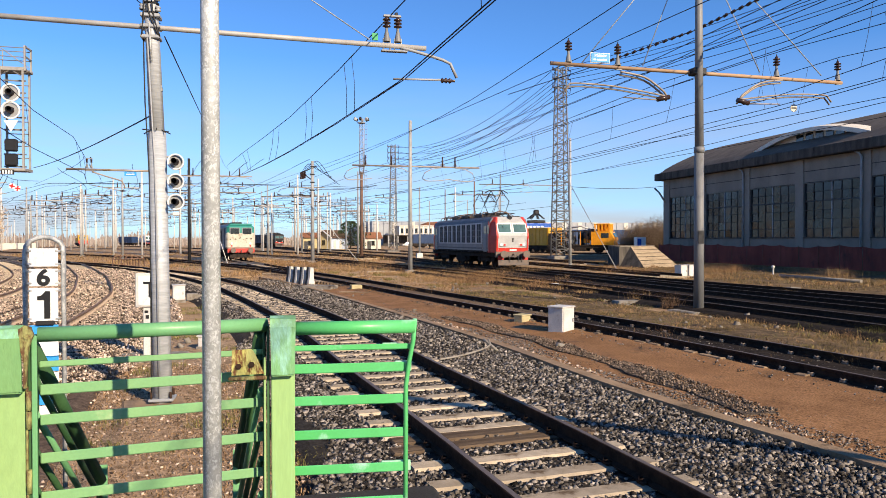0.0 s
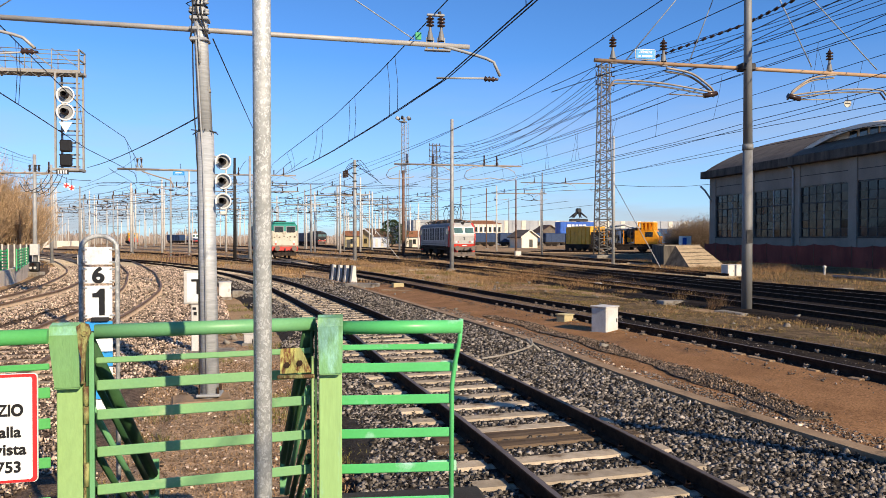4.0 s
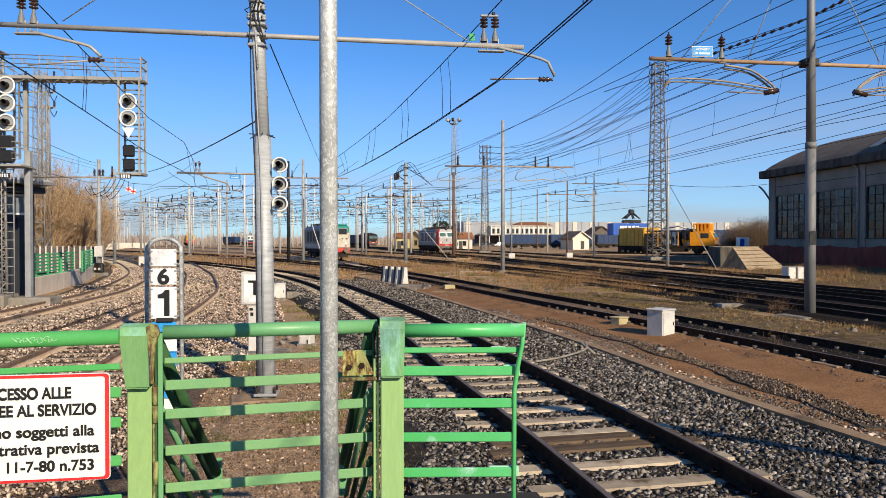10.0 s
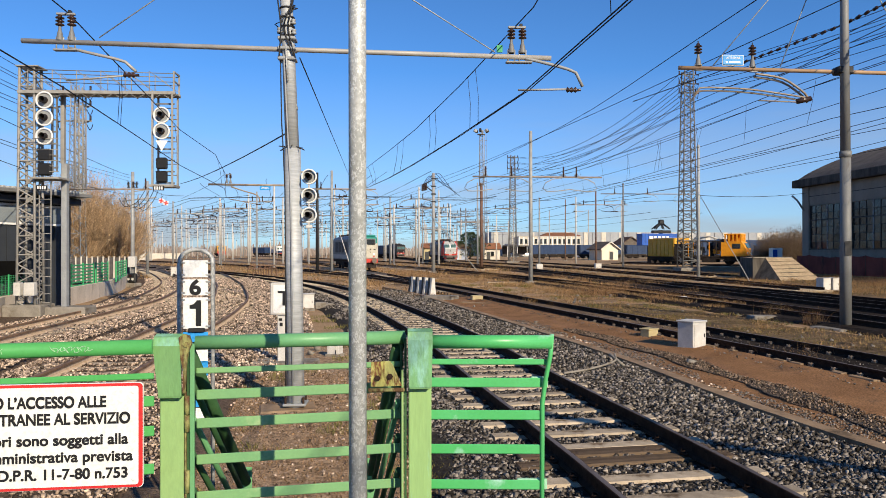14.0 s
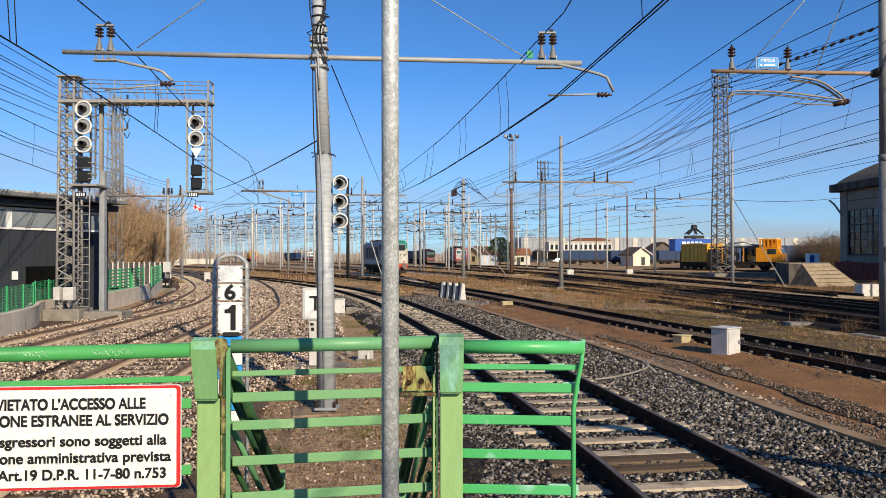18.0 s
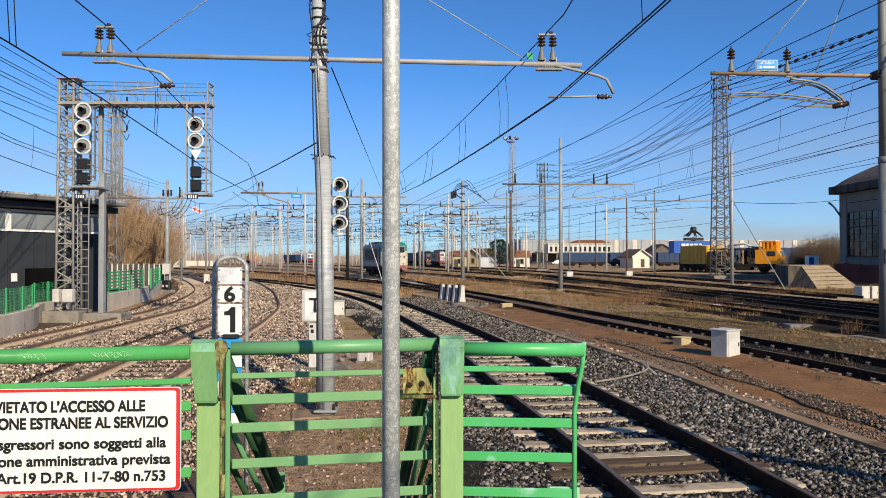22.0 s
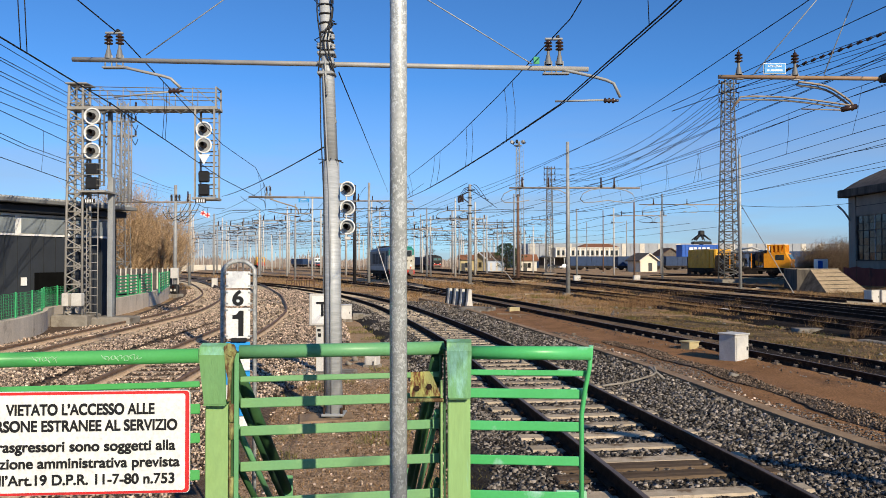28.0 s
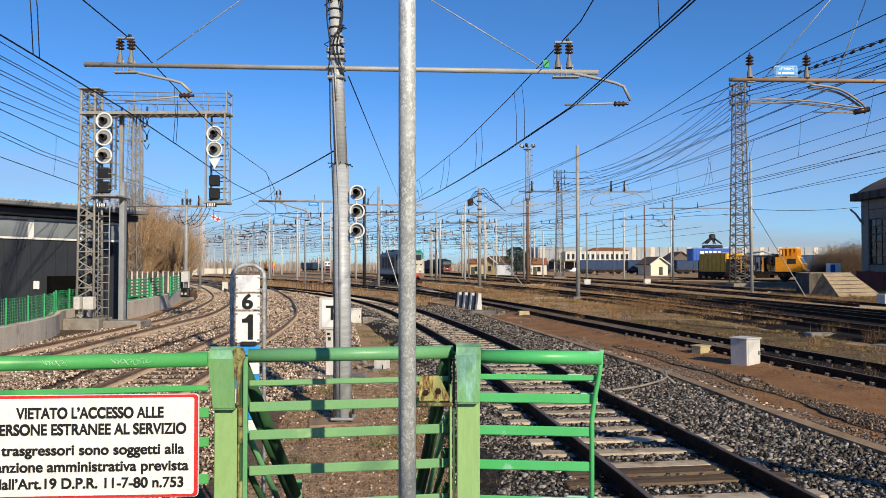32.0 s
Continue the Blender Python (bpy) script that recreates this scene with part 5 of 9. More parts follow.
def mast(x, y, h, kind="tube", beam=None, r=0.14, m=None, arms=(), w=1.85):
    label = {"tube": "slender pale steel catenary mast in the yard", "rust": "rust-brown steel catenary mast in the yard", "lattice": "tall tapering steel lattice mast", "lamp": "tall rust-red lattice lighting mast"}[kind]
    p = thing("lattice_mast" if kind in ("lattice", "lamp") else "catenary_mast", label, "mast", (x, y, 0), group="yard masts")
    if kind in ("lattice", "lamp"):
        if kind == "lattice":
            part("column", lattice(B(), (0, 0, GZ), (0, 0, h), w, w * 0.55, int(h * 1.7), 0.046 * w), m or LATTICE, p)
            part("base", B().box((0, 0, GZ + 0.1), (2.6, 2.6, 0.5), bevel=0.05), CONCRETE, p)
        else:
            part("column", B().cyl((0, 0, GZ), (0, 0, h * 0.62), 0.22, 0.18, 12), RUSTPOLE, p, "rust-brown lower tube")
            part("upper_column", lattice(B(), (0, 0, h * 0.6), (0, 0, h - 0.4), 0.52, 0.40, 16, 0.045), GREYPAINT, p, "pale upper lattice")
            lad = part("ladder", B().cyl((0.42, 0, 2), (0.42, 0, h - 0.5), 0.03, n=5).cyl((0.72, 0, 2), (0.72, 0, h - 0.5), 0.03, n=5), GREYPAINT, p)
            for i in range(22):
                part("rung", B().cyl((0.42, 0, 2.4 + i * 0.68), (0.72, 0, 2.4 + i * 0.68), 0.025, n=4), RUSTPOLE, lad)
            part("lamp_ring", B().lathe([(0.1, -0.1), (0.55, -0.05), (0.55, 0.03), (0.1, 0.05)], (0, 0, h - 0.4), 12), GREYPAINT, p)
            for i in range(6):
                a = i * 1.047 + 0.3
                part("floodlight", B().box((0.85 * math.cos(a), 0.6 * math.sin(a), h + 0.05), (0.42, 0.30, 0.40), math.degrees(a), 0.05, 0, -25), (DARKSTEEL, GREYPAINT)[i % 2], p)
        if kind == "lattice":
            for z in (h - 0.4, h - 1.5, h - 2.6):
                part("cross_arm", B().box((0, 0, z), (2.2, 0.12, 0.12)), m or LATTICE, p)
                for dx in (-1.0, 1.0):
                    part("insulator", B().cyl((dx, 0, z), (dx, 0, z + 0.4), 0.08, n=6).cyl((dx, -0.3, z - 0.1), (dx, -0.9, z - 0.25), 0.07, n=6), PORCELAIN, p)
                    part("jumper_loop", B().tube(spline([(dx, -0.8, z - 0.2), (dx * 1.1, -0.3, z - 0.75), (dx, 0.4, z - 0.2)], 0.3), 0.03, 5), WIRE, p)
    else:
        part("shaft", B().cyl((0, 0, GZ), (0, 0, h), r, r * 0.72, 10), m or (STEEL if kind == "tube" else RUSTPOLE), p)
        part("base", B().box((0, 0, GZ + 0.08), (0.7, 0.7, 0.25), bevel=0.03), CONCRETE, p)
    if beam:
        x0, x1, z, dy = beam
        part("cross_beam", B().cyl((x0, dy * x0 / 10, z), (x1, dy * x1 / 10, z), 0.06, n=8), BEAM, p)
        for i, t in enumerate(arms):
            xx = x0 + (x1 - x0) * t
            part("insulator", B().cyl((xx, 0, z), (xx, 0, z + 0.75), 0.07, 0.05, 6), PORCELAIN, p)
            s = 1 if i % 2 else -1
            part("registration_arm", hook_arm(B(), xx, z, s), GREYBEAM, p)
            part("insulator_saddle", B().tube([(xx - 0.16, 0, z + 0.05), (xx, 0, z + 0.34), (xx + 0.16, 0, z + 0.05)], 0.03, 5), GREYPAINT, p)
    return p


mast(33.6, 85.2, 23.7, "lattice")
mast(24.4, 59.5, 11.0, m=GALV)
mast(8.8, 51.4, 10.7, beam=(-4.2, 5.2, 7.4, 0.3), arms=(0.1, 0.3, 0.7, 0.8), r=0.16)
mast(9.68, 95, 17.9, "lamp")
mast(27.4, 104.1, 10.8, "rust")
mast(28.4, 94, 11.0, beam=(-3, 9.5, 9.6, 0), arms=(0.15, 0.5, 0.9))
sg = mast(2.63, 75, 10.2, "tube", r=0.2, arms=())
part("switch_arm", B().tube([(0, 0, 8.2), (-0.9, 0, 8.9)], 0.06, 6).tube([(-1.1, 0, 9.0), (0.5, 0, 9.7)], 0.05, 6), DARKSTEEL, sg, "angled switch bracket")
for dx, dz in ((-1.15, 8.3), (-0.95, 8.35), (-0.75, 8.4)):
    part("switch_insulator", B().lathe([(0.05, 0)] + [(q, 0.1 * k + o) for k in range(7) for q, o in ((0.07, 0.0), (0.16, 0.03), (0.07, 0.07))] + [(0.04, 0.75)], (dx, 0, dz), 8), PORCELAIN, sg)
for k in range(4):
    part("jumper_loop", B().tube(spline([(-1.0 + 0.15 * k, 0, 9.1), (-0.4 + 0.3 * k, 0.1, 9.9 + 0.1 * k), (0.4 + 0.5 * k, 0.2, 9.4 - 0.3 * k), (1.6 + 0.4 * k, 0.3, 9.0 - 0.4 * k)], 0.3), 0.028, 5), WIRE, sg)
for dz in (7.2, 8.0, 8.8, 9.6):
    part("clamp", B().box((0, 0, dz), (0.5, 0.4, 0.12), bevel=0.03), DARKSTEEL, sg)
mast(20.24, 139, 20.6, "lattice", w=1.5)
mast(35.2, 160, 13.6, "rust")
mast(37.7, 191, 12.7)
mast(-9.3, 74.3, 10.1, m=DARKSTEEL, r=0.17)
mast(-7.8, 74.1, 10.3, beam=(-3.5, 4.5, 8.4, 0), arms=(0.3, 0.85), r=0.17)
mast(-17.0, 92.4, 10.3, m=WHITE_DIRTY)
mast(-19.2, 92.5, 9.6)
mast(-28.9, 113, 9.5)
mast(-5.5, 164, 13.0)
mast(2.05, 207, 16.7)
mast(2.7, 134.5, 10.5)
lm = mast(-18.8, 50.2, 7.5, beam=(-4.2, 1.3, 6.3, 0), arms=(0.92,), r=0.15)
part("strut", B().cyl((-0.7, 0, 5.5), (1.6, 0, 5.75), 0.05, n=6), GREYBEAM, lm)
for dx, mm in ((-0.25, BLACK), (0.1, PORCELAIN), (0.3, BLACK)):
    part("insulator", B().lathe([(0.04, 0)] + [(q, 0.09 * k + o) for k in range(5) for q, o in ((0.05, 0.0), (0.11, 0.02), (0.05, 0.06))], (dx, -0.1, 6.4), 8), mm, lm)
for k in range(4):
    part("jumper_loop", B().tube(spline([(-0.9 + 0.4 * k, 0, 5.7), (-0.5 + 0.4 * k, -0.1, 5.1 - 0.1 * k), (0.3 + 0.35 * k, -0.1, 5.4), (0.8 + 0.3 * k, 0, 6.2)], 0.3), 0.022, 5), WIRE, lm)
part("control_box", B().box((0.05, -0.22, 1.35), (0.5, 0.3, 0.72), bevel=0.02), WHITE_DIRTY, lm, "white steel control box")
mast(-24.3, 68.5, 8.6)

# Out of view; added so its beam casts the dark band across the ballast.
p = thing("catenary_mast", "unseen grey mast with slanting beam added to cast a shadow band", "mast", (12.4, -4.35, 0), group="yard masts")
part("shaft", B().cyl((0, 0, GZ), (0, 0, 4.95), 0.14, 0.11, 10), GREYPAINT, p)
part("cross_beam", B().cyl((0, 0, 4.8), (-5.9, 5.5, 4.8), 0.10, n=10), GREYPAINT, p)

# ---- buildings ----
def depot():
    k = 1.27
    h = thing("engine_shed", "long grey engine shed with vaulted roof and steel windows", "building", (43.9, 78.1, -0.567), 1)
    h.scale = (k, k, k)
    x0, y0, y1 = 0.0, 0.0, -60.0
    ym, ln = (y0 + y1) / 2, y0 - y1
    part("wall", B().box((x0 + 0.25, ym, 0.98), (0.5, ln, 2.56)).box((x0 + 0.25, ym, 6.83), (0.5, ln, 1.84)), WALL, h)
    part("ledge", B().box((x0 + 0.2, ym, 2.22), (0.56, ln + 0.02, 0.07)), FASCIA, h, "dark stained sill ledge")
    part("end_wall", B().box((x0 + 12, y0 - 0.25, 3.7), (24, 0.49, 8.0)), WALL, h)
    part("fascia", B().box((x0 + 0.1, ym, 7.92), (1.5, ln + 1.4, 0.66), bevel=0.04), FASCIA, h, "blackened concrete gutter fascia")
    bay = 5.77
    rnd = random.Random(31)
    part("pier", B().box((x0 + 0.12, y0 - 0.48, 3.7), (0.42, 0.96, 7.9)), WALL, h)
    ww, wz, wh = 4.92, 4.08, 3.70
    cols, rows = 6, 6
    for i in range(10):
        ya = y0 - 0.98 - i * bay
        yc = ya - ww / 2
        part("pier", B().box((x0 + 0.12, ya - ww - (bay - ww) / 2, 3.7), (0.42, bay - ww - 0.06, 7.9)), WALL, h)
        part("lintel_joint", B().box((x0 - 0.005, yc, 6.75), (0.03, ww, 0.05)), FASCIA, h)
        w = part("window", B().box((x0 + 0.06, yc, wz + wh / 2 + 0.03), (0.12, ww, 0.07)).box((x0 + 0.06, yc, wz - wh / 2 - 0.03), (0.12, ww, 0.07)).box((x0 + 0.06, ya - 0.03, wz), (0.12, 0.06, wh)).box((x0 + 0.06, ya - ww + 0.03, wz), (0.12, 0.06, wh)), FRAME, h, "dark steel window frame")
        # Black sheet in place of the shed's interior: its darkness is colour only.
        part("inner_dark", B().box((x0 + 0.34, yc, wz), (0.03, ww, wh)), BLACK, w, "black sheet standing in for the unlit inside behind the panes")
        for q in range(1, cols):
            part("glazing_bar", B().box((x0 + 0.06, ya - q * ww / cols, wz), (0.05, 0.09 if q == 3 else 0.04, wh)), GREYPAINT if q == 3 else FRAME, w)
        for q in range(1, rows):
            part("glazing_bar", B().box((x0 + 0.055, yc, wz - wh / 2 + q * wh / rows), (0.05, ww, 0.10 if q == 4 else 0.035)), FRAME, w)
        me = B().box((0, 0, 0), (0.012, ww / cols - 0.05, wh / rows - 0.04)).mesh("pane", PANE_OLD)
        rest = B()
        for q in range(cols):
            for r in range(rows):
                c = (x0 + 0.085, ya - (q + 0.5) * ww / cols, wz - wh / 2 + (r + 0.5) * wh / rows)
                if i > 5:
                    rest.box(c, (0.012, ww / cols - 0.05, wh / rows - 0.04), rnd.uniform(-1, 1))
                    continue
                o = new("pane", me)
                o.parent = w
                o.matrix_basis = pose(*c, 0, rnd.uniform(-1.2, 1.2), rnd.uniform(-1.5, 1.5))
        if rest.v:
            tagged(part("pane_rows", rest, PANE_OLD, w), kind="stuff")
        if i % 2:
            part("downpipe", B().tube([(x0 - 0.2, ya - ww - 0.2, -0.3), (x0 - 0.2, ya - ww - 0.2, 7.2), (x0 - 0.25, ya - ww - 0.1, 7.45), (x0 - 0.3, ya - ww + 0.2, 7.6)], 0.08, 8), GREYPAINT, h, "pale downpipe")

    def vault(x):
        return 8.28 + 3.3 * math.sin(min(1.0, max(0.0, (x - x0 + 0.3) / 11.0)) * math.pi / 2) ** 0.85
    xs = [x0 - 0.3 + i * 0.75 for i in range(16)]
    part("roof", B().poly([(x, vault(x)) for x in xs] + [(x0 + 22, 8.25), (x0 - 0.3, 8.15)], y0 + 0.4, y1, "y"), ROOF, h, "dark bitumen barrel roof")
    # roof lantern: a pale arch with a row of small panes
    ya, yb, rise, xl = -9.8, -25.4, 1.72, x0 + 1.0
    n = 21
    arc = [(ya + (yb - ya) * i / 20, 8.25 + rise * math.sin(math.pi * i / 20)) for i in range(n)]
    vs = [(xl + 0.55, y, z + 0.08) for y, z in arc] + [(xl - 0.40, y, max(8.2, z - 0.10)) for y, z in arc]
    vs += [(x, y, z - 0.30) for x, y, z in vs]
    fs = []
    for i in range(n - 1):
        fs += [(i, i + 1, n + i + 1, n + i), (2 * n + i + 1, 2 * n + i, 3 * n + i, 3 * n + i + 1), (i, 2 * n + i, 2 * n + i + 1, i + 1), (n + i, n + i + 1, 3 * n + i + 1, 3 * n + i)]
    part("arch_rim", B().add(vs, fs), ARCH, h, "pale curved concrete arch rim")
    inner = [(y, max(8.2, z - 0.28)) for y, z in arc]
    part("lantern_wall", B().poly(inner, xl + 0.2, xl + 0.4), ARCH, h, "pale lantern end wall")
    for i in range(8):
        yy = -16.4 - i * 0.95
        zt = 8.25 + rise * math.sin(math.pi * (ya - yy) / (ya - yb)) - 0.36
        if zt > 9.0:
            part("lantern_pane", B().box((xl + 0.17, yy, (8.85 + zt) / 2), (0.05, 0.68, zt - 8.85)), PANE, h, "dark lantern pane")
    part("lantern_apron", B().poly([(xl - 1.4, 8.28), (xl + 0.1, 8.28), (xl + 0.1, 8.85)], -13.6, -24.2, "y"), ROOF, h, "sloping bitumen apron below the lantern")
    part("lantern_roof", B().poly([(y, z + 0.02) for y, z in arc], xl + 0.6, xl + 14), ROOF, h)
    part("wall_lamp", B().tube([(x0 - 0.1, y0 - 0.3, 5.6), (x0 - 0.5, y0 + 0.1, 6.5), (x0 - 0.9, y0 + 0.2, 6.9)], 0.09, 6), GREYPAINT, h)


depot()


def netting_fence():
    f = thing("netting_fence", "sagging red plastic netting on stakes before the shed", "fence", (42.5, 76.8, GZ), 1)
    for i in range(28):
        y0, y1 = -2.3 * i, -2.3 * (i + 1)
        h0, h1 = 1.85 + 0.1 * math.sin(i * 1.7), 1.85 + 0.1 * math.sin(i * 1.7 + 1.7)
        top = [(y0 + (y1 - y0) * q / 6, h0 + (h1 - h0) * q / 6 - 0.10 * math.sin(math.pi * q / 6)) for q in range(7)]
        part("net_panel", B().poly([(y0, 0.0)] + top + [(y1, 0.0)], -0.012, 0.012), NET, f)
        part("stake", B().cyl((-0.03, y0, 0), (-0.03, y0, h0 + 0.08), 0.022, n=6), RUSTPOLE, f)


netting_fence()


def dark_hall():
    h = thing("clad_building", "anthracite clad station building with ribbon window", "building", (-13.7, 30, 0), math.degrees(math.atan2(-5, -2.4)))
    part("wall", B().box((15, -5, 1.9), (30, 10, 4.4)), CLAD, h)
    for i in range(60):
        part("rib", B().box((0.25 + i * 0.5, 0.02, 1.35), (0.04, 0.05, 3.4)), CLAD, h)
    part("window_band", B().box((15, 0.03, 3.48), (29.6, 0.06, 0.80)), WHITE, h)
    for i in range(12):
        part("pane", B().box((1.3 + i * 2.0, 0.07, 3.48), (1.75, 0.03, 0.62)), PANE_SKY, h)
    part("gutter", B().box((15, -4.75, 4.06), (30.3, 10.4, 0.26), bevel=0.03), CLAD, h)
    part("roof_edge", B().box((14.9, -4.6, 4.30), (30.3, 11.0, 0.14), bevel=0.02), MASTDARK, h, "thin grey corrugated roof edge")
    cor = B()
    for i in range(150):
        cor.cyl((0.05 + i * 0.2, 0.86, 4.40), (0.05 + i * 0.2, 0.2, 4.43), 0.055, n=6)
    tagged(part("corrugation", cor, GALV, h, "pale corrugated roof edge"), kind="stuff")
    part("vent_box", B().box((2.95, 0.12, 1.38), (1.3, 0.3, 0.68)), VOID, h, "near-black box standing in for a dark recess in the wall")
    part("notice", B().box((4.05, 0.06, 1.4), (0.22, 0.03, 0.3)), WHITE, h)
    part("wall_lamp", B().poly([(0.0, 2.6), (0.35, 2.1), (0.45, 1.4), (0.0, 1.4)], 8.2, 8.8), BLACK, h)


dark_hall()


# ---- overhead wires ----
def wire(pts, r=0.011, label="thin dark overhead wire", sag=0.0, name="overhead_wire", m=None):
    if sag:
        a, b = Vector(pts[0]), Vector(pts[-1])
        line = [a.lerp(b, i / 14) - Vector((0, 0, 4 * sag * (i / 14) * (1 - i / 14))) for i in range(15)]
    else:
        line = spline(pts, 4.0)
    return solid(name, B().tube(line, r, 5), m or WIRE, label, "wire", group="overhead wires"), line


def at_y(line, y):
    for a, b in zip(line, line[1:]):
        if a.y <= y <= b.y:
            return a.lerp(b, (y - a.y) / (b.y - a.y))
    return None


def droppers(top, low, ys, r=0.006):
    for y in ys:
        p, q = at_y(top, y), at_y(low, y + 0.05)
        if p and q:
            m = p.lerp(q, 0.5) + Vector((0.03, 0, 0))
            solid("dropper", B().tube([p, m, q], r, 4), WIRE, "thin dropper wire of the overhead line", "wire", group="droppers")


n_mess = wire([(2.6, -6, 6.2), (1.80, 10.2, 5.57), (1.66, 10.85, 5.52), (0.2, 20, 5.45), (-2.55, 35, 5.65), (-5.4, 72, 8.9)], 0.009)[1]
n_cont = wire([(3.0, -6, 4.45), (2.1, 7, 4.50), (1.76, 10.9, 4.50), (0.1, 20.3, 4.50), (-1.6, 30, 4.75), (-4.8, 72, 8.3)], 0.009)[1]
wire([(3.10, -6, 4.50), (2.20, 7, 4.55), (1.86, 10.9, 4.55), (0.20, 20.3, 4.54), (-1.52, 30, 4.78), (-4.7, 72, 8.3)], 0.008)
droppers(n_mess, n_cont, (7.2, 13.4, 14.0, 17.2, 17.9, 21.5, 22.3, 27, 28))
l_mess = wire([(-4.7, -6, 6.2), (-4.9, 9.3, 5.62), (-4.98, 10.85, 5.60), (-6.5, 21, 5.55), (-8.15, 32.6, 5.55), (-18, 58, 6.2)], 0.010)[1]
l_cont = wire([(-4.3, -6, 4.5), (-4.7, 7.3, 4.5), (-5.05, 10.9, 4.5), (-6.4, 20.7, 4.5), (-8.1, 32.6, 4.5), (-18, 58, 5.2)], 0.010)[1]
droppers(l_mess, l_cont, (8.0, 8.15, 13.8, 14.0, 20, 27, 31))
wire([(-1.75, 10.85, 3.88), (-9.3, 30, 4.85)], 0.011, "sagging earth wire from the mast", 0.10)
wire([(-1.60, 10.85, 4.98), (-4.72, 60, 7.93)], 0.010, "thin stay wire from the mast")
wire([(24.4, 59.5, 6.75), (43.9, 77.5, 8.45)], 0.022, "thin wire from the mast to the engine shed", sag=0.25)
for x0, z0, x1, z1 in ((-4.53, 5.24, -1.95, 7.09), (1.33, 5.1, -1.65, 6.95)):
    wire([(x0, 10.85, z0), (x1, 10.85, z1)], 0.009, "pale steel stay rod of the cross beam", name="stay_rod", m=GALV)
# right-hand wires over the yard, from the near end outwards
RIGHT = [
    [(9.7, -4, 9.3), (9.42, 18.8, 8.87), (9.2, 22.4, 8.82), (8.4, 38.4, 8.85), (5.2, 62, 9.0), (-1, 95, 9.2)],
    [(13.2, -4, 9.3), (11.8, 18.3, 8.87), (11.05, 22.5, 8.82), (8.5, 38.9, 8.85), (4.5, 62, 9.0), (-4, 100, 9.2)],
    [(13.7, -4, 9.2), (13.7, 17.9, 8.85), (13.6, 24.2, 8.85), (11.6, 42, 8.7), (8, 66, 8.8)],
    [(14.2, -4, 9.2), (14.3, 17.8, 8.85), (14.4, 25.6, 8.85), (12.6, 45, 8.8), (9, 70, 8.8)],
    [(15.4, -4, 9.2), (15.0, 17.6, 8.85), (14.5, 25.7, 8.85), (12.9, 45, 8.8), (10, 70, 8.8)],
    [(16.2, -4, 9.2), (16.4, 17.3, 8.85), (16.8, 21.3, 8.85), (15.9, 28.2, 8.85), (14.2, 50, 8.7), (10, 80, 8.9)],
    [(18.2, -4, 9.2), (17.5, 18.1, 8.85), (16.8, 26.5, 8.85), (15.2, 45, 8.8), (11, 80, 9)],
    [(18.6, -4, 9.2), (18.4, 19.1, 8.85), (17.4, 22.6, 8.83), (16.6, 29.5, 8.85), (15, 50, 8.7), (12, 80, 9)],
    [(20.7, -4, 9.2), (20.7, 21.6, 8.85), (20.1, 23.0, 8.83), (19.6, 34.5, 8.85), (17, 60, 8.6), (13, 95, 9)],
    [(15.4, -4, 7.2), (16.0, 16.6, 7.0), (16.4, 22.3, 6.95), (15.7, 26, 7.0), (14.1, 64.5, 7.0), (8, 105, 8)],
    [(17.8, -4, 7.2), (17.8, 18.5, 7.0), (17.5, 27.6, 7.0), (16.8, 41, 7.0), (13, 80, 7.6)],
    [(18.1, -4, 7.2), (18.1, 18.8, 7.0), (18.3, 27.5, 7.0), (17, 50, 7.0), (13, 90, 7.8)],
    [(21.5, -4, 7.2), (20.3, 21.1, 7.0), (18.2, 32.2, 7.0), (16, 60, 7.2)],
    [(21.0, -4, 7.0), (21.0, 21.8, 7.0), (21.4, 38, 7.0), (20.5, 60, 7.0), (17, 95, 7.6)],
    [(24.0, -4, 7.0), (23.5, 24.4, 7.0), (22.3, 39.6, 7.0), (20, 70, 7.2), (16, 105, 7.8)],
]
RW = [wire(p, 0.014 if i < 9 else 0.013)[1] for i, p in enumerate(RIGHT)]
for i in range(9):
    for j in range(9, 15):
        for y in range(9, 64, 5):
            p, q = at_y(RW[i], y + 0.7 * i), at_y(RW[j], y + 0.7 * i)
            if p and q and abs(p.x - q.x) < 0.6:
                droppers(RW[i], RW[j], (y + 0.7 * i,), 0.007)
sw = wire([(19.6, 8, 11.5), (15.2, 17.5, 9.9), (13.75, 22.4, 9.25), (11.2, 26, 8.6), (9.5, 30, 8.4)], 0.016, "strain wire with a chain of dark insulators", name="strain_wire")[1]
for i, (p, a) in enumerate(along(sw, 0.30, 4.5)):
    if p.y < 25:
        solid("insulator_bead", B().lathe([(0.0, -0.10), (0.05, -0.07), (0.055, -0.02), (0.03, 0.0), (0.055, 0.02), (0.05, 0.07), (0.0, 0.10)], n=8, m=Matrix.Translation(p) @ Euler((radians(70), 0, radians(a - 90))).to_matrix().to_4x4()), PORCELAIN, "dark bead insulator on the strain wire", "insulator", group="bead insulators")
for x0, x1 in ((9.7, 13.6), (11.9, 13.7), (16.4, 13.8), (18.9, 13.8)):
    wire([(x0, 22.5, 7.98), (x1, 22.4, 12.6)], 0.018, "pale steel stay rod of the rusty beam", name="stay_rod", m=GALV)
# feeder wires: lattice mast to lattice mast
for k in range(4):
    for s in (-1, 1):
        wire([(33.6 + s * 1.0, 85.2, 23.3 - 1.1 * k), (20.24 + s * 1.0, 139, 20.3 - 1.1 * k)], 0.03, "sagging feeder wire between lattice masts", sag=3.4)
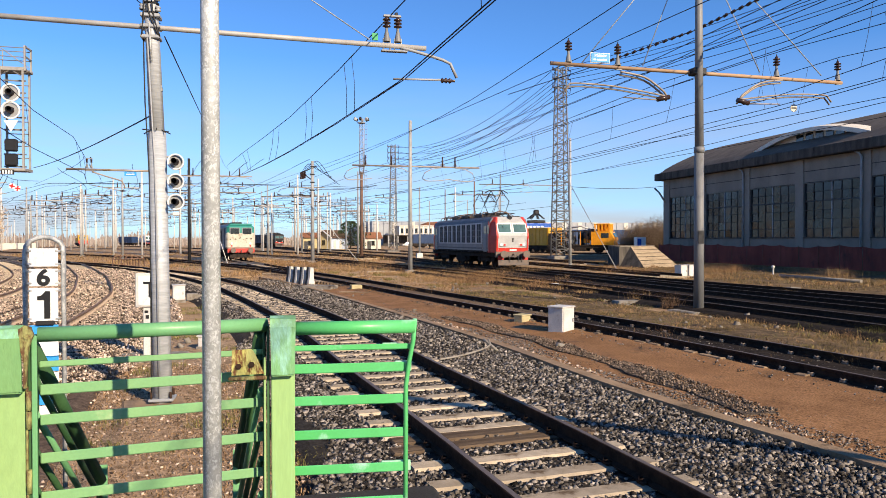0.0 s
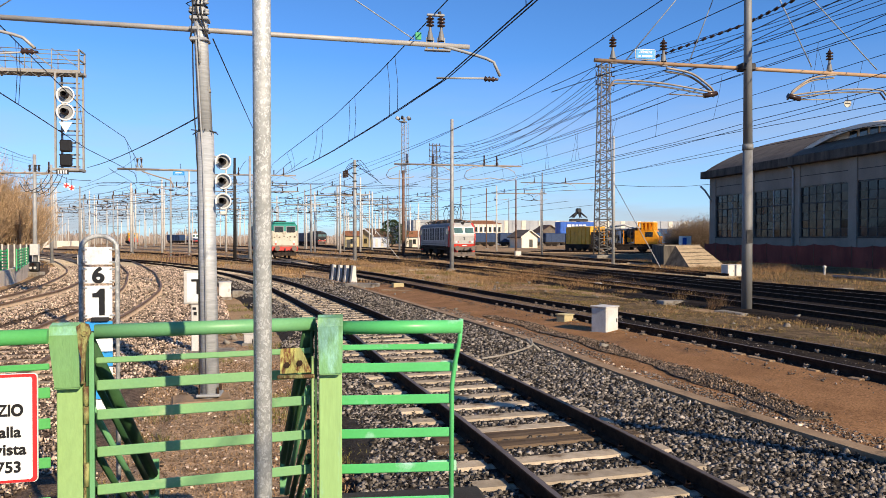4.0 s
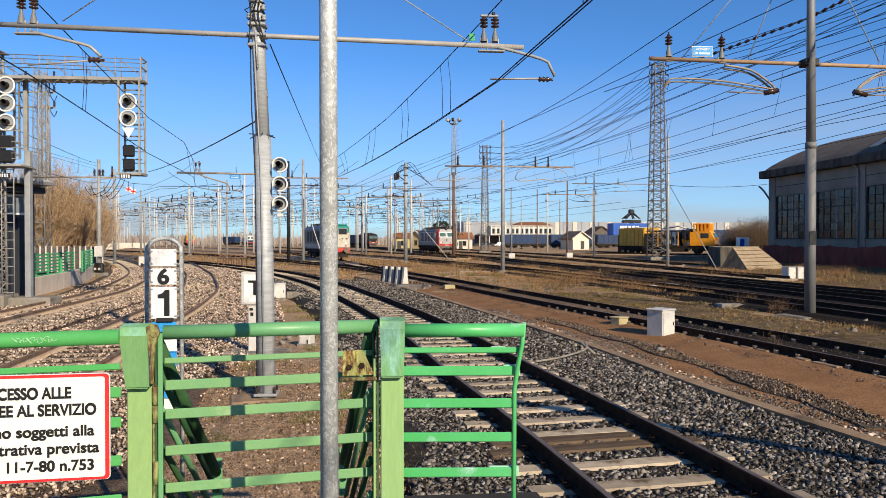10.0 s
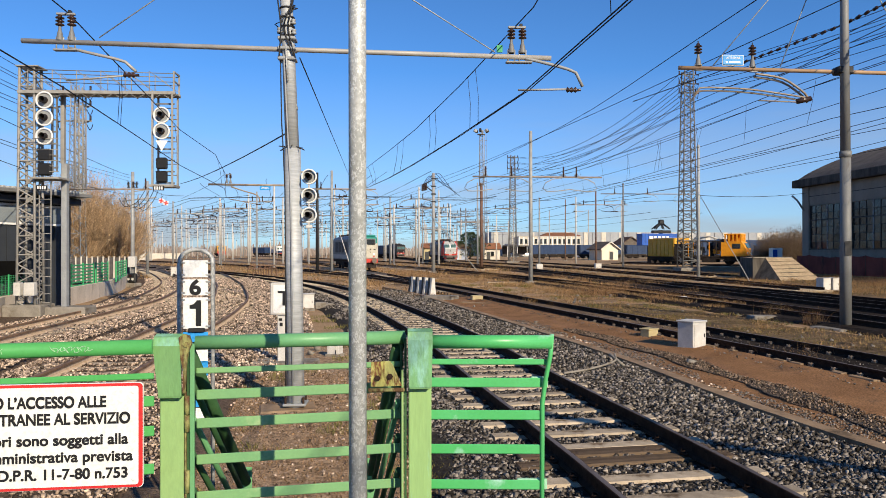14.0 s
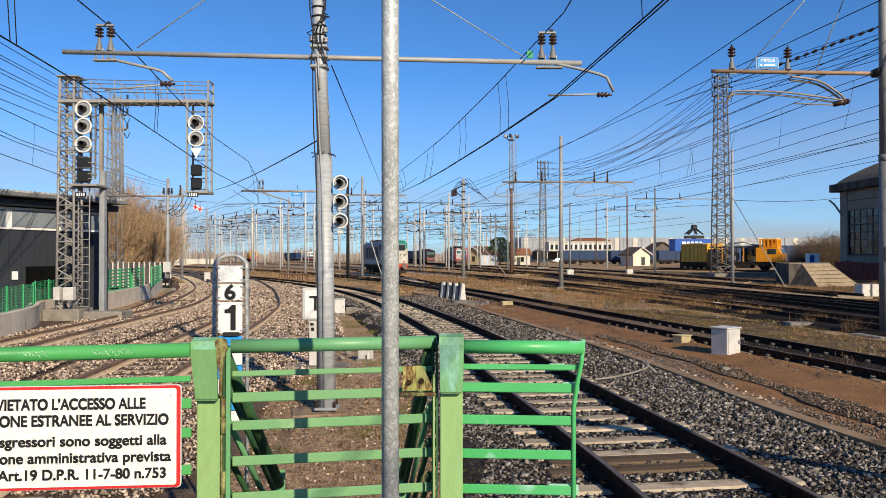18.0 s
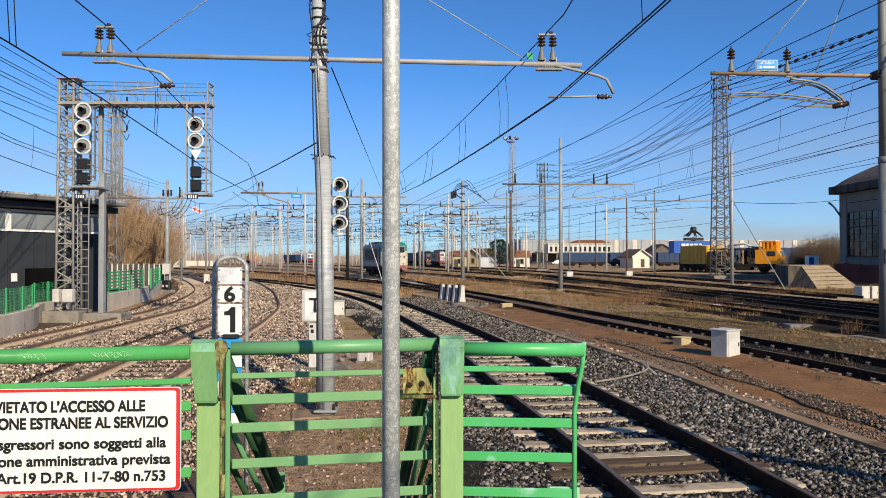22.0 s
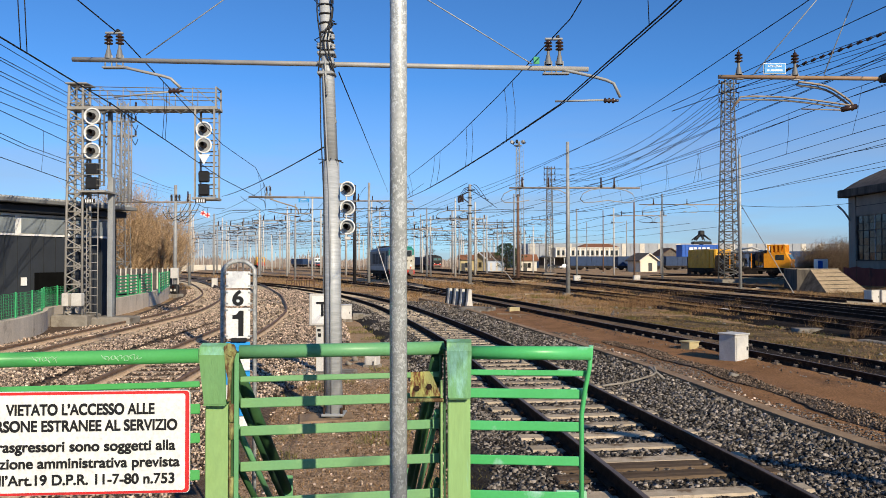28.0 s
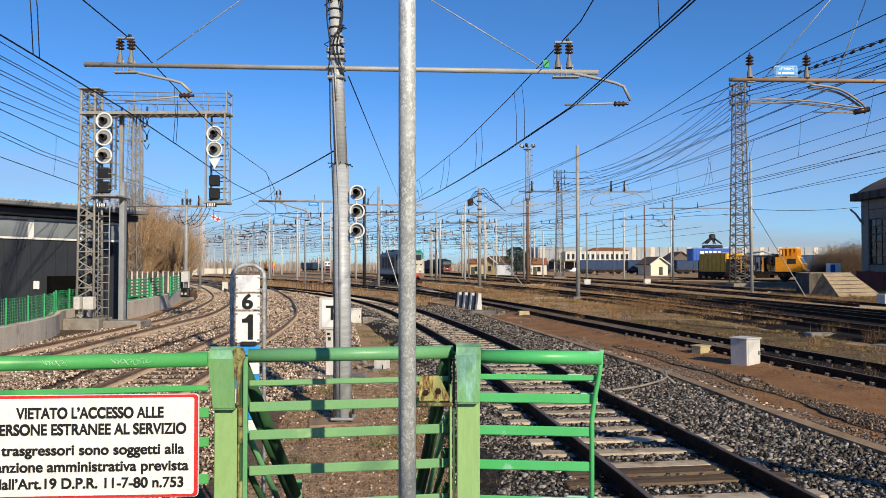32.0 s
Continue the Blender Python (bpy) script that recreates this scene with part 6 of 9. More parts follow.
for k in range(3):
    for s in (-1, 1):
        wire([(33.6 + s * 1.0, 85.2, 23.3 - 1.1 * k), (46.0 + s * 1.2, 20, 22.6 - 1.1 * k)], 0.03, "sagging feeder wire between lattice masts", sag=1.6)
# feeders and catenary over the left tracks
for z0, z1 in ((7.98, 13.4), (7.62, 13.0), (7.55, 12.7), (7.25, 12.3), (7.15, 12.0), (6.82, 11.6), (6.72, 11.3), (6.43, 10.8)):
    a, b = Vector((-11.65, 18, z0)), Vector((-24.7, 55, z1))
    wire([a - (b - a) * 0.55, b], 0.012, "dark feeder wire to the far lattice mast", sag=0.12)
l1m = wire([(-9.0, 2, 6.5), (-12.1, 18.7, 6.3), (-13.3, 25.8, 6.3), (-16.5, 42, 6.6), (-24.6, 66, 8.9)], 0.012)[1]
l1c = wire([(-8.8, 2, 5.0), (-12.0, 18.6, 5.0), (-13.6, 26.3, 5.0), (-16.6, 42, 5.4), (-24.0, 66, 7.2)], 0.012)[1]
droppers(l1m, l1c, (22.9, 26, 33, 40))
wire([(-9.3, 2, 5.7), (-11.6, 18, 5.55), (-14.5, 28, 6.0), (-24.8, 66, 8.6)], 0.011)
wire([(-9.4, 2, 5.65), (-11.7, 18, 5.48), (-14.6, 28, 5.9), (-24.8, 66, 8.3)], 0.011)
mast(-24.7, 55.0, 14.4, "lattice", m=GREYPAINT, w=1.05)


def second_support():
    p = thing("catenary_mast", "thin grey catenary support with tubular beam and blue plate", "mast", (-5.5, 33, 0), group="yard masts")
    part("shaft", B().cyl((0, 0, GZ), (0, 0, 5.4), 0.09, 0.07, 10), GREYPAINT, p)
    part("cross_beam", B().cyl((-3.5, 0, 5.1), (0.4, 0, 5.06), 0.045, n=8), BEAM, p)
    insulator_pair(p, (-2.6, 0, 5.2))
    arm(p, [(-2.5, 0, 5.0), (-1.9, 0, 4.8), (-1.3, 0, 4.6), (-1.2, 0, 4.3)], 0.03, BEAM, (-1.25, 0, 4.2))
    part("contact_arm", B().cyl((-2.6, 0, 4.45), (-1.3, 0, 4.2), 0.02, n=6), BEAM, p)
    s = part("plate_sign", B().box((-0.95, -0.08, 4.93), (0.48, 0.02, 0.17)), PLATEBLUE, p, "blue warning plate")
    part("plain_bar", B().box((-0.95, -0.095, 4.96), (0.30, 0.006, 0.02)), WHITE, s)
    part("plain_bar", B().box((-0.95, -0.095, 4.90), (0.34, 0.006, 0.02)), WHITE, s)


second_support()

# ---- far yard: masts, portal beams and wires ----
random.seed(4)


def far_mast(x, y, h, beam):
    p = thing("catenary_mast", "distant pale catenary mast in the yard", "mast", (x, y, 0), group="distant masts")
    part("shaft", B().cyl((0, 0, GZ), (0, 0, h), 0.17, 0.12, 6), random.choice((STEEL, FARPALE, FARPALE, GREYPAINT, WHITE_DIRTY, WHITE_DIRTY, FARPALE)), p)
    if beam:
        s = random.choice((-1, 1))
        l = random.uniform(4, 10)
        z = h - random.uniform(0.8, 2.2)
        part("cross_beam", B().cyl((-s * 1.0, 0, z), (s * l, 0, z), 0.08, n=5), random.choice((BEAM, GREYBEAM)), p)
        for k in range(3):
            xx = s * l * (0.15 + 0.4 * k)
            part("insulator", B().cyl((xx, 0, z), (xx, 0, z + 0.8), 0.09, n=5), PORCELAIN, p)
            part("registration_arm", hook_arm(B(), xx, z, (-1, 1)[k % 2], 1.25, 0.05, 4), DARKSTEEL if k == 1 else GREYBEAM, p)
            part("arm_insulator", B().cyl((xx + (-1, 1)[k % 2] * 1.3, 0, z - 1.3), (xx + (-1, 1)[k % 2] * 1.9, 0, z - 1.2), 0.1, n=5), PORCELAIN, p)


for row in range(9):
    y = 125 + row * 26
    for k in range(11):
        a = -0.36 + k * 0.047 + random.uniform(-0.014, 0.014)
        yy = y + random.uniform(-10, 10)
        clear = min((abs(a * yy - p.x) for p in LOCO_LINE if abs(p.y - yy) < 3), default=9.0)
        if clear < 2.6:
            continue
        far_mast(a * yy, yy, random.uniform(8.5, 12.5) * (1 + 0.0008 * yy), random.random() < 0.75)
for k, (x, y) in enumerate(((22, 120), (31, 132), (25, 170), (12, 150), (42, 140), (8, 180), (30, 215), (17, 230), (48, 190), (-3, 120), (5, 118), (-13, 128), (-21, 122))):
    far_mast(x, y, 11 + (k % 3), k % 4 != 0)
thin = random.Random(77)
for k in range(60):
    a, y = thin.uniform(-0.36, 0.08), thin.uniform(165, 330)
    if min((abs(a * y - p.x) for p in LOCO_LINE if abs(p.y - y) < 3), default=9.0) < 2.6:
        continue
    p = thing("catenary_mast", "slender whitish mast far along the yard", "mast", (a * y, y, 0), group="slender far masts")
    h = thin.uniform(6.0, 9.5)
    part("shaft", B().cyl((0, 0, GZ), (0, 0, h), 0.13, 0.10, 6), thin.choice((WHITE_DIRTY, WHITE_DIRTY, FARPALE)), p)
    part("cap", B().cyl((0, 0, h), (0, 0, h + 0.25), 0.16, 0.08, 6), PORCELAIN, p)
    if k % 3 == 0:
        part("short_arm", hook_arm(B(), 0, h - 0.4, (-1, 1)[k % 2], 1.2, 0.05, 4), DARKSTEEL, p)
for k in range(30):
    a0 = -0.38 + 0.016 * k
    z = 9.0 + (k % 4) * 0.9
    y0 = 100 + (k * 37) % 60
    pts = [(a0 * y0 * 0.7 + 9, y0 - 38, z - 1.2), (a0 * y0 * 0.9 + 2, y0 + 20, z), (a0 * (y0 + 90) - 6, y0 + 90, z + 1), (a0 * (y0 + 220) - 30, y0 + 220, z + 2)]
    wire(pts, 0.022, "distant overhead wire across the yard")
for k in range(16):
    y = 88 + k * 13
    x0 = -0.30 * y + (k * 7) % 9
    wire([(x0, y, 8.4 + (k % 3)), (x0 + 0.22 * y, y + 2, 8.8 + (k % 3)), (x0 + 0.42 * y, y + 4, 8.5 + (k % 3))], 0.02, "distant head-span wire across the yard")

# catenaries that follow the yard's own tracks
for pts in (S_PTS, T3_PTS, LOCO_PTS, N_PTS, L1_PTS, L2_PTS, [(-0.9, 57.5), (-4.4, 75.5), (-8.3, 94), (-16, 125), (-30, 170)], [(-2.5, 66), (-12, 95), (-27, 130), (-55, 180), (-100, 245)], [(3.4, 80), (-5, 106), (-20, 145), (-50, 205), (-90, 270)], [(10, 88), (4, 115), (-8, 155), (-30, 215), (-60, 285)], [(23, 60), (21.5, 70), (19, 100), (13, 140), (5, 190), (-8, 260)], [(27.5, 62), (26, 95), (22, 140), (15, 200), (5, 270)]):
    line = [p for p in spline(pts, 3.0) if p.y > 64]
    for z, r in ((5.6, 0.016), (7.0, 0.019)):
        pos = [Vector((p.x + 0.3 * math.sin(i * 0.9), p.y, z + (0.45 * (1 - math.cos(i * 0.42)) if z > 6 else 0))) for i, p in enumerate(line)]
        wire(pos[::3] + pos[-1:], r, "catenary wire above a far yard track")

# ---- left boundary: wall, green fences, slab fence, tree ----
WALL_LINE = [(-10.2, 8), (-12.0, 18.7), (-13.1, 23.2), (-14.4, 26.2), (-14.6, 30.5), (-15.9, 38), (-16.9, 42.5), (-19.2, 50), (-23, 60)]
strip("boundary_wall", WALL_LINE, -0.16, 0.16, -0.5, 0.48, WALL_TAN, "low stained concrete boundary wall beside the track", "wall")


def mesh_fence():
    f = thing("mesh_fence", "green wire mesh fence on the low concrete wall", "fence")
    line = [p for p in spline(WALL_LINE, 0.5) if 8 < p.y < 29.5]
    for p, a in along(line, 1.6):
        part("post", B().box((p.x, p.y, 0.84), (0.05, 0.05, 0.80), a, 0.01), MESHGREEN, f)
    b = B()
    for i in range(9):
        z = 0.52 + i * 0.085
        b.prism([(-0.005, -0.005), (0.005, -0.005), (0.005, 0.005), (-0.005, 0.005)], [Vector((p.x, p.y, z)) for p in line])
    for p, a in along(line, 0.12):
        b.box((p.x, p.y, 0.86), (0.006, 0.006, 0.70), a)
    tagged(part("wire_mesh", b, MESHGREEN, f, "green welded wire mesh"), kind="stuff")


mesh_fence()


def green_railing(p0, p1):
    p0, p1 = Vector((*p0, 0)), Vector((*p1, 0))
    d = p1 - p0
    a = math.degrees(math.atan2(d.y, d.x))
    f = thing("green_railing", "bright green steel railing on a concrete base", "railing", tuple(p0), a, group="green railings")
    L = d.length
    n = max(2, int(L / 1.6))
    for i in range(n + 1):
        part("post", B().box((L * i / n, 0, 0.95), (0.07, 0.07, 1.15), bevel=0.01), MESHGREEN, f)
    for k in range(7):
        part("rail", B().box((L / 2, 0, 0.5 + k * 0.155), (L, 0.03, 0.07), bevel=0.005), MESHGREEN, f)


green_railing((-14.75, 31.2), (-15.7, 36.8))
green_railing((-15.75, 37.2), (-16.3, 40.0))
green_railing((-16.1, 40.6), (-18.4, 48.0))


def slab_fence():
    f = thing("slab_fence", "grey board fence with slim white concrete posts", "fence", (-25.5, 52, 0), 4)
    for i in range(17):
        part("slab", B().box((i * 0.37, 0.04, 0.75), (0.33, 0.06, 1.75 + 0.05 * math.sin(i * 2.1)), bevel=0.01), SLABGREY, f)
        part("post", B().box((i * 0.37 + 0.185, -0.02, 0.78), (0.085, 0.09, 1.85), bevel=0.01), WHITEWALL, f, "slim white post")
    part("post", B().box((-0.2, -0.02, 0.9), (0.26, 0.12, 2.15), bevel=0.015), WHITEWALL, f)
    for z in (0.4, 1.5):
        part("rail", B().box((3.0, 0.10, z), (6.4, 0.06, 0.12)), CONCRETE, f)


slab_fence()


def bare_tree(x, y, h, w, n, seed, name="bare_tree", label="leafless brown willow shrub with dense upright twigs", m=None):
    rnd = random.Random(seed)
    t = thing(name, label, "tree", (x, y, GZ))
    part("trunk", B().tube([(0, 0, -0.1), (0.05, 0, h * 0.12), (-0.05, 0.05, h * 0.3)], 0.16, 8, r_end=0.09), BARK, t)
    b = B()
    for i in range(n):
        a, lean = rnd.uniform(0, 6.283), rnd.random() ** 0.6
        r0 = 0.16 * w * rnd.random()
        top = h * (0.62 + 0.38 * rnd.random()) * (1 - 0.38 * lean * lean)
        ex, ey = math.cos(a) * w * 0.5 * lean, math.sin(a) * w * 0.5 * lean
        sx, sy = math.cos(a) * r0, math.sin(a) * r0
        j1, j2 = rnd.uniform(-0.3, 0.3), rnd.uniform(-0.3, 0.3)
        p = [Vector((sx, sy, h * 0.05)), Vector((sx + ex * 0.35 + j1, sy + ey * 0.35, top * 0.38)), Vector((sx + ex * 0.85 + j2, sy + ey * 0.8 - j1, top * 0.72)), Vector((sx + ex + j1, sy + ey + j2, top))]
        b.tube(p, 0.028, 3, False, 0.008)
        for q in range(9):
            u = rnd.uniform(0.15, 1.0)
            s = p[1].lerp(p[2], u * 2) if u < 0.5 else p[2].lerp(p[3], u * 2 - 1)
            l = h * rnd.uniform(0.05, 0.14)
            da = rnd.uniform(0, 6.283)
            e = s + Vector((math.cos(da) * l * 0.75, math.sin(da) * l * 0.75, l * rnd.uniform(0.1, 0.9)))
            b.tube([s, s.lerp(e, 0.5) + Vector((0, 0, -0.03)), e], 0.013, 3, False, 0.005)
    tagged(part("twig_tangle", b, m or TWIG, t, "tangle of bare twigs"), kind="stuff")


bare_tree(-25.4, 57, 9.2, 5.6, 640, 1)
bare_tree(-23.2, 58.5, 7.8, 4.8, 440, 2)
bare_tree(-27.4, 58.0, 10.0, 5.0, 160, 3)
for k, (x, y, h, w) in enumerate(((50.9, 100, 5.0, 3.6), (53.2, 101, 5.9, 4.0), (55.8, 102, 6.4, 4.2), (57.8, 104, 5.6, 4.0))):
    bare_tree(x, y, h, w, 300, 10 + k, label="leafless grey-brown shrub beside the depot", m=BARK)

# ---- small things beside the tracks ----
def cabinet(x, y, rz, w, d, h, label, m=WHITE_DIRTY):
    c = thing("relay_cabinet", label, "cabinet", (x, y, GZ), rz)
    part("plinth", B().box((0, 0, 0.04), (w + 0.06, d + 0.06, 0.14), bevel=0.01), CONCRETE, c)
    part("body", B().box((0, 0, h / 2 + 0.06), (w, d, h), bevel=0.012), m, c)
    part("lid", B().box((0, 0, h + 0.07), (w + 0.05, d + 0.05, 0.035), bevel=0.01), m, c)
    part("door", B().box((0, -d / 2 - 0.006, h / 2 + 0.06), (w - 0.07, 0.012, h - 0.1), bevel=0.004), m, c)
    part("handle", B().box((w * 0.32, -d / 2 - 0.02, h * 0.6), (0.02, 0.02, 0.09)), DARKSTEEL, c)
    return c


cabinet(6.75, 16.85, 32, 0.49, 0.44, 0.66, "white metal lineside cabinet on the red path")
cabinet(24.2, 40.9, 20, 0.6, 0.5, 0.72, "white lineside cabinet in dry grass")
cabinet(24.85, 41.1, 20, 0.5, 0.5, 0.72, "grey-white lineside cabinet in dry grass")
cabinet(16.5, 90, 5, 0.8, 0.5, 0.65, "white lineside box far along the yard")
cabinet(24.7, 92.8, 5, 0.8, 0.5, 0.65, "white lineside box far along the yard")
cabinet(-4.0, 29.2, 10, 0.45, 0.4, 0.6, "small white point machine cabinet")
cabinet(-7.0, 88, 10, 0.7, 0.5, 0.6, "white lineside box near the parked locomotive")
cabinet(6.42, 18.9, 30, 0.36, 0.3, 0.25, "low yellowish lineside box", YELLOWWALL)
cabinet(-20.6, 64.5, 10, 0.5, 0.4, 0.9, "white lineside box beside the curve")


def t_board():
    c = thing("signal_board", "white framed board with black letter T on a post", "sign", (-2.60, 14.9, GZ), -4)
    part("post", B().box((0.03, 0, 0.6), (0.15, 0.12, 1.25), bevel=0.01), WHITE_DIRTY, c)
    part("base", B().box((0.1, 0, 0.05), (1.3, 0.7, 0.22), bevel=0.03), CONCRETE, c)
    part("frame", B().box((0, -0.02, 1.42), (0.36, 0.16, 0.66), bevel=0.015), WHITE_DIRTY, c)
    part("panel", B().box((0.02, -0.105, 1.42), (0.27, 0.01, 0.56)), WHITE, c)
    writing("letter", "T", 0.42, BLACK, c, pose(0.10, -0.115, 1.42, 90, 0, 0), 0.008, label="black letter T")
    part("plain_bar", B().box((0.02, -0.066, 1.0), (0.07, 0.006, 0.05)).box((0.035, -0.066, 0.9), (0.06, 0.006, 0.07)), BLACK, c)


t_board()
cabinet(-1.62, 16.2, -20, 0.28, 0.25, 0.26, "small white junction box beside the mast")
for x, y, s, rz in ((-3.6, 30, 0.28, 10), (-3.3, 30.3, 0.2, 40), (-0.6, 24, 0.14, 20), (-2.3, 27.6, 0.2, 0)):
    solid("concrete_block", B().box((0, 0, 0), (s * 1.6, s, s), bevel=0.02), CONCRETE, "small pale concrete block beside the track", "block", pose(x, y, GZ + s / 2, 0, 0, rz))


def stripe_blocks():
    for i in range(4):
        x, y = 0.25 + i * 0.33, 39.6 - i * 0.55
        s = thing("buffer_block", "black and white concrete barrier block", "block", (x, y, GZ), -58, group="striped blocks")
        prof = [(-0.19, 0), (0.19, 0), (0.17, 0.2), (0.13, 0.45), (0.11, 0.95), (-0.08, 0.98), (-0.12, 0.45), (-0.17, 0.2)]
        part("black_half", B().poly(prof, -0.19, 0.0, "x"), BLACK, s)
        part("white_half", B().poly([(a * 1.01, b * 1.005) for a, b in prof], 0.0, 0.16, "x"), WHITE_DIRTY, s)


stripe_blocks()
solid("concrete_slab", B().box((0, 0, 0), (1.5, 0.8, 0.26), bevel=0.02), CONCRETE, "pale concrete slab beside the striped blocks", "slab", pose(1.6, 34.6, GZ + 0.12, 0, 0, -30))
solid("concrete_block", B().box((0, 0, 0), (0.5, 0.4, 0.32), bevel=0.02), YELLOWWALL, "yellowish block on the track side", "block", pose(3.2, 33.5, GZ + 0.15, 0, 0, 10))
for x, y, w in ((14.2, 31.5, 1.9), (12.3, 24.5, 0.9), (17.3, 33.6, 0.5), (19.8, 31, 0.5), (21.5, 23, 0.6), (19.3, 47, 1.5), (22, 52, 0.4)):
    solid("concrete_slab", B().box((0, 0, 0), (w, 0.5, 0.16), bevel=0.02), CONCRETE, "pale concrete slab lying among dry grass", "slab", pose(x, y, GZ + 0.07, 0, 0, -8))
solid("marker_block", B().box((0, 0, 0), (0.42, 0.3, 0.3), bevel=0.02), WHITE_DIRTY, "small white marker block among dry grass", "block", pose(12.66, 32.7, GZ + 0.14, 0, 0, -12))
solid("bent_pipe", B().tube(spline([(2.86, 13.12, -0.15), (3.4, 13.42, -0.13), (4.0, 13.95, -0.09), (4.13, 14.08, -0.05), (4.10, 14.14, 0.06)], 0.12), 0.022, 7).cyl((4.26, 13.98, -0.17), (4.02, 14.2, 0.05), 0.03, n=8), CONCRETE, "pale bent conduit pipe across the ballast", "pipe")


def clutter():
    solid("fallen_beam", B().cyl((30.5, 39.9, GZ + 0.1), (30.6, 33.4, GZ + 0.1), 0.10, n=10), CONCRETE, "pale concrete pole lying before the netting", "pole")
    solid("marker_post", B().lathe([(0.06, 0), (0.06, 0.45), (0.11, 0.5), (0.11, 0.6), (0.0, 0.66)], (32.1, 42.7, GZ), 10), WHITE_DIRTY, "short white marker post with a round cap", "post")
    for x, y, w, d in ((15.7, 36.3, 2.4, 0.9), (12.8, 29.6, 1.2, 0.6), (22.4, 30.3, 0.9, 0.3), (23.7, 30.0, 0.5, 0.4)):
        solid("concrete_slab", B().box((0, 0, 0), (w, d, 0.14), bevel=0.02), CONCRETE, "pale concrete slab lying among dry grass", "slab", pose(x, y, GZ + 0.05, 0, 0, -10))
    for i in range(9):
        x, y = 7.72 + 0.065 * i, 14.7 - 0.62 * i
        solid("edge_slab", B().box((0, 0, 0), (0.34, 0.5, 0.07), random.uniform(-12, 12), 0.015), KERBM, "broken flat slab on the edge of the path", "slab", pose(x, y, -0.2, 0, 0, 12), group="path edge slabs")


clutter()


def loose_boards():
    rnd = random.Random(44)
    for x, y, l, rz in ((-3.2, 46, 2.4, 30), (-6.2, 55, 3.0, 15), (-0.5, 50, 2.2, -20), (4.5, 46, 1.8, 60), (6.8, 52, 2.2, 10), (11.5, 58, 2.6, -15), (14.5, 62, 2.0, 5), (18.5, 66, 2.8, -8), (9.5, 70, 3.2, 12), (22.5, 72, 2.4, 0), (-10.5, 60, 2.2, 40), (3.0, 31.5, 1.6, -40), (-9.3, 27.0, 2.3, 2), (-12.2, 36.0, 1.8, 20)):
        solid("loose_board", B().box((0, 0, 0), (l, 0.26, 0.09), bevel=0.015), (SLEEPER, KERBM, SLEEPER_WOOD)[rnd.randrange(3)], "weathered board lying on the yard ground", "board", pose(x, y, GZ + 0.09 if x > -9 else -0.13, 0, 0, rz + rnd.uniform(-6, 6)), group="loose boards")


loose_boards()


def ramp():
    r = thing("loading_ramp", "concrete loading ramp with sloping side", "ramp", (0, 0, 0))
    b = B()
    foot = [(28.4, 58.1), (29.4, 55.5), (34.2, 58.2), (34.2, 67), (31.5, 67)]
    top = [(28.4, 58.15), (29.7, 58.6), (33.2, 60.9), (34.2, 67), (31.5, 67)]
    vs = [(x, y, GZ) for x, y in foot] + [(x, y, 1.5) for x, y in top]
    part("body", b.add(vs, [(1, 2, 7, 6), (2, 3, 8, 7), (3, 4, 9, 8), (5, 6, 7, 8, 9)]), RAMPM, r, "sloping face of worn concrete courses")
    # Side faces take the dark fascia material, darker than the slope.
    part("side_wall", B().add([vs[4], vs[0], vs[1], vs[6], vs[5], vs[9]], [(0, 1, 4, 5), (1, 2, 3, 4)]), FASCIA, r, "dark side wall")
    for q in range(1, 6):
        u = q / 6
        p0, p1 = Vector(vs[1]).lerp(Vector(vs[6]), u), Vector(vs[2]).lerp(Vector(vs[7]), u)
        part("course_joint", B().tube([p0, p1], 0.022, 5), FASCIA, r)
    part("coping", B().prism([(-0.06, -0.02), (0.06, -0.02), (0.06, 0.05), (-0.06, 0.05)], [Vector((x, y, 1.5)) for x, y in top[:3]]), CONCRETE, r)


ramp()
for (x0, y0), (x1, y1), z in (((2.2, 75), (5.0, 72), 6.0),):
    solid("guy_rod", B().cyl((x1 + (x1 - x0) * 0.8, y1, GZ), (x0, y0, z), 0.04, n=6), STEEL, "slanting pale guy rod of a mast", "guy")
solid("guy_rod", B().cyl((24.2, 49.7, GZ), (24.4, 59.4, 6.9), 0.03, n=6), STEEL, "slanting pale guy rod of a mast", "guy")
for x in (-9.3,):
    solid("guy_rod", B().cyl((-5.3, 70, GZ), (-7.8, 74, 6.5), 0.04, n=6), WHITE_DIRTY, "slanting pale guy rod of a mast", "guy")



def dwarf_signal(x, y):
    s = thing("dwarf_signal", "low black dwarf signal with two pale lamps on a concrete base", "signal", (x, y, GZ), -20)
    part("base", B().box((0, 0, 0.15), (0.9, 0.7, 0.3), bevel=0.03), CONCRETE, s)
    part("housing", B().box((0, 0, 0.62), (0.66, 0.3, 0.62), bevel=0.08), BLACK, s)
    for dx, dz in ((-0.16, 0.55), (0.16, 0.55), (0.0, 0.78)):
        part("lamp", B().cyl((dx, -0.15, dz), (dx, -0.19, dz), 0.085, n=12), WHITE_DIRTY if dz < 0.7 else LENS, s)


dwarf_signal(-18.0, 48.0)


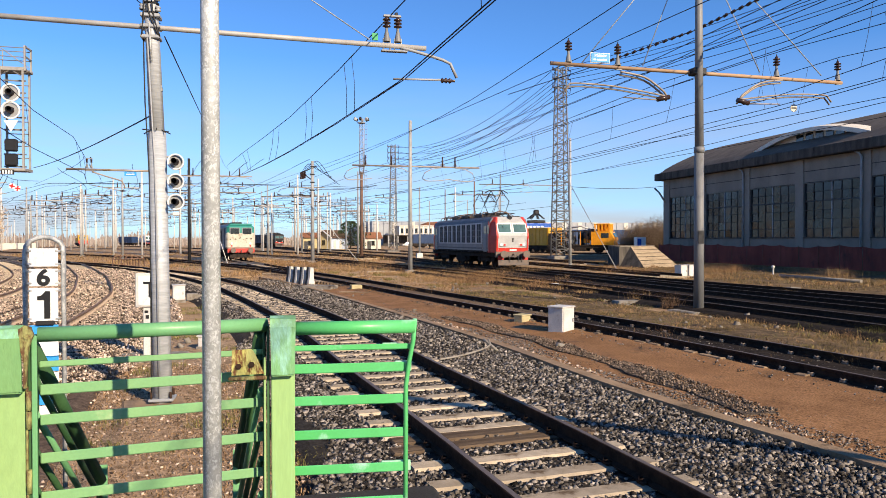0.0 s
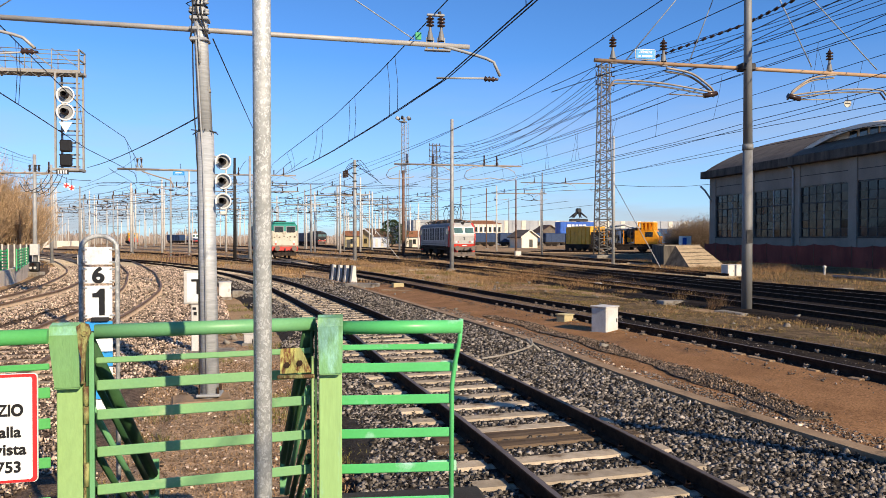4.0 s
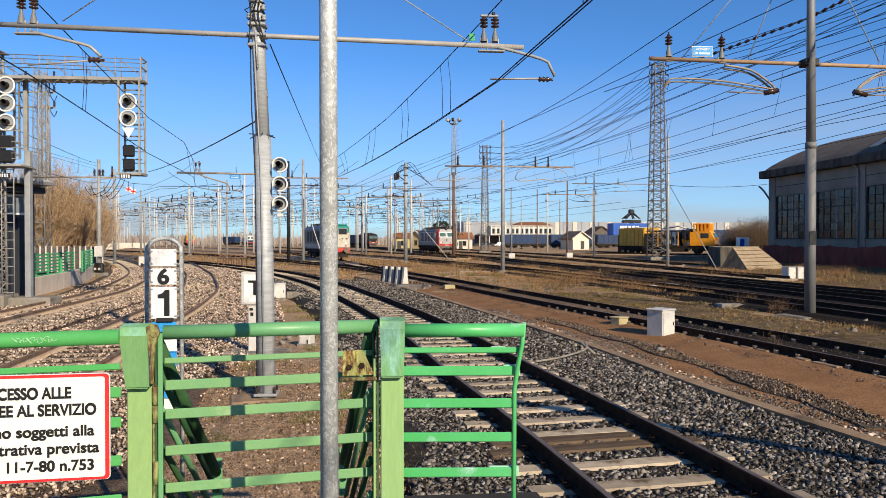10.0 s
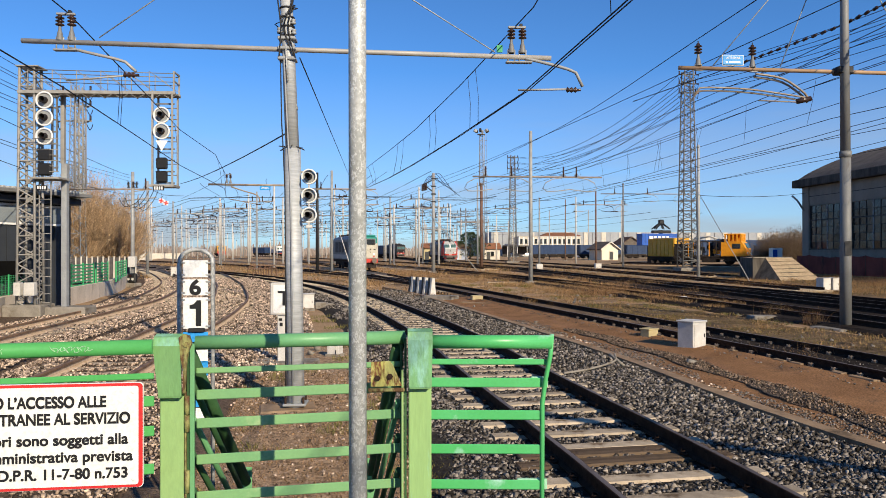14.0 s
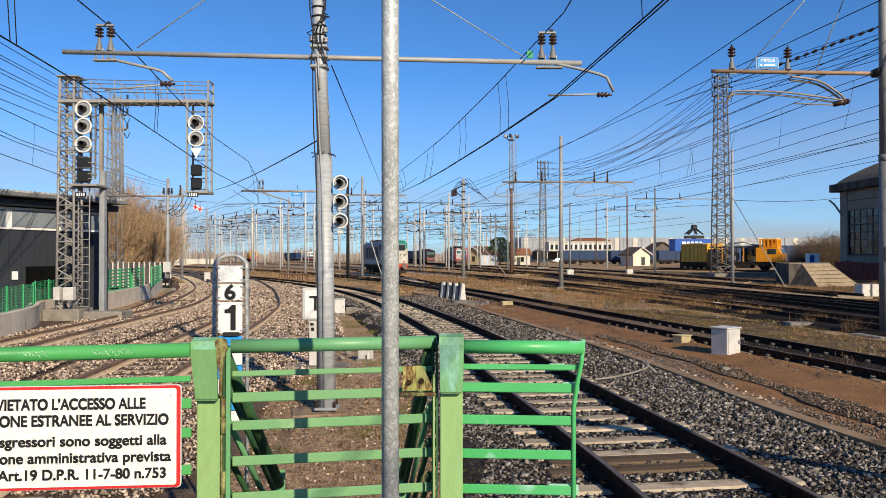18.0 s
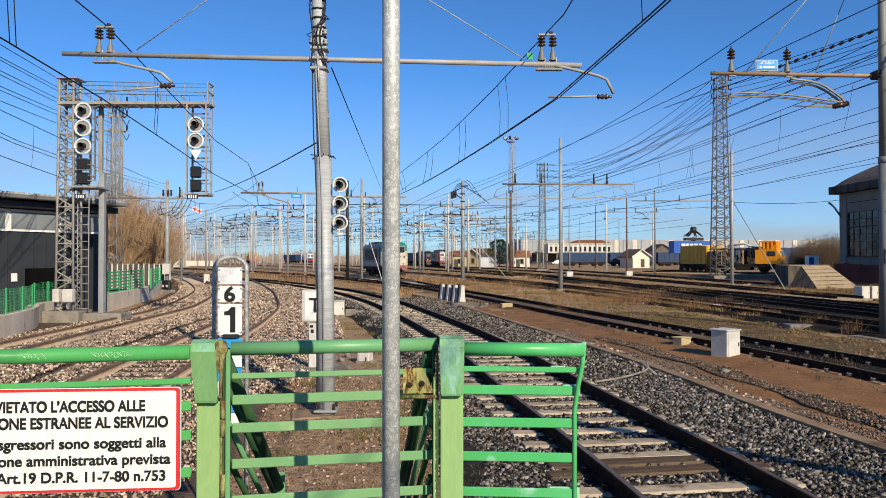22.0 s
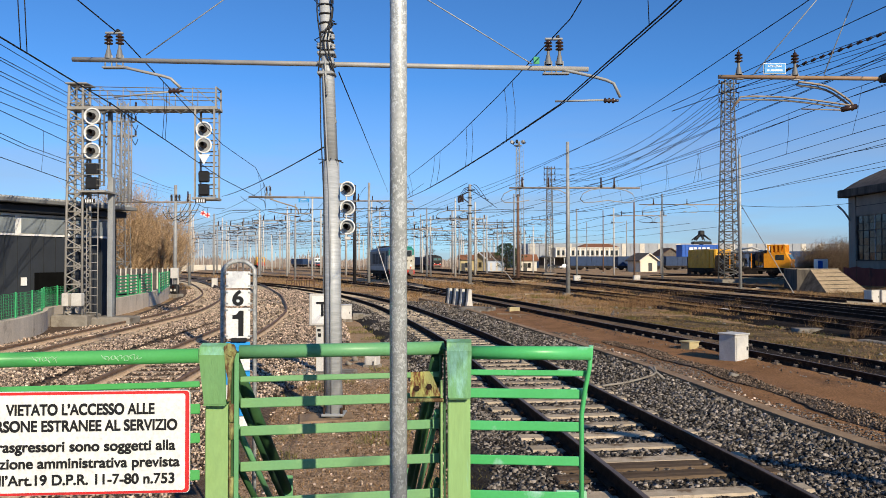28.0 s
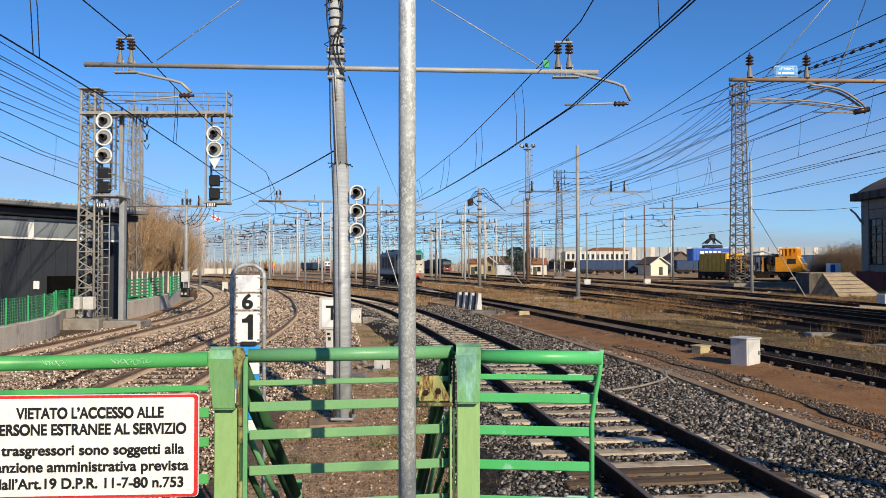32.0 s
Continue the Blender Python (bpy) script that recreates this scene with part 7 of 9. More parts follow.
def hoop_barrier(x, y):
    s = thing("hoop_barrier", "low rusty bent tube barrier round a cable pit", "barrier", (x, y, GZ), 4)
    for i in range(5):
        x0 = -1.1 + 0.44 * i
        part("hoop", B().tube(spline([(x0, 0.1 * i, 0), (x0 - 0.02, 0.1 * i, 0.7), (x0 + 0.15, 0.1 * i, 1.02), (x0 + 0.5, 0.1 * i, 1.1), (x0 + 0.62, 0.1 * i + 0.3, 0.7), (x0 + 0.62, 0.1 * i + 0.4, 0)], 0.2), 0.05, 6), RUSTPOLE, s)
    part("long_rail", B().tube([(-1.2, 0, 0.75), (1.3, 0.4, 0.85)], 0.05, 6), RUSTPOLE, s)


hoop_barrier(-13.2, 65.3)


def striped_post(x, y):
    s = thing("striped_post", "black and white banded marker post", "post", (x, y, GZ))
    for i in range(12):
        part("band", B().cyl((0, 0, 0.42 * i), (0, 0, 0.42 * (i + 1)), 0.22, n=10), (WHITE, BLACK)[i % 2], s)


striped_post(-13.28, 132)
flag_wire = wire([(-18.0, 50.2, 6.5), (-18.4, 55, 6.3), (-19.6, 64, 6.9)], 0.018, "thin wire carrying two red and white markers")[1]
for x, z in ((-18.5, 5.85), (-18.15, 5.69)):
    f = thing("wire_marker", "small red and white marker plate hung under a wire", "marker", (x, 55, z), 8, group="wire markers")
    part("plate", B().box((0, 0, 0), (0.34, 0.03, 0.34), ry=10, bevel=0.006), WHITE, f)
    part("red_cross", B().box((0, -0.018, 0), (0.10, 0.01, 0.34), ry=10).box((0, -0.018, 0), (0.34, 0.01, 0.10), ry=10), REDP, f)
    part("hanger", B().cyl((0, 0, 0.17), (0, 0, 0.6), 0.012, n=4), WIRE, f)
b = thing("equipment_cabinet", "white and blue equipment cabinet beside the engine shed", "cabinet", (42.0, 80.5, GZ), 0)
part("body", B().box((0, 0, 1.35), (1.15, 0.9, 2.7), bevel=0.02), WHITE, b)
part("side_panel", B().box((-0.3, -0.47, 1.3), (0.5, 0.04, 2.4)), BLUEBRIGHT, b, "blue door panel")
strip("far_wall", [(-95, 176), (-71, 196), (-62.5, 201)], -0.2, 0.2, GZ, 1.4, WHITEWALL, "low white boundary wall far along the yard", "wall")

FAR_TRACKS = [
    [(-2.5, 66), (-12, 95), (-27, 130), (-55, 180), (-100, 245)],
    [(3.4, 80), (-5, 106), (-20, 145), (-50, 205), (-90, 270)],
    [(10, 88), (4, 115), (-8, 155), (-30, 215), (-60, 285)],
    [(-27, 84), (-42, 107), (-70, 142), (-115, 190)],
    [(23, 40), (21.5, 70), (19, 100), (13, 140), (5, 190), (-8, 260)],
    [(27.5, 62), (26, 95), (22, 140), (15, 200), (5, 270)],
]
for pts in FAR_TRACKS:
    track(pts, "distant rusty yard track", bed=(-1.5, 1.5), rail_m=RAIL_ORANGE if pts[0][0] < 5 else RAIL, bed_m=DIRT, far_to=120)

# ---- rolling stock ----
def underframe(v, L, m=UNDER, bogies=(-4.6, 4.6), axles=(-1.1, 1.1)):
    part("underframe", B().box((0, 0, 0.95), (2.5, L - 0.4, 0.3)), m, v)
    for by in bogies:
        bg = part("bogie", B().box((1.05, by, 0.62), (0.14, 3.6, 0.32), bevel=0.04).box((-1.05, by, 0.62), (0.14, 3.6, 0.32), bevel=0.04).box((0, by, 0.65), (2.0, 0.5, 0.3)), m, v)
        for ay in axles:
            for sx in (-0.75, 0.75):
                part("wheel", B().lathe([(0, -0.06), (0.48, -0.06), (0.56, -0.04), (0.56, 0.06), (0, 0.06)], n=20, m=pose(sx, by + ay, 0.555, 0, 90, 0)), m, bg)
            for sx in (-1.14, 1.14):
                part("axle_box", B().box((sx, by + ay, 0.56), (0.12, 0.34, 0.3), bevel=0.04), m, bg)
    part("equipment_box", B().box((0, 0, 0.6), (2.5, 2.0, 0.6), bevel=0.05), m, v)


def buffers(v, L, ends=(-1, 1), m=BUFFER):
    for s in ends:
        part("buffer_beam", B().box((0, s * (L / 2 - 0.12), 1.02), (2.7, 0.22, 0.42), bevel=0.02), m, v)
        for x in (-0.875, 0.875):
            part("buffer", B().cyl((x, s * (L / 2 - 0.1), 1.05), (x, s * (L / 2 + 0.4), 1.05), 0.13, n=12).cyl((x, s * (L / 2 + 0.4), 1.05), (x, s * (L / 2 + 0.46), 1.05), 0.26, n=16), BUFFER, v)
        part("coupling_hook", B().tube([(0, s * L / 2, 1.05), (0, s * (L / 2 + 0.25), 1.0), (0, s * (L / 2 + 0.3), 0.75)], 0.05, 6), BUFFER, v)
        for x in (-0.35, 0.35, 0.6):
            part("brake_hose", B().tube([(x, s * L / 2, 0.9), (x, s * (L / 2 + 0.18), 0.7), (x, s * (L / 2 + 0.1), 0.45)], 0.035, 6), BLACK, v)


def pantograph(v, y, h):
    p = part("pantograph", B().box((0, y, 4.1), (1.5, 0.12, 0.1)).box((0, y - 0.9, 4.1), (1.5, 0.12, 0.1)).box((0.7, y - 0.45, 4.1), (0.1, 1.0, 0.08)).box((-0.7, y - 0.45, 4.1), (0.1, 1.0, 0.08)), DARKSTEEL, v, "raised dark pantograph frame")
    m = 4.1 + (h - 4.1) * 0.5
    for sx in (-0.55, 0.55):
        part("pantograph_arm", B().tube([(sx, y, 4.15), (sx * 0.9, y + 0.95, m), (sx * 0.8, y - 0.45, h)], 0.035, 5), DARKSTEEL, p)
        part("pantograph_arm", B().tube([(sx, y - 0.9, 4.15), (sx * 0.9, y - 1.85, m), (sx * 0.8, y - 0.45, h)], 0.035, 5), DARKSTEEL, p)
    part("contact_bow", B().tube([(-0.95, y - 0.45, h - 0.2), (-0.6, y - 0.45, h), (0.6, y - 0.45, h), (0.95, y - 0.45, h - 0.2)], 0.04, 5), DARKSTEEL, p)


def cab_end(v, L, s, face, corner, band, window):
    """A raked cab: rings of four plan points, widest at the body."""
    rings = [(1.16, 0.86, 1.47, 1.26), (1.50, 0.92, 1.48, 1.27), (2.40, 1.02, 1.48, 1.27), (3.42, 0.60, 1.40, 1.20), (3.78, 0.20, 1.25, 1.05)]
    y0 = L / 2 - 1.05

    def pts(k):
        z, yf, wb, wf = rings[k]
        return [(-wb, s * y0, z), (-wf, s * (y0 + yf), z), (wf, s * (y0 + yf), z), (wb, s * y0, z)]

    cab = part("cab", B().add([p for k in range(5) for p in pts(k)], [(k * 4 + i, k * 4 + i + 1, k * 4 + 5 + i, k * 4 + 4 + i) for k in range(1, 4) for i in (1,)] + [(16, 17, 18, 19), (0, 3, 2, 1)]), face, v, "raked cab front")
    for i in (0, 2):
        part("corner_panel", B().add([p for k in range(5) for p in pts(k)[i:i + 2]], [(2 * k, 2 * k + 1, 2 * k + 3, 2 * k + 2) for k in range(4)]), corner, cab)
    for sx in (-1, 1):
        b = B()
        for k in range(5):
            z, yf, wb, wf = rings[k]
            b.v += [(sx * (wf - 0.15), s * (y0 + yf + 0.006), z), (sx * (wf + 0.004), s * (y0 + yf + 0.006), z)]
        for k in range(4):
            b.f.append((2 * k, 2 * k + 1, 2 * k + 3, 2 * k + 2))
            b.s.append(False)
        part("front_edge", b, corner, cab)
    part("lower_band", B().add([p for k in range(2) for p in pts(k)], [(1, 2, 6, 5)]), band, cab)
    for sx in (-1, 1):
        part("side_panel", B().box((sx * 1.485, s * (y0 - 0.12), 2.3), (0.03, 0.26, 2.3)), corner, cab)
        zc, t = 2.93, (2.93 - 2.40) / 1.02
        yy = y0 + 1.02 + (0.60 - 1.02) * t + 0.012
        part("windscreen", B().box((sx * 0.60, s * yy, zc), (0.98, 0.03, 0.66), rx=s * math.degrees(math.atan2(0.42, 1.02)), bevel=0.01), window, cab, "teal-tinted windscreen paled for reflected sky")
        part("headlight", B().cyl((sx * 0.88, s * (y0 + 0.94), 1.72), (sx * 0.88, s * (y0 + 1.0), 1.72), 0.10, n=12), WHITE, cab)
        part("headlight", B().cyl((sx * 0.64, s * (y0 + 0.94), 1.72), (sx * 0.64, s * (y0 + 1.0), 1.72), 0.08, n=12), REDLOCO, cab)
        part("wiper", B().cyl((sx * 0.5, s * (yy + 0.06), 2.62), (sx * 0.75, s * (yy - 0.02), 3.1), 0.012, n=4), BLACK, cab)
        part("screen_frame", B().box((sx * 0.60, s * (yy - 0.004), zc), (1.10, 0.03, 0.78), rx=s * math.degrees(math.atan2(0.42, 1.02)), bevel=0.02), WHITE if face is FACELOCO else face, cab)
        part("lamp_box", B().box((sx * 0.76, s * (y0 + 0.94), 1.72), (0.56, 0.06, 0.26), bevel=0.03), face, cab)
        part("step_panel", B().box((sx * 0.95, s * (y0 + 1.02), 0.78), (0.42, 0.10, 0.34), bevel=0.02), band, cab)
        part("grab_rail", B().tube([(sx * 1.18, s * (y0 + 1.0), 1.25), (sx * 1.18, s * (y0 + 1.10), 1.35), (sx * 1.18, s * (y0 + 1.12), 2.1), (sx * 1.18, s * (y0 + 1.02), 2.2)], 0.018, 5), GALV, cab)
    part("roof_headlight", B().cyl((0, s * (y0 + 0.2), 3.78), (0, s * (y0 + 0.45), 3.72), 0.16, n=12), DARKSTEEL, cab)
    part("plain_bar", B().box((0, s * (y0 + 1.0), 2.18), (0.20, 0.02, 0.05)).box((0, s * (y0 + 1.0), 2.04), (0.09, 0.02, 0.22)), DARKSTEEL, cab)
    part("plain_bar", B().box((0.05, s * (y0 + 0.91), 1.34), (0.55, 0.03, 0.09)), WHITE, cab)
    part("snow_plough", B().box((0, s * (L / 2 + 0.05), 0.42), (2.4, 0.08, 0.40), bevel=0.02), BUFFER, v, "grimy plough plate")


def grey_loco(name_label, face, corner, band, side, roof, window, panto=(), L=17.0, at=None, rz=0.0):
    v = thing("locomotive", name_label, "locomotive", at or (0, 0, 0), rz)
    part("body", B().box((0, 0, 2.28), (2.96, L - 2.1, 2.26), bevel=0.05), side, v)
    part("sill", B().box((0, 0, 1.22), (2.98, L - 2.1, 0.12)), UNDER, v)
    prof = [(-1.47, 3.38), (-1.38, 3.62), (-1.05, 3.82), (1.05, 3.82), (1.38, 3.62), (1.47, 3.38)]
    part("roof", B().poly(prof, -L / 2 + 0.95, L / 2 - 0.95, "y"), roof, v, "curved blue-grey roof")
    for sx in (-1, 1):
        part("window_panel", B().box((sx * 1.483, -0.1, 2.58), (0.03, 11.6, 1.62), bevel=0.01), PANELLOCO if side is GREYLOCO else side, v, "paler panel round the side windows")
        for i in range(9):
            yy = -5.2 + i * 1.27
            g = part("side_window", B().box((sx * 1.494, yy, 2.58), (0.03, 0.86, 1.42), bevel=0.02), LOUVRE, v, "dark tall side window with grille bars")
            part("window_mullion", B().box((sx * 1.511, yy, 2.58), (0.02, 0.05, 1.42)), side, g)
            for dz in (-0.24, 0.24):
                part("window_bar", B().box((sx * 1.511, yy, 2.58 + dz), (0.018, 0.86, 0.03)), side, g)
        part("lower_stripe", B().box((sx * 1.483, 0, 1.46), (0.03, L - 2.3, 0.10)), ROOFDARK, v)
        for s in (-1, 1):
            part("cab_door", B().box((sx * 1.487, s * (L / 2 - 1.9), 2.2), (0.04, 0.7, 2.0), bevel=0.02), side, v)
            part("door_step", B().box((sx * 1.35, s * (L / 2 - 1.9), 0.85), (0.25, 0.6, 0.06)).box((sx * 1.35, s * (L / 2 - 1.9), 0.5), (0.25, 0.6, 0.05)), UNDER, v)
            part("cab_window", B().box((sx * 1.50, s * (L / 2 - 1.9), 2.85), (0.03, 0.5, 0.6), bevel=0.01), window, v)
            part("cab_window", B().box((sx * 1.50, s * (L / 2 - 1.25), 2.85), (0.03, 0.42, 0.66), bevel=0.01), window, v)
            part("grab_rail", B().cyl((sx * 1.53, s * (L / 2 - 2.35), 1.4), (sx * 1.53, s * (L / 2 - 2.35), 2.6), 0.02, n=5), GALV, v)
    for s in (-1, 1):
        cab_end(v, L, s, face, corner, band, window)
    underframe(v, L, bogies=(-5.6, 0, 5.6))
    buffers(v, L)
    for i in range(14):
        yy = -L / 2 + 1.6 + i * 1.07
        part("roof_insulator", B().lathe([(0.06, 0), (0.10, 0.06), (0.06, 0.1), (0.10, 0.16), (0.05, 0.26)], ((-0.7, 0.7)[i % 2], yy, 3.8), 8), PORCELAIN, v)
    for sx in (-0.7, 0.1, 0.7):
        part("roof_bus", B().tube([(sx, -L / 2 + 1.5, 4.08), (sx * 0.8, 0, 4.12), (sx, L / 2 - 1.5, 4.08)], 0.03, 5), DARKSTEEL, v)
    rnd = random.Random(9)
    for i in range(16):
        yy = -L / 2 + 1.5 + i * 0.95
        part("roof_loop", B().tube(spline([(-0.9, yy, 3.84), (-0.7, yy + 0.1, 4.0 + rnd.uniform(0.05, 0.3)), (0.2, yy + 0.3, 4.05 + rnd.uniform(0.0, 0.25)), (0.9, yy + 0.5, 3.84)], 0.3), 0.035, 5), DARKSTEEL if i % 3 else RUSTPOLE, v)
    part("roof_walk", B().box((0.95, 0, 3.86), (0.35, L - 3, 0.05)), LOUVRE, v)
    for yy in (-3.0, 0.5, 3.4):
        part("roof_box", B().box((0, yy, 3.95), (1.5, 1.7, 0.3), bevel=0.04), DARKSTEEL, v)
    for yy, hh in panto:
        pantograph(v, yy, hh)
    return v


# Teal glass tint, lightened in the colour for the sky it reflects.
GLASS_LOCO = glass("windscreen_glass", (0.09, 0.17, 0.16), 0.05)
GREY_LOCO = grey_loco("grey electric locomotive with red-edged white front driving away", FACELOCO, REDLOCO, REDLOCO, GREYLOCO, ROOFDARK, GLASS_LOCO, ((-4.6, 5.9), (-1.9, 5.8)))
grey_loco("dark electric locomotive with red lower front in the yard", BLACK, BLACK, REDLOCO, DARKSTEEL, DARKSTEEL, GLASS_LOCO, (), 17.0, (-4.0, 219.5, 0), 13)


def diesel_loco(at, rz):
    L = 13.2
    v = thing("locomotive", "parked grimy diesel locomotive with cream front and sea-green roof", "locomotive", at, rz)
    part("body", B().box((0, 0.5, 2.25), (2.8, L - 2.0, 2.3), bevel=0.06), SILVER, v, "blue-grey body side")
    part("cab", B().box((0, -L / 2 + 0.7, 2.05), (2.82, 1.2, 1.7), bevel=0.16), CREAM, v, "cream lower cab front with grime")
    part("cab_upper", B().box((0, -L / 2 + 0.74, 3.12), (2.72, 1.12, 1.0), bevel=0.2), GREENLOCO, v, "sea-green upper cab")
    for sx in (-0.62, 0.62):
        w = part("windscreen", B().box((sx, -L / 2 + 0.12, 2.98), (0.84, 0.04, 0.62), bevel=0.015), PANE, v)
        part("window_frame", B().box((sx, -L / 2 + 0.145, 2.98), (1.0, 0.04, 0.78), bevel=0.02), GREYLOCO, w, "pale rubber-sealed frame")
        part("wiper", B().cyl((sx, -L / 2 + 0.08, 2.66), (sx + 0.2, -L / 2 + 0.08, 3.1), 0.015, n=4), BLACK, w)
        part("headlight", B().cyl((sx * 1.5, -L / 2 + 0.1, 1.75), (sx * 1.5, -L / 2 + 0.04, 1.75), 0.11, n=12), WHITE, v)
        part("headlight", B().cyl((sx * 1.5, -L / 2 + 0.1, 1.5), (sx * 1.5, -L / 2 + 0.05, 1.5), 0.08, n=12), REDLOCO, v)
    prof = [(-1.4, 3.3), (-1.2, 3.6), (-0.7, 3.76), (0.7, 3.76), (1.2, 3.6), (1.4, 3.3)]
    part("roof", B().poly(prof, -L / 2 + 0.4, L / 2 - 0.5, "y"), SILVER, v)
    part("roof_visor", B().box((0, -L / 2 + 0.7, 3.68), (2.3, 0.9, 0.2), bevel=0.08), GREENLOCO, v)
    for i in range(7):
        part("roof_gear", B().box((random.uniform(-0.6, 0.6), -4 + i * 1.5, 3.85), (0.9, 0.8, 0.25), bevel=0.05), DARKSTEEL, v)
    for sx in (-1, 1):
        for i in range(4):
            part("grille", B().box((sx * 1.41, -3.0 + i * 2.1, 2.5), (0.03, 1.5, 1.2), bevel=0.01), LOUVRE, v)
        part("side_band", B().box((sx * 1.405, 0.4, 1.45), (0.03, L - 2.2, 0.45)), GREYPAINT, v)
    for k in range(9):
        part("grime_patch", B().box((random.uniform(-1.1, 1.1), -L / 2 + 0.085, random.uniform(1.7, 2.4)), (random.uniform(0.05, 0.16), 0.01, random.uniform(0.06, 0.14)), bevel=0.003), UNDER, v)
    underframe(v, L, bogies=(-3.9, 3.9))
    buffers(v, L, m=REDLOCO)
    part("plough", B().box((0, -L / 2 - 0.02, 0.5), (2.3, 0.1, 0.4), bevel=0.02), UNDER, v)


diesel_loco((-6.2, 82.4, 0), 15)
T2_LINE = track([(2.9, 40), (-0.9, 57.5), (-4.4, 75.5), (-8.3, 94), (-16, 125), (-30, 170)], "rusty siding under the parked locomotive", bed=(-1.4, 1.4), bed_m=DIRT)


def box_wagon(label, at, rz, m, L=12.0, h=3.6, ribs=9):
    v = thing("wagon", label, "wagon", at, rz, group="goods wagons")
    part("body", B().box((0, 0, (1.15 + h) / 2), (2.8, L - 0.6, h - 1.15), bevel=0.04), m, v)
    for sx in (-1, 1):
        for i in range(ribs):
            part("rib", B().box((sx * 1.42, -L / 2 + 0.6 + i * (L - 1.2) / (ribs - 1), (1.15 + h) / 2), (0.08, 0.12, h - 1.15)), m, v)
    for i in range(4):
        part("end_rib", B().box((-1.2 + 0.8 * i, -L / 2 + 0.28, (1.15 + h) / 2), (0.1, 0.08, h - 1.2)), m, v)
    part("roof", B().box((0, 0, h + 0.04), (2.7, L - 0.5, 0.12), bevel=0.04), m, v)
    underframe(v, L, bogies=(-L / 2 + 2.4, L / 2 - 2.4), axles=(-0.9, 0.9))
    return v


for i in range(4):
    s = 16.5 + i * 14.5
    box_wagon("blue covered goods wagon behind the dark locomotive", (-4.0 - s * 0.225, 219.5 + s * 0.974, 0), 13, BLUEWAG, 14.0, 3.7)
# yellow track machine on the far siding
for i in range(3):
    box_wagon("dark blue open wagon on a far siding", (38.5 + i * 12.6, 190, 0), 90, BLUEWAG, 12.2, 3.5)
for i in range(3):
    box_wagon("dark blue goods wagon on a far siding", (58 + i * 12.6, 150, 0), 90, BLUEWAG, 12.2, 4.2)


def track_machine():
    rnd = random.Random(17)
    v = thing("track_machine", "orange-yellow track maintenance machine with dark working gear", "rail vehicle", (46.4, 108.4, 0), 50)
    L = 11.0
    part("frame", B().box((0, 0, 1.05), (2.5, L, 0.35), bevel=0.03), UNDER, v)
    c = part("cab", B().poly([(-5.4, 1.25), (-5.5, 2.3), (-4.9, 3.35), (-1.9, 3.35), (-1.9, 1.25)], -1.4, 1.4), ORANGE, v, "orange-yellow driving cab")
    part("windscreen", B().box((0.35, -5.24, 2.85), (1.7, 0.05, 0.85), rx=-30, bevel=0.02), GLASS_LOCO, c)
    part("side_window", B().box((-1.41, -4.1, 2.75), (0.03, 1.2, 0.75), bevel=0.01), PANE, c)
    part("side_window", B().box((1.41, -4.1, 2.75), (0.03, 1.2, 0.75), bevel=0.01), PANE, c)
    part("nose_panel", B().box((0, -5.47, 1.75), (2.3, 0.06, 0.7), bevel=0.03), ORANGE, c)
    part("headlight", B().cyl((-0.85, -5.5, 1.75), (-0.85, -5.57, 1.75), 0.13, n=12), WHITE, c)
    part("headlight", B().cyl((0.85, -5.5, 1.75), (0.85, -5.57, 1.75), 0.13, n=12), WHITE, c)
    k = part("roof_cage", B().box((-0.3, -3.6, 4.55), (2.2, 2.5, 0.16), bevel=0.03).box((-0.3, -3.6, 3.42), (2.2, 2.5, 0.14), bevel=0.03).box((0.5, -2.4, 3.98), (0.6, 0.12, 1.1)), ORANGE, v, "open yellow roof cage")
    for i in range(5):
        part("cage_post", B().box((-1.32 + 0.5 * i, -4.8, 4.0), (0.22, 0.12, 1.05)), ORANGE, k)
        part("cage_post", B().box((-1.36, -4.75 + 0.56 * i, 4.0), (0.12, 0.24, 1.05)), ORANGE, k)
    part("cage_back", B().box((0.75, -3.6, 4.0), (0.08, 2.4, 1.05)), ORANGE, k)
    part("lower_front", B().box((0, -5.55, 1.0), (2.5, 0.12, 0.6), bevel=0.03), UNDER, v)
    for sx in (-0.88, 0.88):
        part("buffer", B().cyl((sx, -5.5, 1.05), (sx, -5.95, 1.05), 0.13, n=12).cyl((sx, -5.95, 1.05), (sx, -6.02, 1.05), 0.27, n=16), BUFFER, v)
        part("tail_lamp", B().cyl((sx, -5.62, 0.62), (sx, -5.72, 0.62), 0.2, n=12), PINKLAMP, v, "pale red lamp glass")
    for i in range(4):
        part("front_hose", B().tube(spline([(-0.6 + 0.4 * i, -5.6, 1.1), (-0.55 + 0.4 * i, -5.85, 0.8), (-0.5 + 0.4 * i, -5.7, 0.45)], 0.15), 0.04, 5), BLACK, v)
    for i in range(3):
        yy = -2.1 + 0.9 * i
        part("hose_drum", B().lathe([(0.2, -0.4), (0.75, -0.4), (0.75, -0.32), (0.55, -0.3), (0.55, 0.3), (0.75, 0.32), (0.75, 0.4), (0.2, 0.4)], n=18, m=pose(-0.5 + 0.3 * i, yy, 3.1 - 0.25 * i, 0, 90, 0)), (RUSTPOLE, BUFFER, DARKSTEEL)[i], v, "round hose drum")
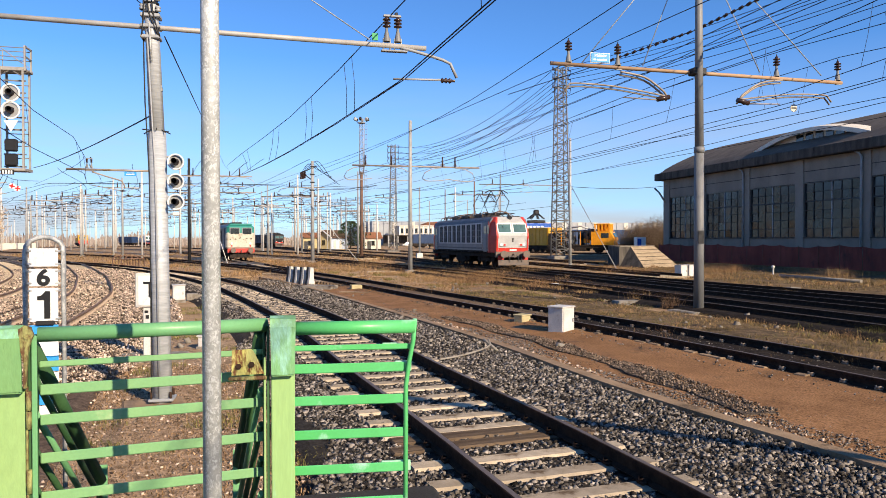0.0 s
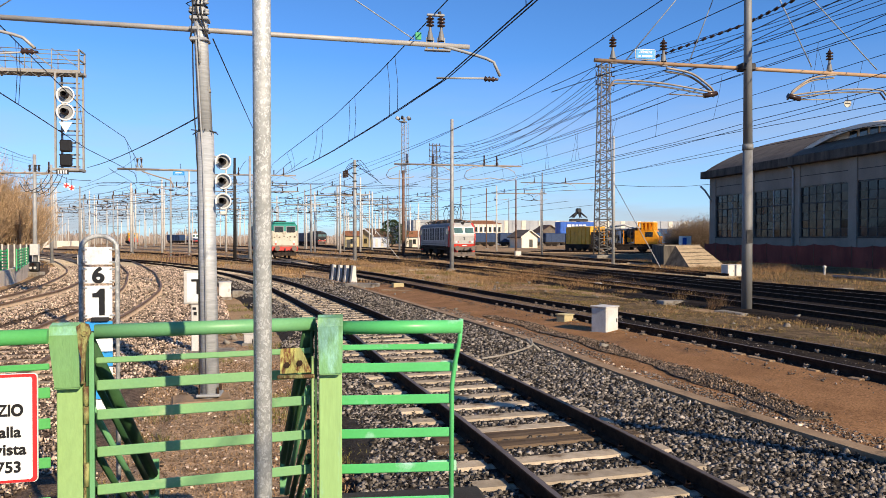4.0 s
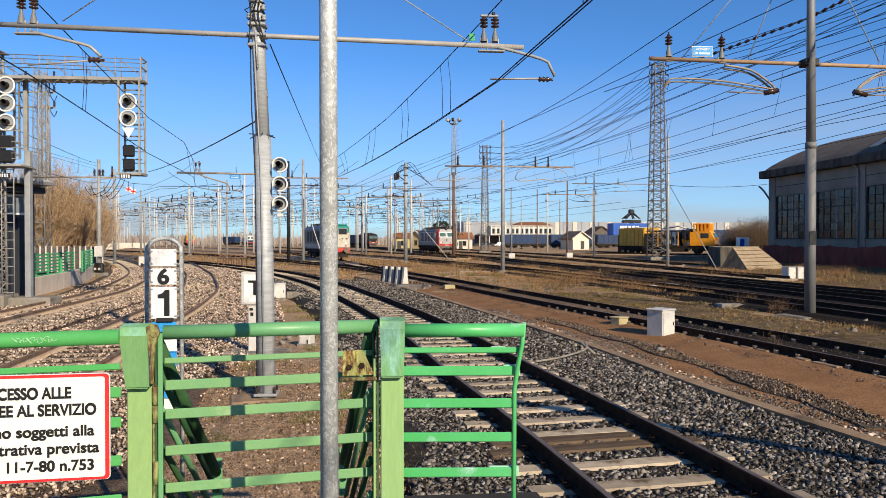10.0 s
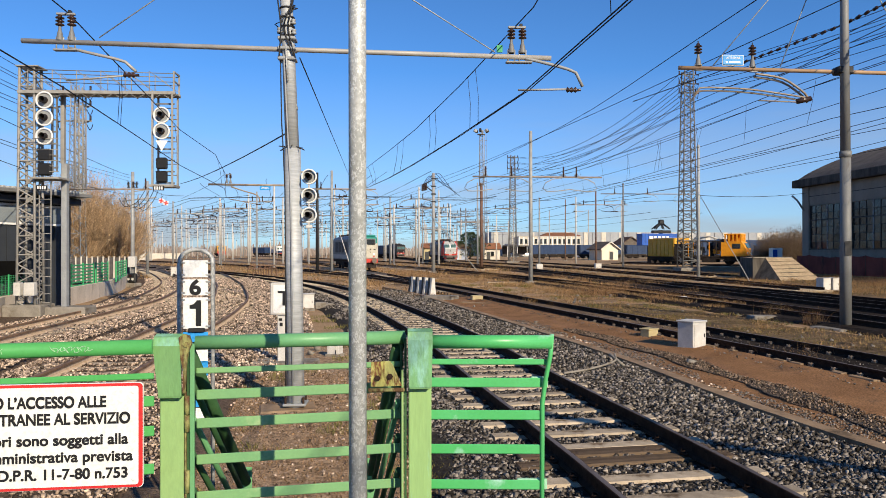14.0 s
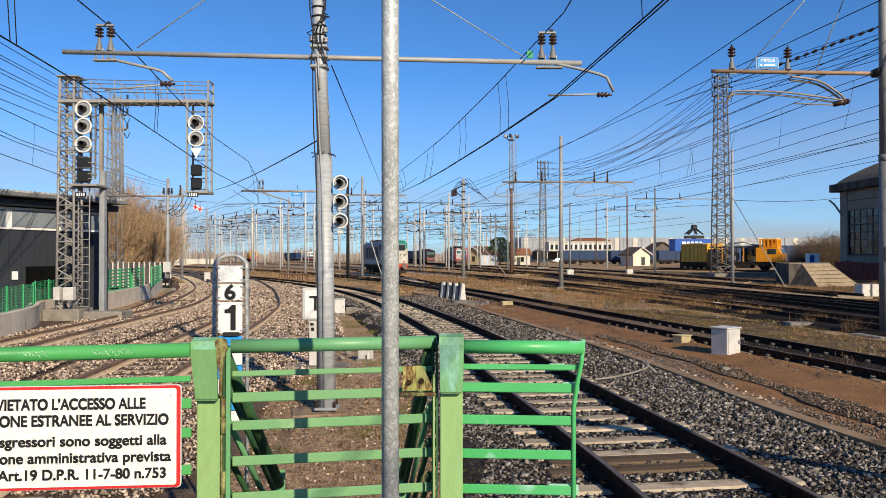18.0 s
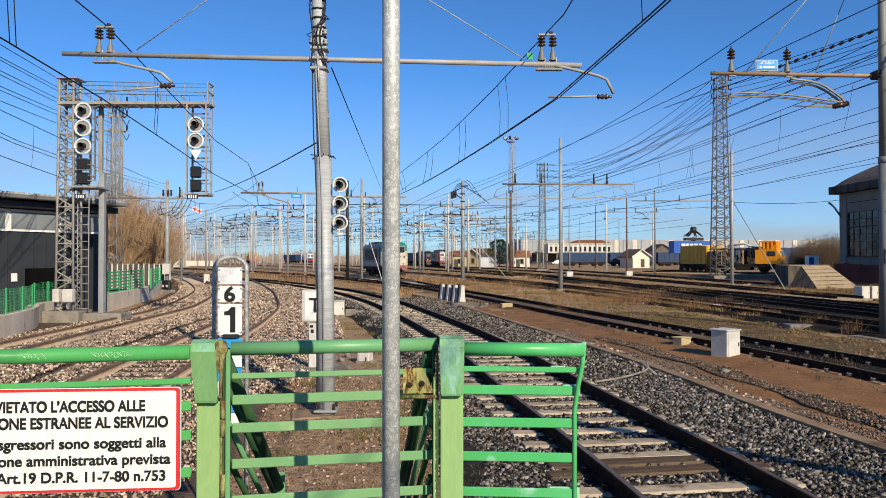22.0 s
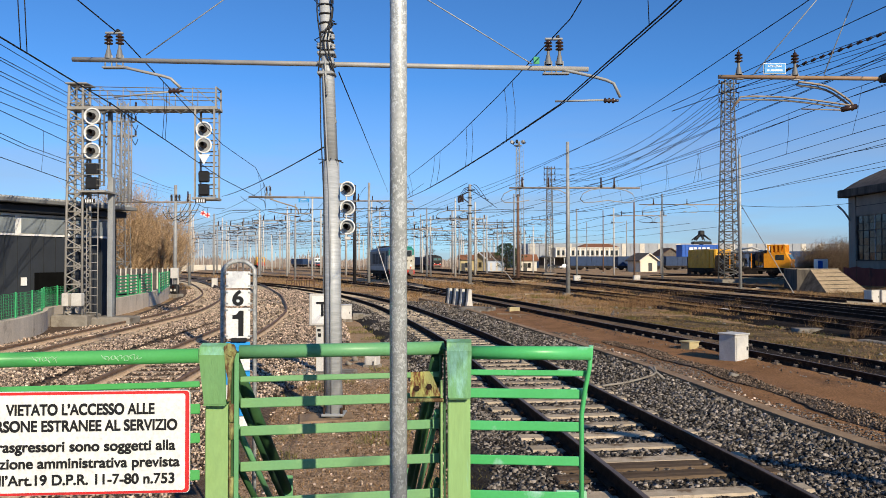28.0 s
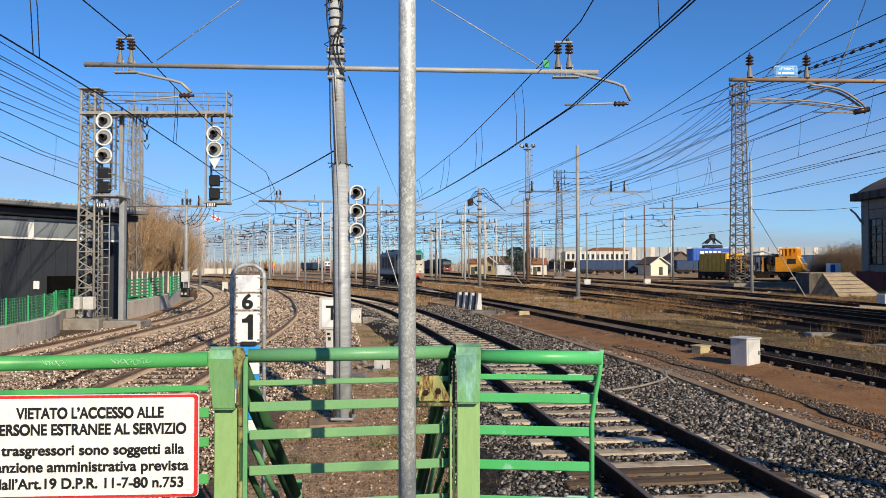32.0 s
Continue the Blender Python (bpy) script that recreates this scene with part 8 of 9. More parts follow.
    for i in range(30):
        part("machinery", B().box((rnd.uniform(-1.0, 1.0), rnd.uniform(-2.4, 5.0), rnd.uniform(1.4, 2.9)), (rnd.uniform(0.2, 0.8), rnd.uniform(0.3, 1.0), rnd.uniform(0.2, 0.9)), rnd.uniform(0, 30), 0.04), (DARKSTEEL, UNDER, BUFFER, UNDER, DARKSTEEL, ORANGE, UNDER, WHITE_DIRTY)[i % 8], v)
    for i in range(7):
        yy = -2.2 + i * 1.05
        part("side_frame", B().box((-1.22, yy, 2.3), (0.10, 0.12, 2.2)).box((1.22, yy, 2.3), (0.10, 0.12, 2.2)), (DARKSTEEL, UNDER, ORANGE)[i % 3], v)
        part("hydraulic_pipe", B().tube(spline([(rnd.uniform(-1.2, 1.2), yy, 1.2), (rnd.uniform(-1.2, 1.2), yy + 0.2, 2.8), (rnd.uniform(-1, 1), yy + 0.8, 3.7)], 0.4), 0.05, 5), (DARKSTEEL, BUFFER)[i % 2], v)
    part("top_rail", B().box((-1.22, 1.2, 3.45), (0.12, 7.6, 0.12)).box((1.22, 1.2, 3.45), (0.12, 7.6, 0.12)), UNDER, v)
    part("crane_arm", B().tube([(0.2, -2.2, 3.4), (0.1, 0.2, 4.3), (0.3, 2.6, 3.9)], 0.16, 6), WHITE_DIRTY, v, "pale folded crane arm")
    part("engine_house", B().box((0, 4.2, 2.2), (2.4, 2.2, 1.9), bevel=0.06), UNDER, v)
    underframe(v, L, bogies=(-3.9, 3.9))
    return v


track_machine()
for c, f in (((46.4, 108.4), (0.766, -0.643)), ((43.05, 117.5), (0.174, -0.985))):
    track([(c[0] + f[0] * q, c[1] + f[1] * q) for q in (16, 8, 0, -8, -16)], "rusty siding under the yellow vehicles", bed=(-1.5, 1.5), bed_m=DIRT, far_to=140)
yw = box_wagon("yellow ribbed service wagon beside the lattice mast", (43.05, 117.5, 0), 10, YELLOW, 8.8, 4.0, 7)
part("roof_hatch", B().box((0.1, 0.6, 4.14), (2.2, 5.0, 0.12), bevel=0.03), CREAM, yw, "pale roof hatch")


def container(x, y):
    v = thing("container", "bright blue container with white bars", "container", (x, y, -0.2), 4)
    v.scale = (1.1, 1.1, 1.1)
    part("box", B().box((0, 0, 4.05), (6.5, 2.5, 2.1), bevel=0.03), BLUEBRIGHT, v)
    part("support", B().box((0.9, 0.3, 1.4), (4.4, 1.8, 3.2)), UNDER, v)
    for i in range(13):
        part("rib", B().box((-3.0 + i * 0.5, -1.27, 4.05), (0.2, 0.06, 1.9)), BLUEBRIGHT, v)
    for i, w in enumerate((0.7, 0.5, 0.5, 0.6, 0.5)):
        part("plain_bar", B().box((-1.6 + i * 0.75, -1.32, 4.4), (w, 0.03, 0.45)), WHITE, v)


container(48.7, 139)


def grab():
    v = thing("scrap_grab", "black mechanical grab standing above the blue container", "grab", (51.3, 144, -0.9))
    v.scale = (1.1, 1.1, 1.1)
    part("stem", B().cyl((0, 0, GZ), (0, 0, 6.5), 0.4, n=8), BLACK, v)
    for i in range(7):
        a = i * 0.9
        part("claw", B().tube([(0, 0, 7.9), (0.9 * math.cos(a), 0.9 * math.sin(a), 7.3), (1.7 * math.cos(a), 1.7 * math.sin(a), 6.7)], 0.22, 6, r_end=0.1), BLACK, v)
    part("head", B().box((0, 0, 7.9), (1.0, 0.9, 1.1), bevel=0.2), BLACK, v)
    part("base_frame", B().box((0, 0, 6.2), (3.4, 1.2, 0.5), bevel=0.1), BLACK, v)


grab()


def shunter(x, y, rz, m1, m2, label):
    v = thing("locomotive", label, "locomotive", (x, y, 0), rz)
    part("cab", B().box((0, -2.5, 2.6), (2.9, 2.6, 2.6), bevel=0.12), m1, v)
    part("bonnet", B().box((0, 2.2, 2.1), (2.3, 6.4, 1.7), bevel=0.1), m1, v)
    part("front_panel", B().box((0, -3.85, 1.6), (2.8, 0.1, 0.9)), m2, v)
    for sx in (-0.65, 0.65):
        part("windscreen", B().box((sx, -3.84, 3.0), (0.9, 0.06, 0.7)), GLASS_LOCO, v)
    underframe(v, 11.0, bogies=(-3, 3))
    buffers(v, 11.0, m=REDLOCO)


shunter(-67.0, 260, 22, YELLOW, REDLOCO, "yellow and red shunting locomotive far along the yard")
shunter(-54.0, 300, 25, WHITE, BLUEWAG, "white-fronted locomotive far along the yard")
box_wagon("dark blue wagon behind a far locomotive", (-62.0, 308, 0), 40, BLUEWAG, 11, 3.4)

# ---- distant buildings ----
def house(x, y, w, d, h, ridge, wall_m, roof_m, label, rz=0.0, wins=2, gable_front=True, doors=1):
    o = thing("house", label, "house", (x, y, GZ), rz)
    part("wall", B().box((0, 0, h / 2), (w, d, h)), wall_m, o)
    if gable_front:
        part("gable", B().poly([(-w / 2, h), (w / 2, h), (0, ridge)], -d / 2, d / 2, "y"), wall_m, o)
        for s in (-1, 1):
            e = B().poly([(s * (w / 2 + 0.5), h - 0.35), (s * (w / 2 + 0.5), h - 0.1), (0, ridge + 0.28), (0, ridge + 0.02)], -d / 2 - 0.5, d / 2 + 0.5, "y")
            part("roof_slope", e, roof_m, o)
    else:
        part("roof", B().poly([(-d / 2 - 0.5, h), (d / 2 + 0.5, h), (0, ridge)], -w / 2 - 0.5, w / 2 + 0.5, "x"), roof_m, o)
    for i in range(wins):
        xx = -w / 2 + (i + 0.5) * w / max(1, wins)
        p = part("window", B().box((xx, -d / 2 - 0.02, h * 0.55), (0.9, 0.06, 1.2)), PANE, o)
        part("sill", B().box((xx, -d / 2 - 0.06, h * 0.55 - 0.65), (1.1, 0.14, 0.08)), CONCRETE, p)
    for i in range(doors):
        part("door", B().box((-w / 4 + i * 2, -d / 2 - 0.03, 1.05), (1.0, 0.06, 2.1)), FRAME, o)
    return o


yard_house = house(49.6, 181, 4.6, 6.4, 2.9, 4.4, CREAMWALL, ROOF, "small cream gabled yard house with a dark door", 14, wins=0, doors=0)
for s in (-1, 1):
    part("barge_board", B().poly([(s * 2.82, 2.5), (s * 2.82, 2.82), (0, 4.70), (0, 4.42)], -3.8, -3.72, "y"), WHITEWALL, yard_house, "pale barge board")
part("door", B().box((0.4, -3.23, 1.15), (1.0, 0.08, 2.0)), FRAME, yard_house, "dark brown door")
house(5.6, 186, 3.4, 5, 3.0, 4.3, YELLOWWALL, TILEROOF, "small ochre trackside hut with a brown roof", 0, 1, False)
hut = house(11.4, 188, 4.6, 7.5, 3.2, 4.7, YELLOWWALL, DARKTILE, "ochre gabled hut with white barge boards in the yard", -38, 1, True, 0)
part("side_wall", B().box((2.32, 0, 1.6), (0.06, 7.4, 3.1)), PALEBLUE, hut, "pale blue rendered side wall")
for y in (-2.2, 0.4):
    part("side_door", B().box((2.37, y, 1.2), (0.06, 1.0, 2.1)), WHITEWALL, hut, "white side door")
for s in (-1, 1):
    part("barge_board", B().poly([(s * 2.85, 2.75), (s * 2.85, 3.12), (0, 5.05), (0, 4.72)], -4.36, -4.28, "y"), WHITE, hut, "white barge board")
house(22.4, 196, 4.3, 5, 2.8, 4.5, WHITEWALL, TILEROOF, "white hut with terracotta roof beside the evergreen", 6, 1, False)
house(66.0, 215, 9.0, 8, 3.4, 6.3, ROOF, DARKTILE, "dark shed with a pitched roof behind the wagons", 4, 0, True, 0)


def railway_building():
    o = thing("railway_building", "pale two-storey railway building with a low red roof", "building", (58, 300, GZ), 3)
    part("wall", B().box((0, 0, 4.1), (26, 12, 8.2)), WHITEWALL, o)
    part("cornice", B().box((0, -6.05, 8.3), (26.4, 0.6, 0.3)), WHITEWALL, o)
    part("roof", B().add([(-3, -6.4, 8.46), (13.3, -6.4, 8.46), (13.3, 6.4, 8.46), (-3, 6.4, 8.46), (0.5, 0, 10.0), (10.5, 0, 10.0)], [(0, 1, 5, 4), (1, 2, 5), (2, 3, 4, 5), (3, 0, 4), (0, 3, 2, 1)]), TILEROOF, o, "low hipped terracotta roof")
    for i in range(13):
        xx = -12 + i * 2.0
        part("pilaster", B().box((xx - 1.0, -6.08, 4.1), (0.35, 0.2, 8.0)), WHITE, o)
        for z in (2.6, 6.2):
            w = part("window", B().box((xx, -6.02, z), (1.0, 0.08, 1.9)), PANE, o)
            part("sill", B().box((xx, -6.1, z - 1.05), (1.2, 0.2, 0.1)), CONCRETE, w)


railway_building()


def platform_canopy():
    o = thing("platform_canopy", "long dark platform canopy on slim posts", "canopy", (52, 272, GZ), 3)
    part("roof", B().box((0, 0, 4.2), (32, 6, 0.35), bevel=0.05), FASCIA, o)
    part("back_wall", B().box((0, 2.6, 2.0), (32, 0.2, 4.0)), FASCIA, o)
    for i in range(9):
        part("post", B().box((-15 + i * 3.75, -2.6, 2.0), (0.22, 0.22, 4.0)), FARPALE, o)


platform_canopy()


def car(x, y, rz, m, label):
    c = thing("car", label, "car", (x, y, GZ), rz, group="parked cars")
    part("body", B().poly([(-2.0, 0.35), (-2.05, 0.75), (-1.9, 0.92), (-1.0, 0.98), (1.5, 0.98), (1.95, 0.9), (2.05, 0.5), (2.0, 0.3)], -0.85, 0.85, "y"), m, c)
    part("cabin", B().add([(-1.25, -0.78, 0.98), (1.6, -0.78, 0.98), (1.6, 0.78, 0.98), (-1.25, 0.78, 0.98), (-0.6, -0.65, 1.48), (1.15, -0.65, 1.48), (1.15, 0.65, 1.48), (-0.6, 0.65, 1.48)], [(0, 1, 5, 4), (1, 2, 6, 5), (2, 3, 7, 6), (3, 0, 4, 7)]), PANE, c, "dark car windows")
    part("roof", B().box((0.28, 0, 1.5), (1.8, 1.34, 0.05), bevel=0.02), m, c)
    for sx in (-1.25, 1.3):
        for sy in (-0.78, 0.78):
            w = part("wheel", B().lathe([(0.0, -0.1), (0.3, -0.1), (0.32, 0.0), (0.3, 0.1), (0.0, 0.1)], n=14, m=pose(sx, sy, 0.32, 90, 0, 0)), BLACK, c)
            part("hub_cap", B().cyl((sx, sy * 1.13, 0.32), (sx, sy * 1.15, 0.32), 0.19, n=10), GALV, w)


car(57.0, 232, 15, WHITE, "white parked car beside the yard house")
for k, (x, m, label) in enumerate(((38.5, DARKSTEEL, "dark parked car under the canopy"), (43.5, WHITE_DIRTY, "pale parked car under the canopy"), (48.0, BLACK, "black parked car under the canopy"))):
    car(x, 262, 20 - 12 * k, m, label)


def warehouse(x, y, w, h, d=30):
    o = thing("warehouse", "long distant pale ribbed metal warehouse", "building", (x, y, GZ), 3)
    part("wall", B().box((0, 0, h / 2), (w, d, h)), WAREHOUSE, o)
    for i in range(int(w / 4)):
        part("rib", B().box((-w / 2 + 2 + i * 4, -d / 2 - 0.1, h / 2), (2.0, 0.3, h * 0.98)), (WHITEWALL, WAREHOUSE)[i % 2], o)


warehouse(120, 330, 170, 10.5)
warehouse(52, 340, 44, 8.5)


def evergreen(x, y, h, w, seed):
    rnd = random.Random(seed)
    t = thing("evergreen_tree", "dense dark evergreen tree beside the yard huts", "tree", (x, y, GZ))
    part("trunk", B().tube([(0, 0, 0), (0.1, 0, h * 0.35), (0, 0.1, h * 0.8)], 0.25, 8, r_end=0.08), BARK, t)
    for k in range(5):
        a = k * 1.3
        part("limb", B().tube([(0, 0, h * 0.25 + k * 0.5), (math.cos(a) * w * 0.25, math.sin(a) * w * 0.25, h * 0.4 + k * 0.6)], 0.09, 5, r_end=0.03), BARK, t)
    b = B()
    for i in range(3200):
        a, u = rnd.uniform(0, 6.283), rnd.random()
        z = h * (0.12 + 0.88 * u)
        r = w * 0.5 * math.sin(min(1.0, 0.15 + 1.0 * (1 - u) ** 0.6) * 1.5) * (0.72 + 0.28 * noise.noise((math.cos(a) * 2, math.sin(a) * 2, u * 5)) * 2) * math.sqrt(rnd.uniform(0.35, 1))
        c = Vector((r * math.cos(a), r * math.sin(a), z))
        s = rnd.uniform(0.12, 0.28)
        q = Euler((rnd.uniform(-1, 1), rnd.uniform(-1, 1), rnd.uniform(0, 6)))
        vs = [c + q.to_matrix() @ Vector(p) * s for p in ((-1, 0, 0), (0, -0.6, 0.1), (1, 0, 0), (0, 0.6, 0.1))]
        b.add(vs, [(0, 1, 2, 3)])
    tagged(part("crown", b, LEAF, t, "dense dark leaves"), kind="stuff")


evergreen(16.3, 190, 7.3, 10.5, 7)


def far_woods():
    rnd = np.random.default_rng(5)
    n = 16000
    a, d = rnd.uniform(-0.8, 0.8, n), rnd.uniform(330, 560, n)
    p = np.stack([d * np.sin(a), d * np.cos(a), np.full(n, GZ)], 1)
    lump = np.array([0.55 + 0.9 * abs(noise.noise((q * 14, 0.0, 3.0))) + 0.35 * abs(noise.noise((q * 60, 0.0, 8.0))) for q in a])
    h, w = (3.0 + 4.0 * rnd.random(n)) * lump, 0.10 + 0.22 * rnd.random(n)
    lean = rnd.normal(0, 0.7, n)
    z = np.zeros(n)
    v = np.stack([p + np.stack([-w, z, z], 1), p + np.stack([w, z, z], 1), p + np.stack([lean + w * 0.5, z, h], 1), p + np.stack([lean - w * 0.5, z, h], 1)], 1)
    f = (np.arange(n) * 4)[:, None] + np.arange(4)[None]
    tagged(new("far_woods", mesh_from_arrays("far_woods", v.reshape(-1, 3), f, WOODS)), "low band of bare winter trees on the horizon", "trees", kind="stuff")




# ---- loose ground cover ----
def line_x(line, y):
    """Where a track's centre line crosses a distance."""
    ys = np.array([p.y for p in line])
    xs = np.array([p.x for p in line])
    return np.interp(y, ys, xs)


def mesh_from_arrays(name, verts, faces, m):
    me = bpy.data.meshes.new(name)
    nv, nf, k = len(verts), len(faces), faces.shape[1]
    me.vertices.add(nv)
    me.vertices.foreach_set("co", verts.astype(np.float32).ravel())
    me.loops.add(nf * k)
    me.loops.foreach_set("vertex_index", faces.astype(np.int32).ravel())
    me.polygons.add(nf)
    me.polygons.foreach_set("loop_start", np.arange(0, nf * k, k, dtype=np.int32))
    me.update(calc_edges=True)
    me.materials.append(m)
    return me


far_woods()
rng = np.random.default_rng(11)
CUBE = np.array([(x, y, z) for x in (-1, 1) for y in (-1, 1) for z in (-1, 1)], float)
CUBE_F = np.array([(0, 1, 3, 2), (4, 6, 7, 5), (0, 4, 5, 1), (2, 3, 7, 6), (0, 2, 6, 4), (1, 5, 7, 3)])


def stones(name, xyz, size, m, label):
    n = len(xyz)
    k = np.where(rng.random((n, 8, 1)) < 0.32, 0.12 + 0.3 * rng.random((n, 8, 1)), 0.8 + 0.3 * rng.random((n, 8, 1)))
    v = CUBE[None] * k * (0.75 + 0.25 * rng.random((n, 8, 3)))
    v *= (size * (0.6 + 0.8 * rng.random((n, 1))))[:, None, :] * (0.7 + 0.6 * rng.random((n, 1, 3)))
    a, b = rng.random(n) * 6.283, rng.random(n) * 6.283
    ca, sa, cb, sb = np.cos(a), np.sin(a), np.cos(b), np.sin(b)
    x, y, z = v[..., 0], v[..., 1], v[..., 2]
    y, z = y * cb[:, None] - z * sb[:, None], y * sb[:, None] + z * cb[:, None]
    x, y = x * ca[:, None] - y * sa[:, None], x * sa[:, None] + y * ca[:, None]
    v = np.stack([x, y, z], 2) + xyz[:, None, :]
    f = CUBE_F[None] + (np.arange(n) * 8)[:, None, None]
    ob = new(name, mesh_from_arrays(name, v.reshape(-1, 3), f.reshape(-1, 4), m))
    return tagged(ob, label, "ballast", kind="stuff")


def scatter(y0, y1, per_m2, left, right, z, zvar=0.02):
    w = 14.0
    n = int((y1 - y0) * w * per_m2)
    y = y0 + (y1 - y0) * rng.random(n)
    lo, hi = left(y), right(y)
    x = (lo + hi) / 2 + (rng.random(n) - 0.5) * w
    k = (x > lo) & (x < hi)
    return np.stack([x[k], y[k], z + zvar * (rng.random(k.sum()) - 0.5)], 1)


kerb_line = spline(KERB, 1.0)
n_left = lambda y: line_x(N_LINE, y) - 2.05 - 0.25 * np.sin(y * 1.3)
n_right = lambda y: np.minimum(np.where(y > 1, line_x(kerb_line, y) - 0.15, 6.6), line_x(N_LINE, y) + 3.6)
dark = [(scatter(-7, 3.6, 50, n_left, n_right, -0.20, 0.03), 0.03), (scatter(3.6, 8, 1000, n_left, n_right, -0.20, 0.035), 0.021), (scatter(8, 14, 720, n_left, n_right, -0.20, 0.035), 0.023), (scatter(14, 24, 340, n_left, n_right, -0.20, 0.035), 0.026), (scatter(24, 42, 100, n_left, n_right, -0.20, 0.04), 0.036)]


def off_sleepers(p, line, half=0.155, reach=1.22):
    """Stones that lie on sleepers are left out, but for a few; those beside a rail lie lower."""
    keep = np.ones(len(p), bool)
    for q, a in along(line, 0.6):
        if -7 < q.y < 46:
            d = p[:, :2] - np.array((q.x, q.y))
            c, s = math.cos(radians(a)), math.sin(radians(a))
            u, w = d[:, 0] * c + d[:, 1] * s, -d[:, 0] * s + d[:, 1] * c
            keep &= ~((np.abs(u) < half) & (np.abs(w) < reach)) | (rng.random(len(p)) < 0.004)
            keep &= ~((np.abs(u) < 0.31) & (np.abs(np.abs(w) - 0.753) < 0.09))
    return keep


xyz = np.concatenate([d for d, s in dark])
siz = np.concatenate([np.full((len(d), 1), s) for d, s in dark])
kk = off_sleepers(xyz, N_LINE, 0.15, 1.0)
stones("ballast_stones", xyz[kk], siz[kk], STONE, "loose dark grey angular ballast stones around the track")
l_left = lambda y: line_x(L1_LINE, y) - 1.9
l_right = lambda y: np.minimum(line_x(L2_LINE, y) + 4.6 - 0.05 * y, -2.8 + 0.25 * np.sin(y) + 0 * y)
pale = [(scatter(5, 12, 420, l_left, l_right, -0.15, 0.03), 0.017), (scatter(12, 20, 320, l_left, l_right, -0.15, 0.03), 0.020), (scatter(20, 32, 170, l_left, l_right, -0.15, 0.035), 0.025), (scatter(32, 60, 70, lambda y: line_x(L1_LINE, y) - 1.9, lambda y: line_x(L2_LINE, y) + 3.0, -0.15, 0.04), 0.038)]
xyz = np.concatenate([d for d, s in pale])
siz = np.concatenate([np.full((len(d), 1), s) for d, s in pale])
kk = off_sleepers(xyz, L1_LINE) & ~((xyz[:, 0] < line_x(L1_LINE, xyz[:, 1]) + 1.2) & (rng.random(len(xyz)) < 0.25)) & off_sleepers(xyz, L2_LINE)
dx = xyz[:, 0] - line_x(L1_LINE, xyz[:, 1])
xyz[:, 2] += np.where(dx < 2.3, 0.10 * np.clip((dx + 0.75) / 1.5, 0, 1), 0)
stones("pale_ballast_stones", xyz[kk], siz[kk], STONE_PALE, "loose rust-stained pale ballast stones around the curved tracks")
grit = scatter(4, 24, 900, lambda y: line_x(kerb_line, y) + 0.35 + 0.12 * np.sin(y * 1.1), lambda y: line_x(kerb_line, y) + 0.75 + 0.2 * np.sin(y * 0.9) + 0.1 * np.sin(y * 2.9), -0.232, 0.02)
stones("trackside_grit", grit, np.full((len(grit), 1), 0.013), STONE, "dark grit and stones spilled beside the kerb")
edge = scatter(7, 22, 160, lambda y: line_x(kerb_line, y) + 0.12, lambda y: line_x(kerb_line, y) + 0.4 + 0.1 * np.sin(y * 1.1), -0.228, 0.02)
stones("kerb_edge_stones", edge, np.full((len(edge), 1), 0.022), STONE_PALE, "small pale stones lying along the kerb")
crumb = scatter(8.4, 21, 700, lambda y: line_x(kerb_line, y) + 0.6 + 0.1 * np.minimum(y - 8, 3.6) + 0.08 * np.sin(y * 2.1), lambda y: line_x(kerb_line, y) + 0.95 + 0.35 * np.minimum(y - 8, 1.6) + 0.12 * np.sin(y * 1.7 + 1), -0.202, 0.02)
stones("asphalt_crumbs", crumb, np.full((len(crumb), 1), 0.014), STONE_SOOT, "crumbled dark asphalt lumps along the red path")
spill = scatter(6.5, 10.5, 260, lambda y: line_x(kerb_line, y) + 0.15, lambda y: line_x(kerb_line, y) + 0.9 + 0.2 * np.sin(y * 3.1), -0.225, 0.015)
stones("spilled_gravel", spill, np.full((len(spill), 1), 0.013), STONE_SOOT, "gravel spilled over the kerb onto the path")
peb = scatter(4, 24, 70, lambda y: line_x(kerb_line, y) + 0.2, lambda y: line_x(kerb_line, y) + 2.2, -0.222, 0.01)
stones("path_pebbles", peb, np.full((len(peb), 1), 0.007), STONE_SOOT, "small grey pebbles strewn on the red path")
solid("pale_ballast_sheet", B().prism([(-5.8, -0.6), (-5.4, -0.175), (0, -0.165), (5.0, -0.175), (5.8, -0.5)], [Vector((x + 0.2, y, 0)) for x, y in ((-7.0, 3), (-8.2, 12), (-8.8, 20), (-9.2, 27))], closed=False), BALLAST_PALE, "pale rust-stained ballast between the curved tracks", "ballast", kind="structure")


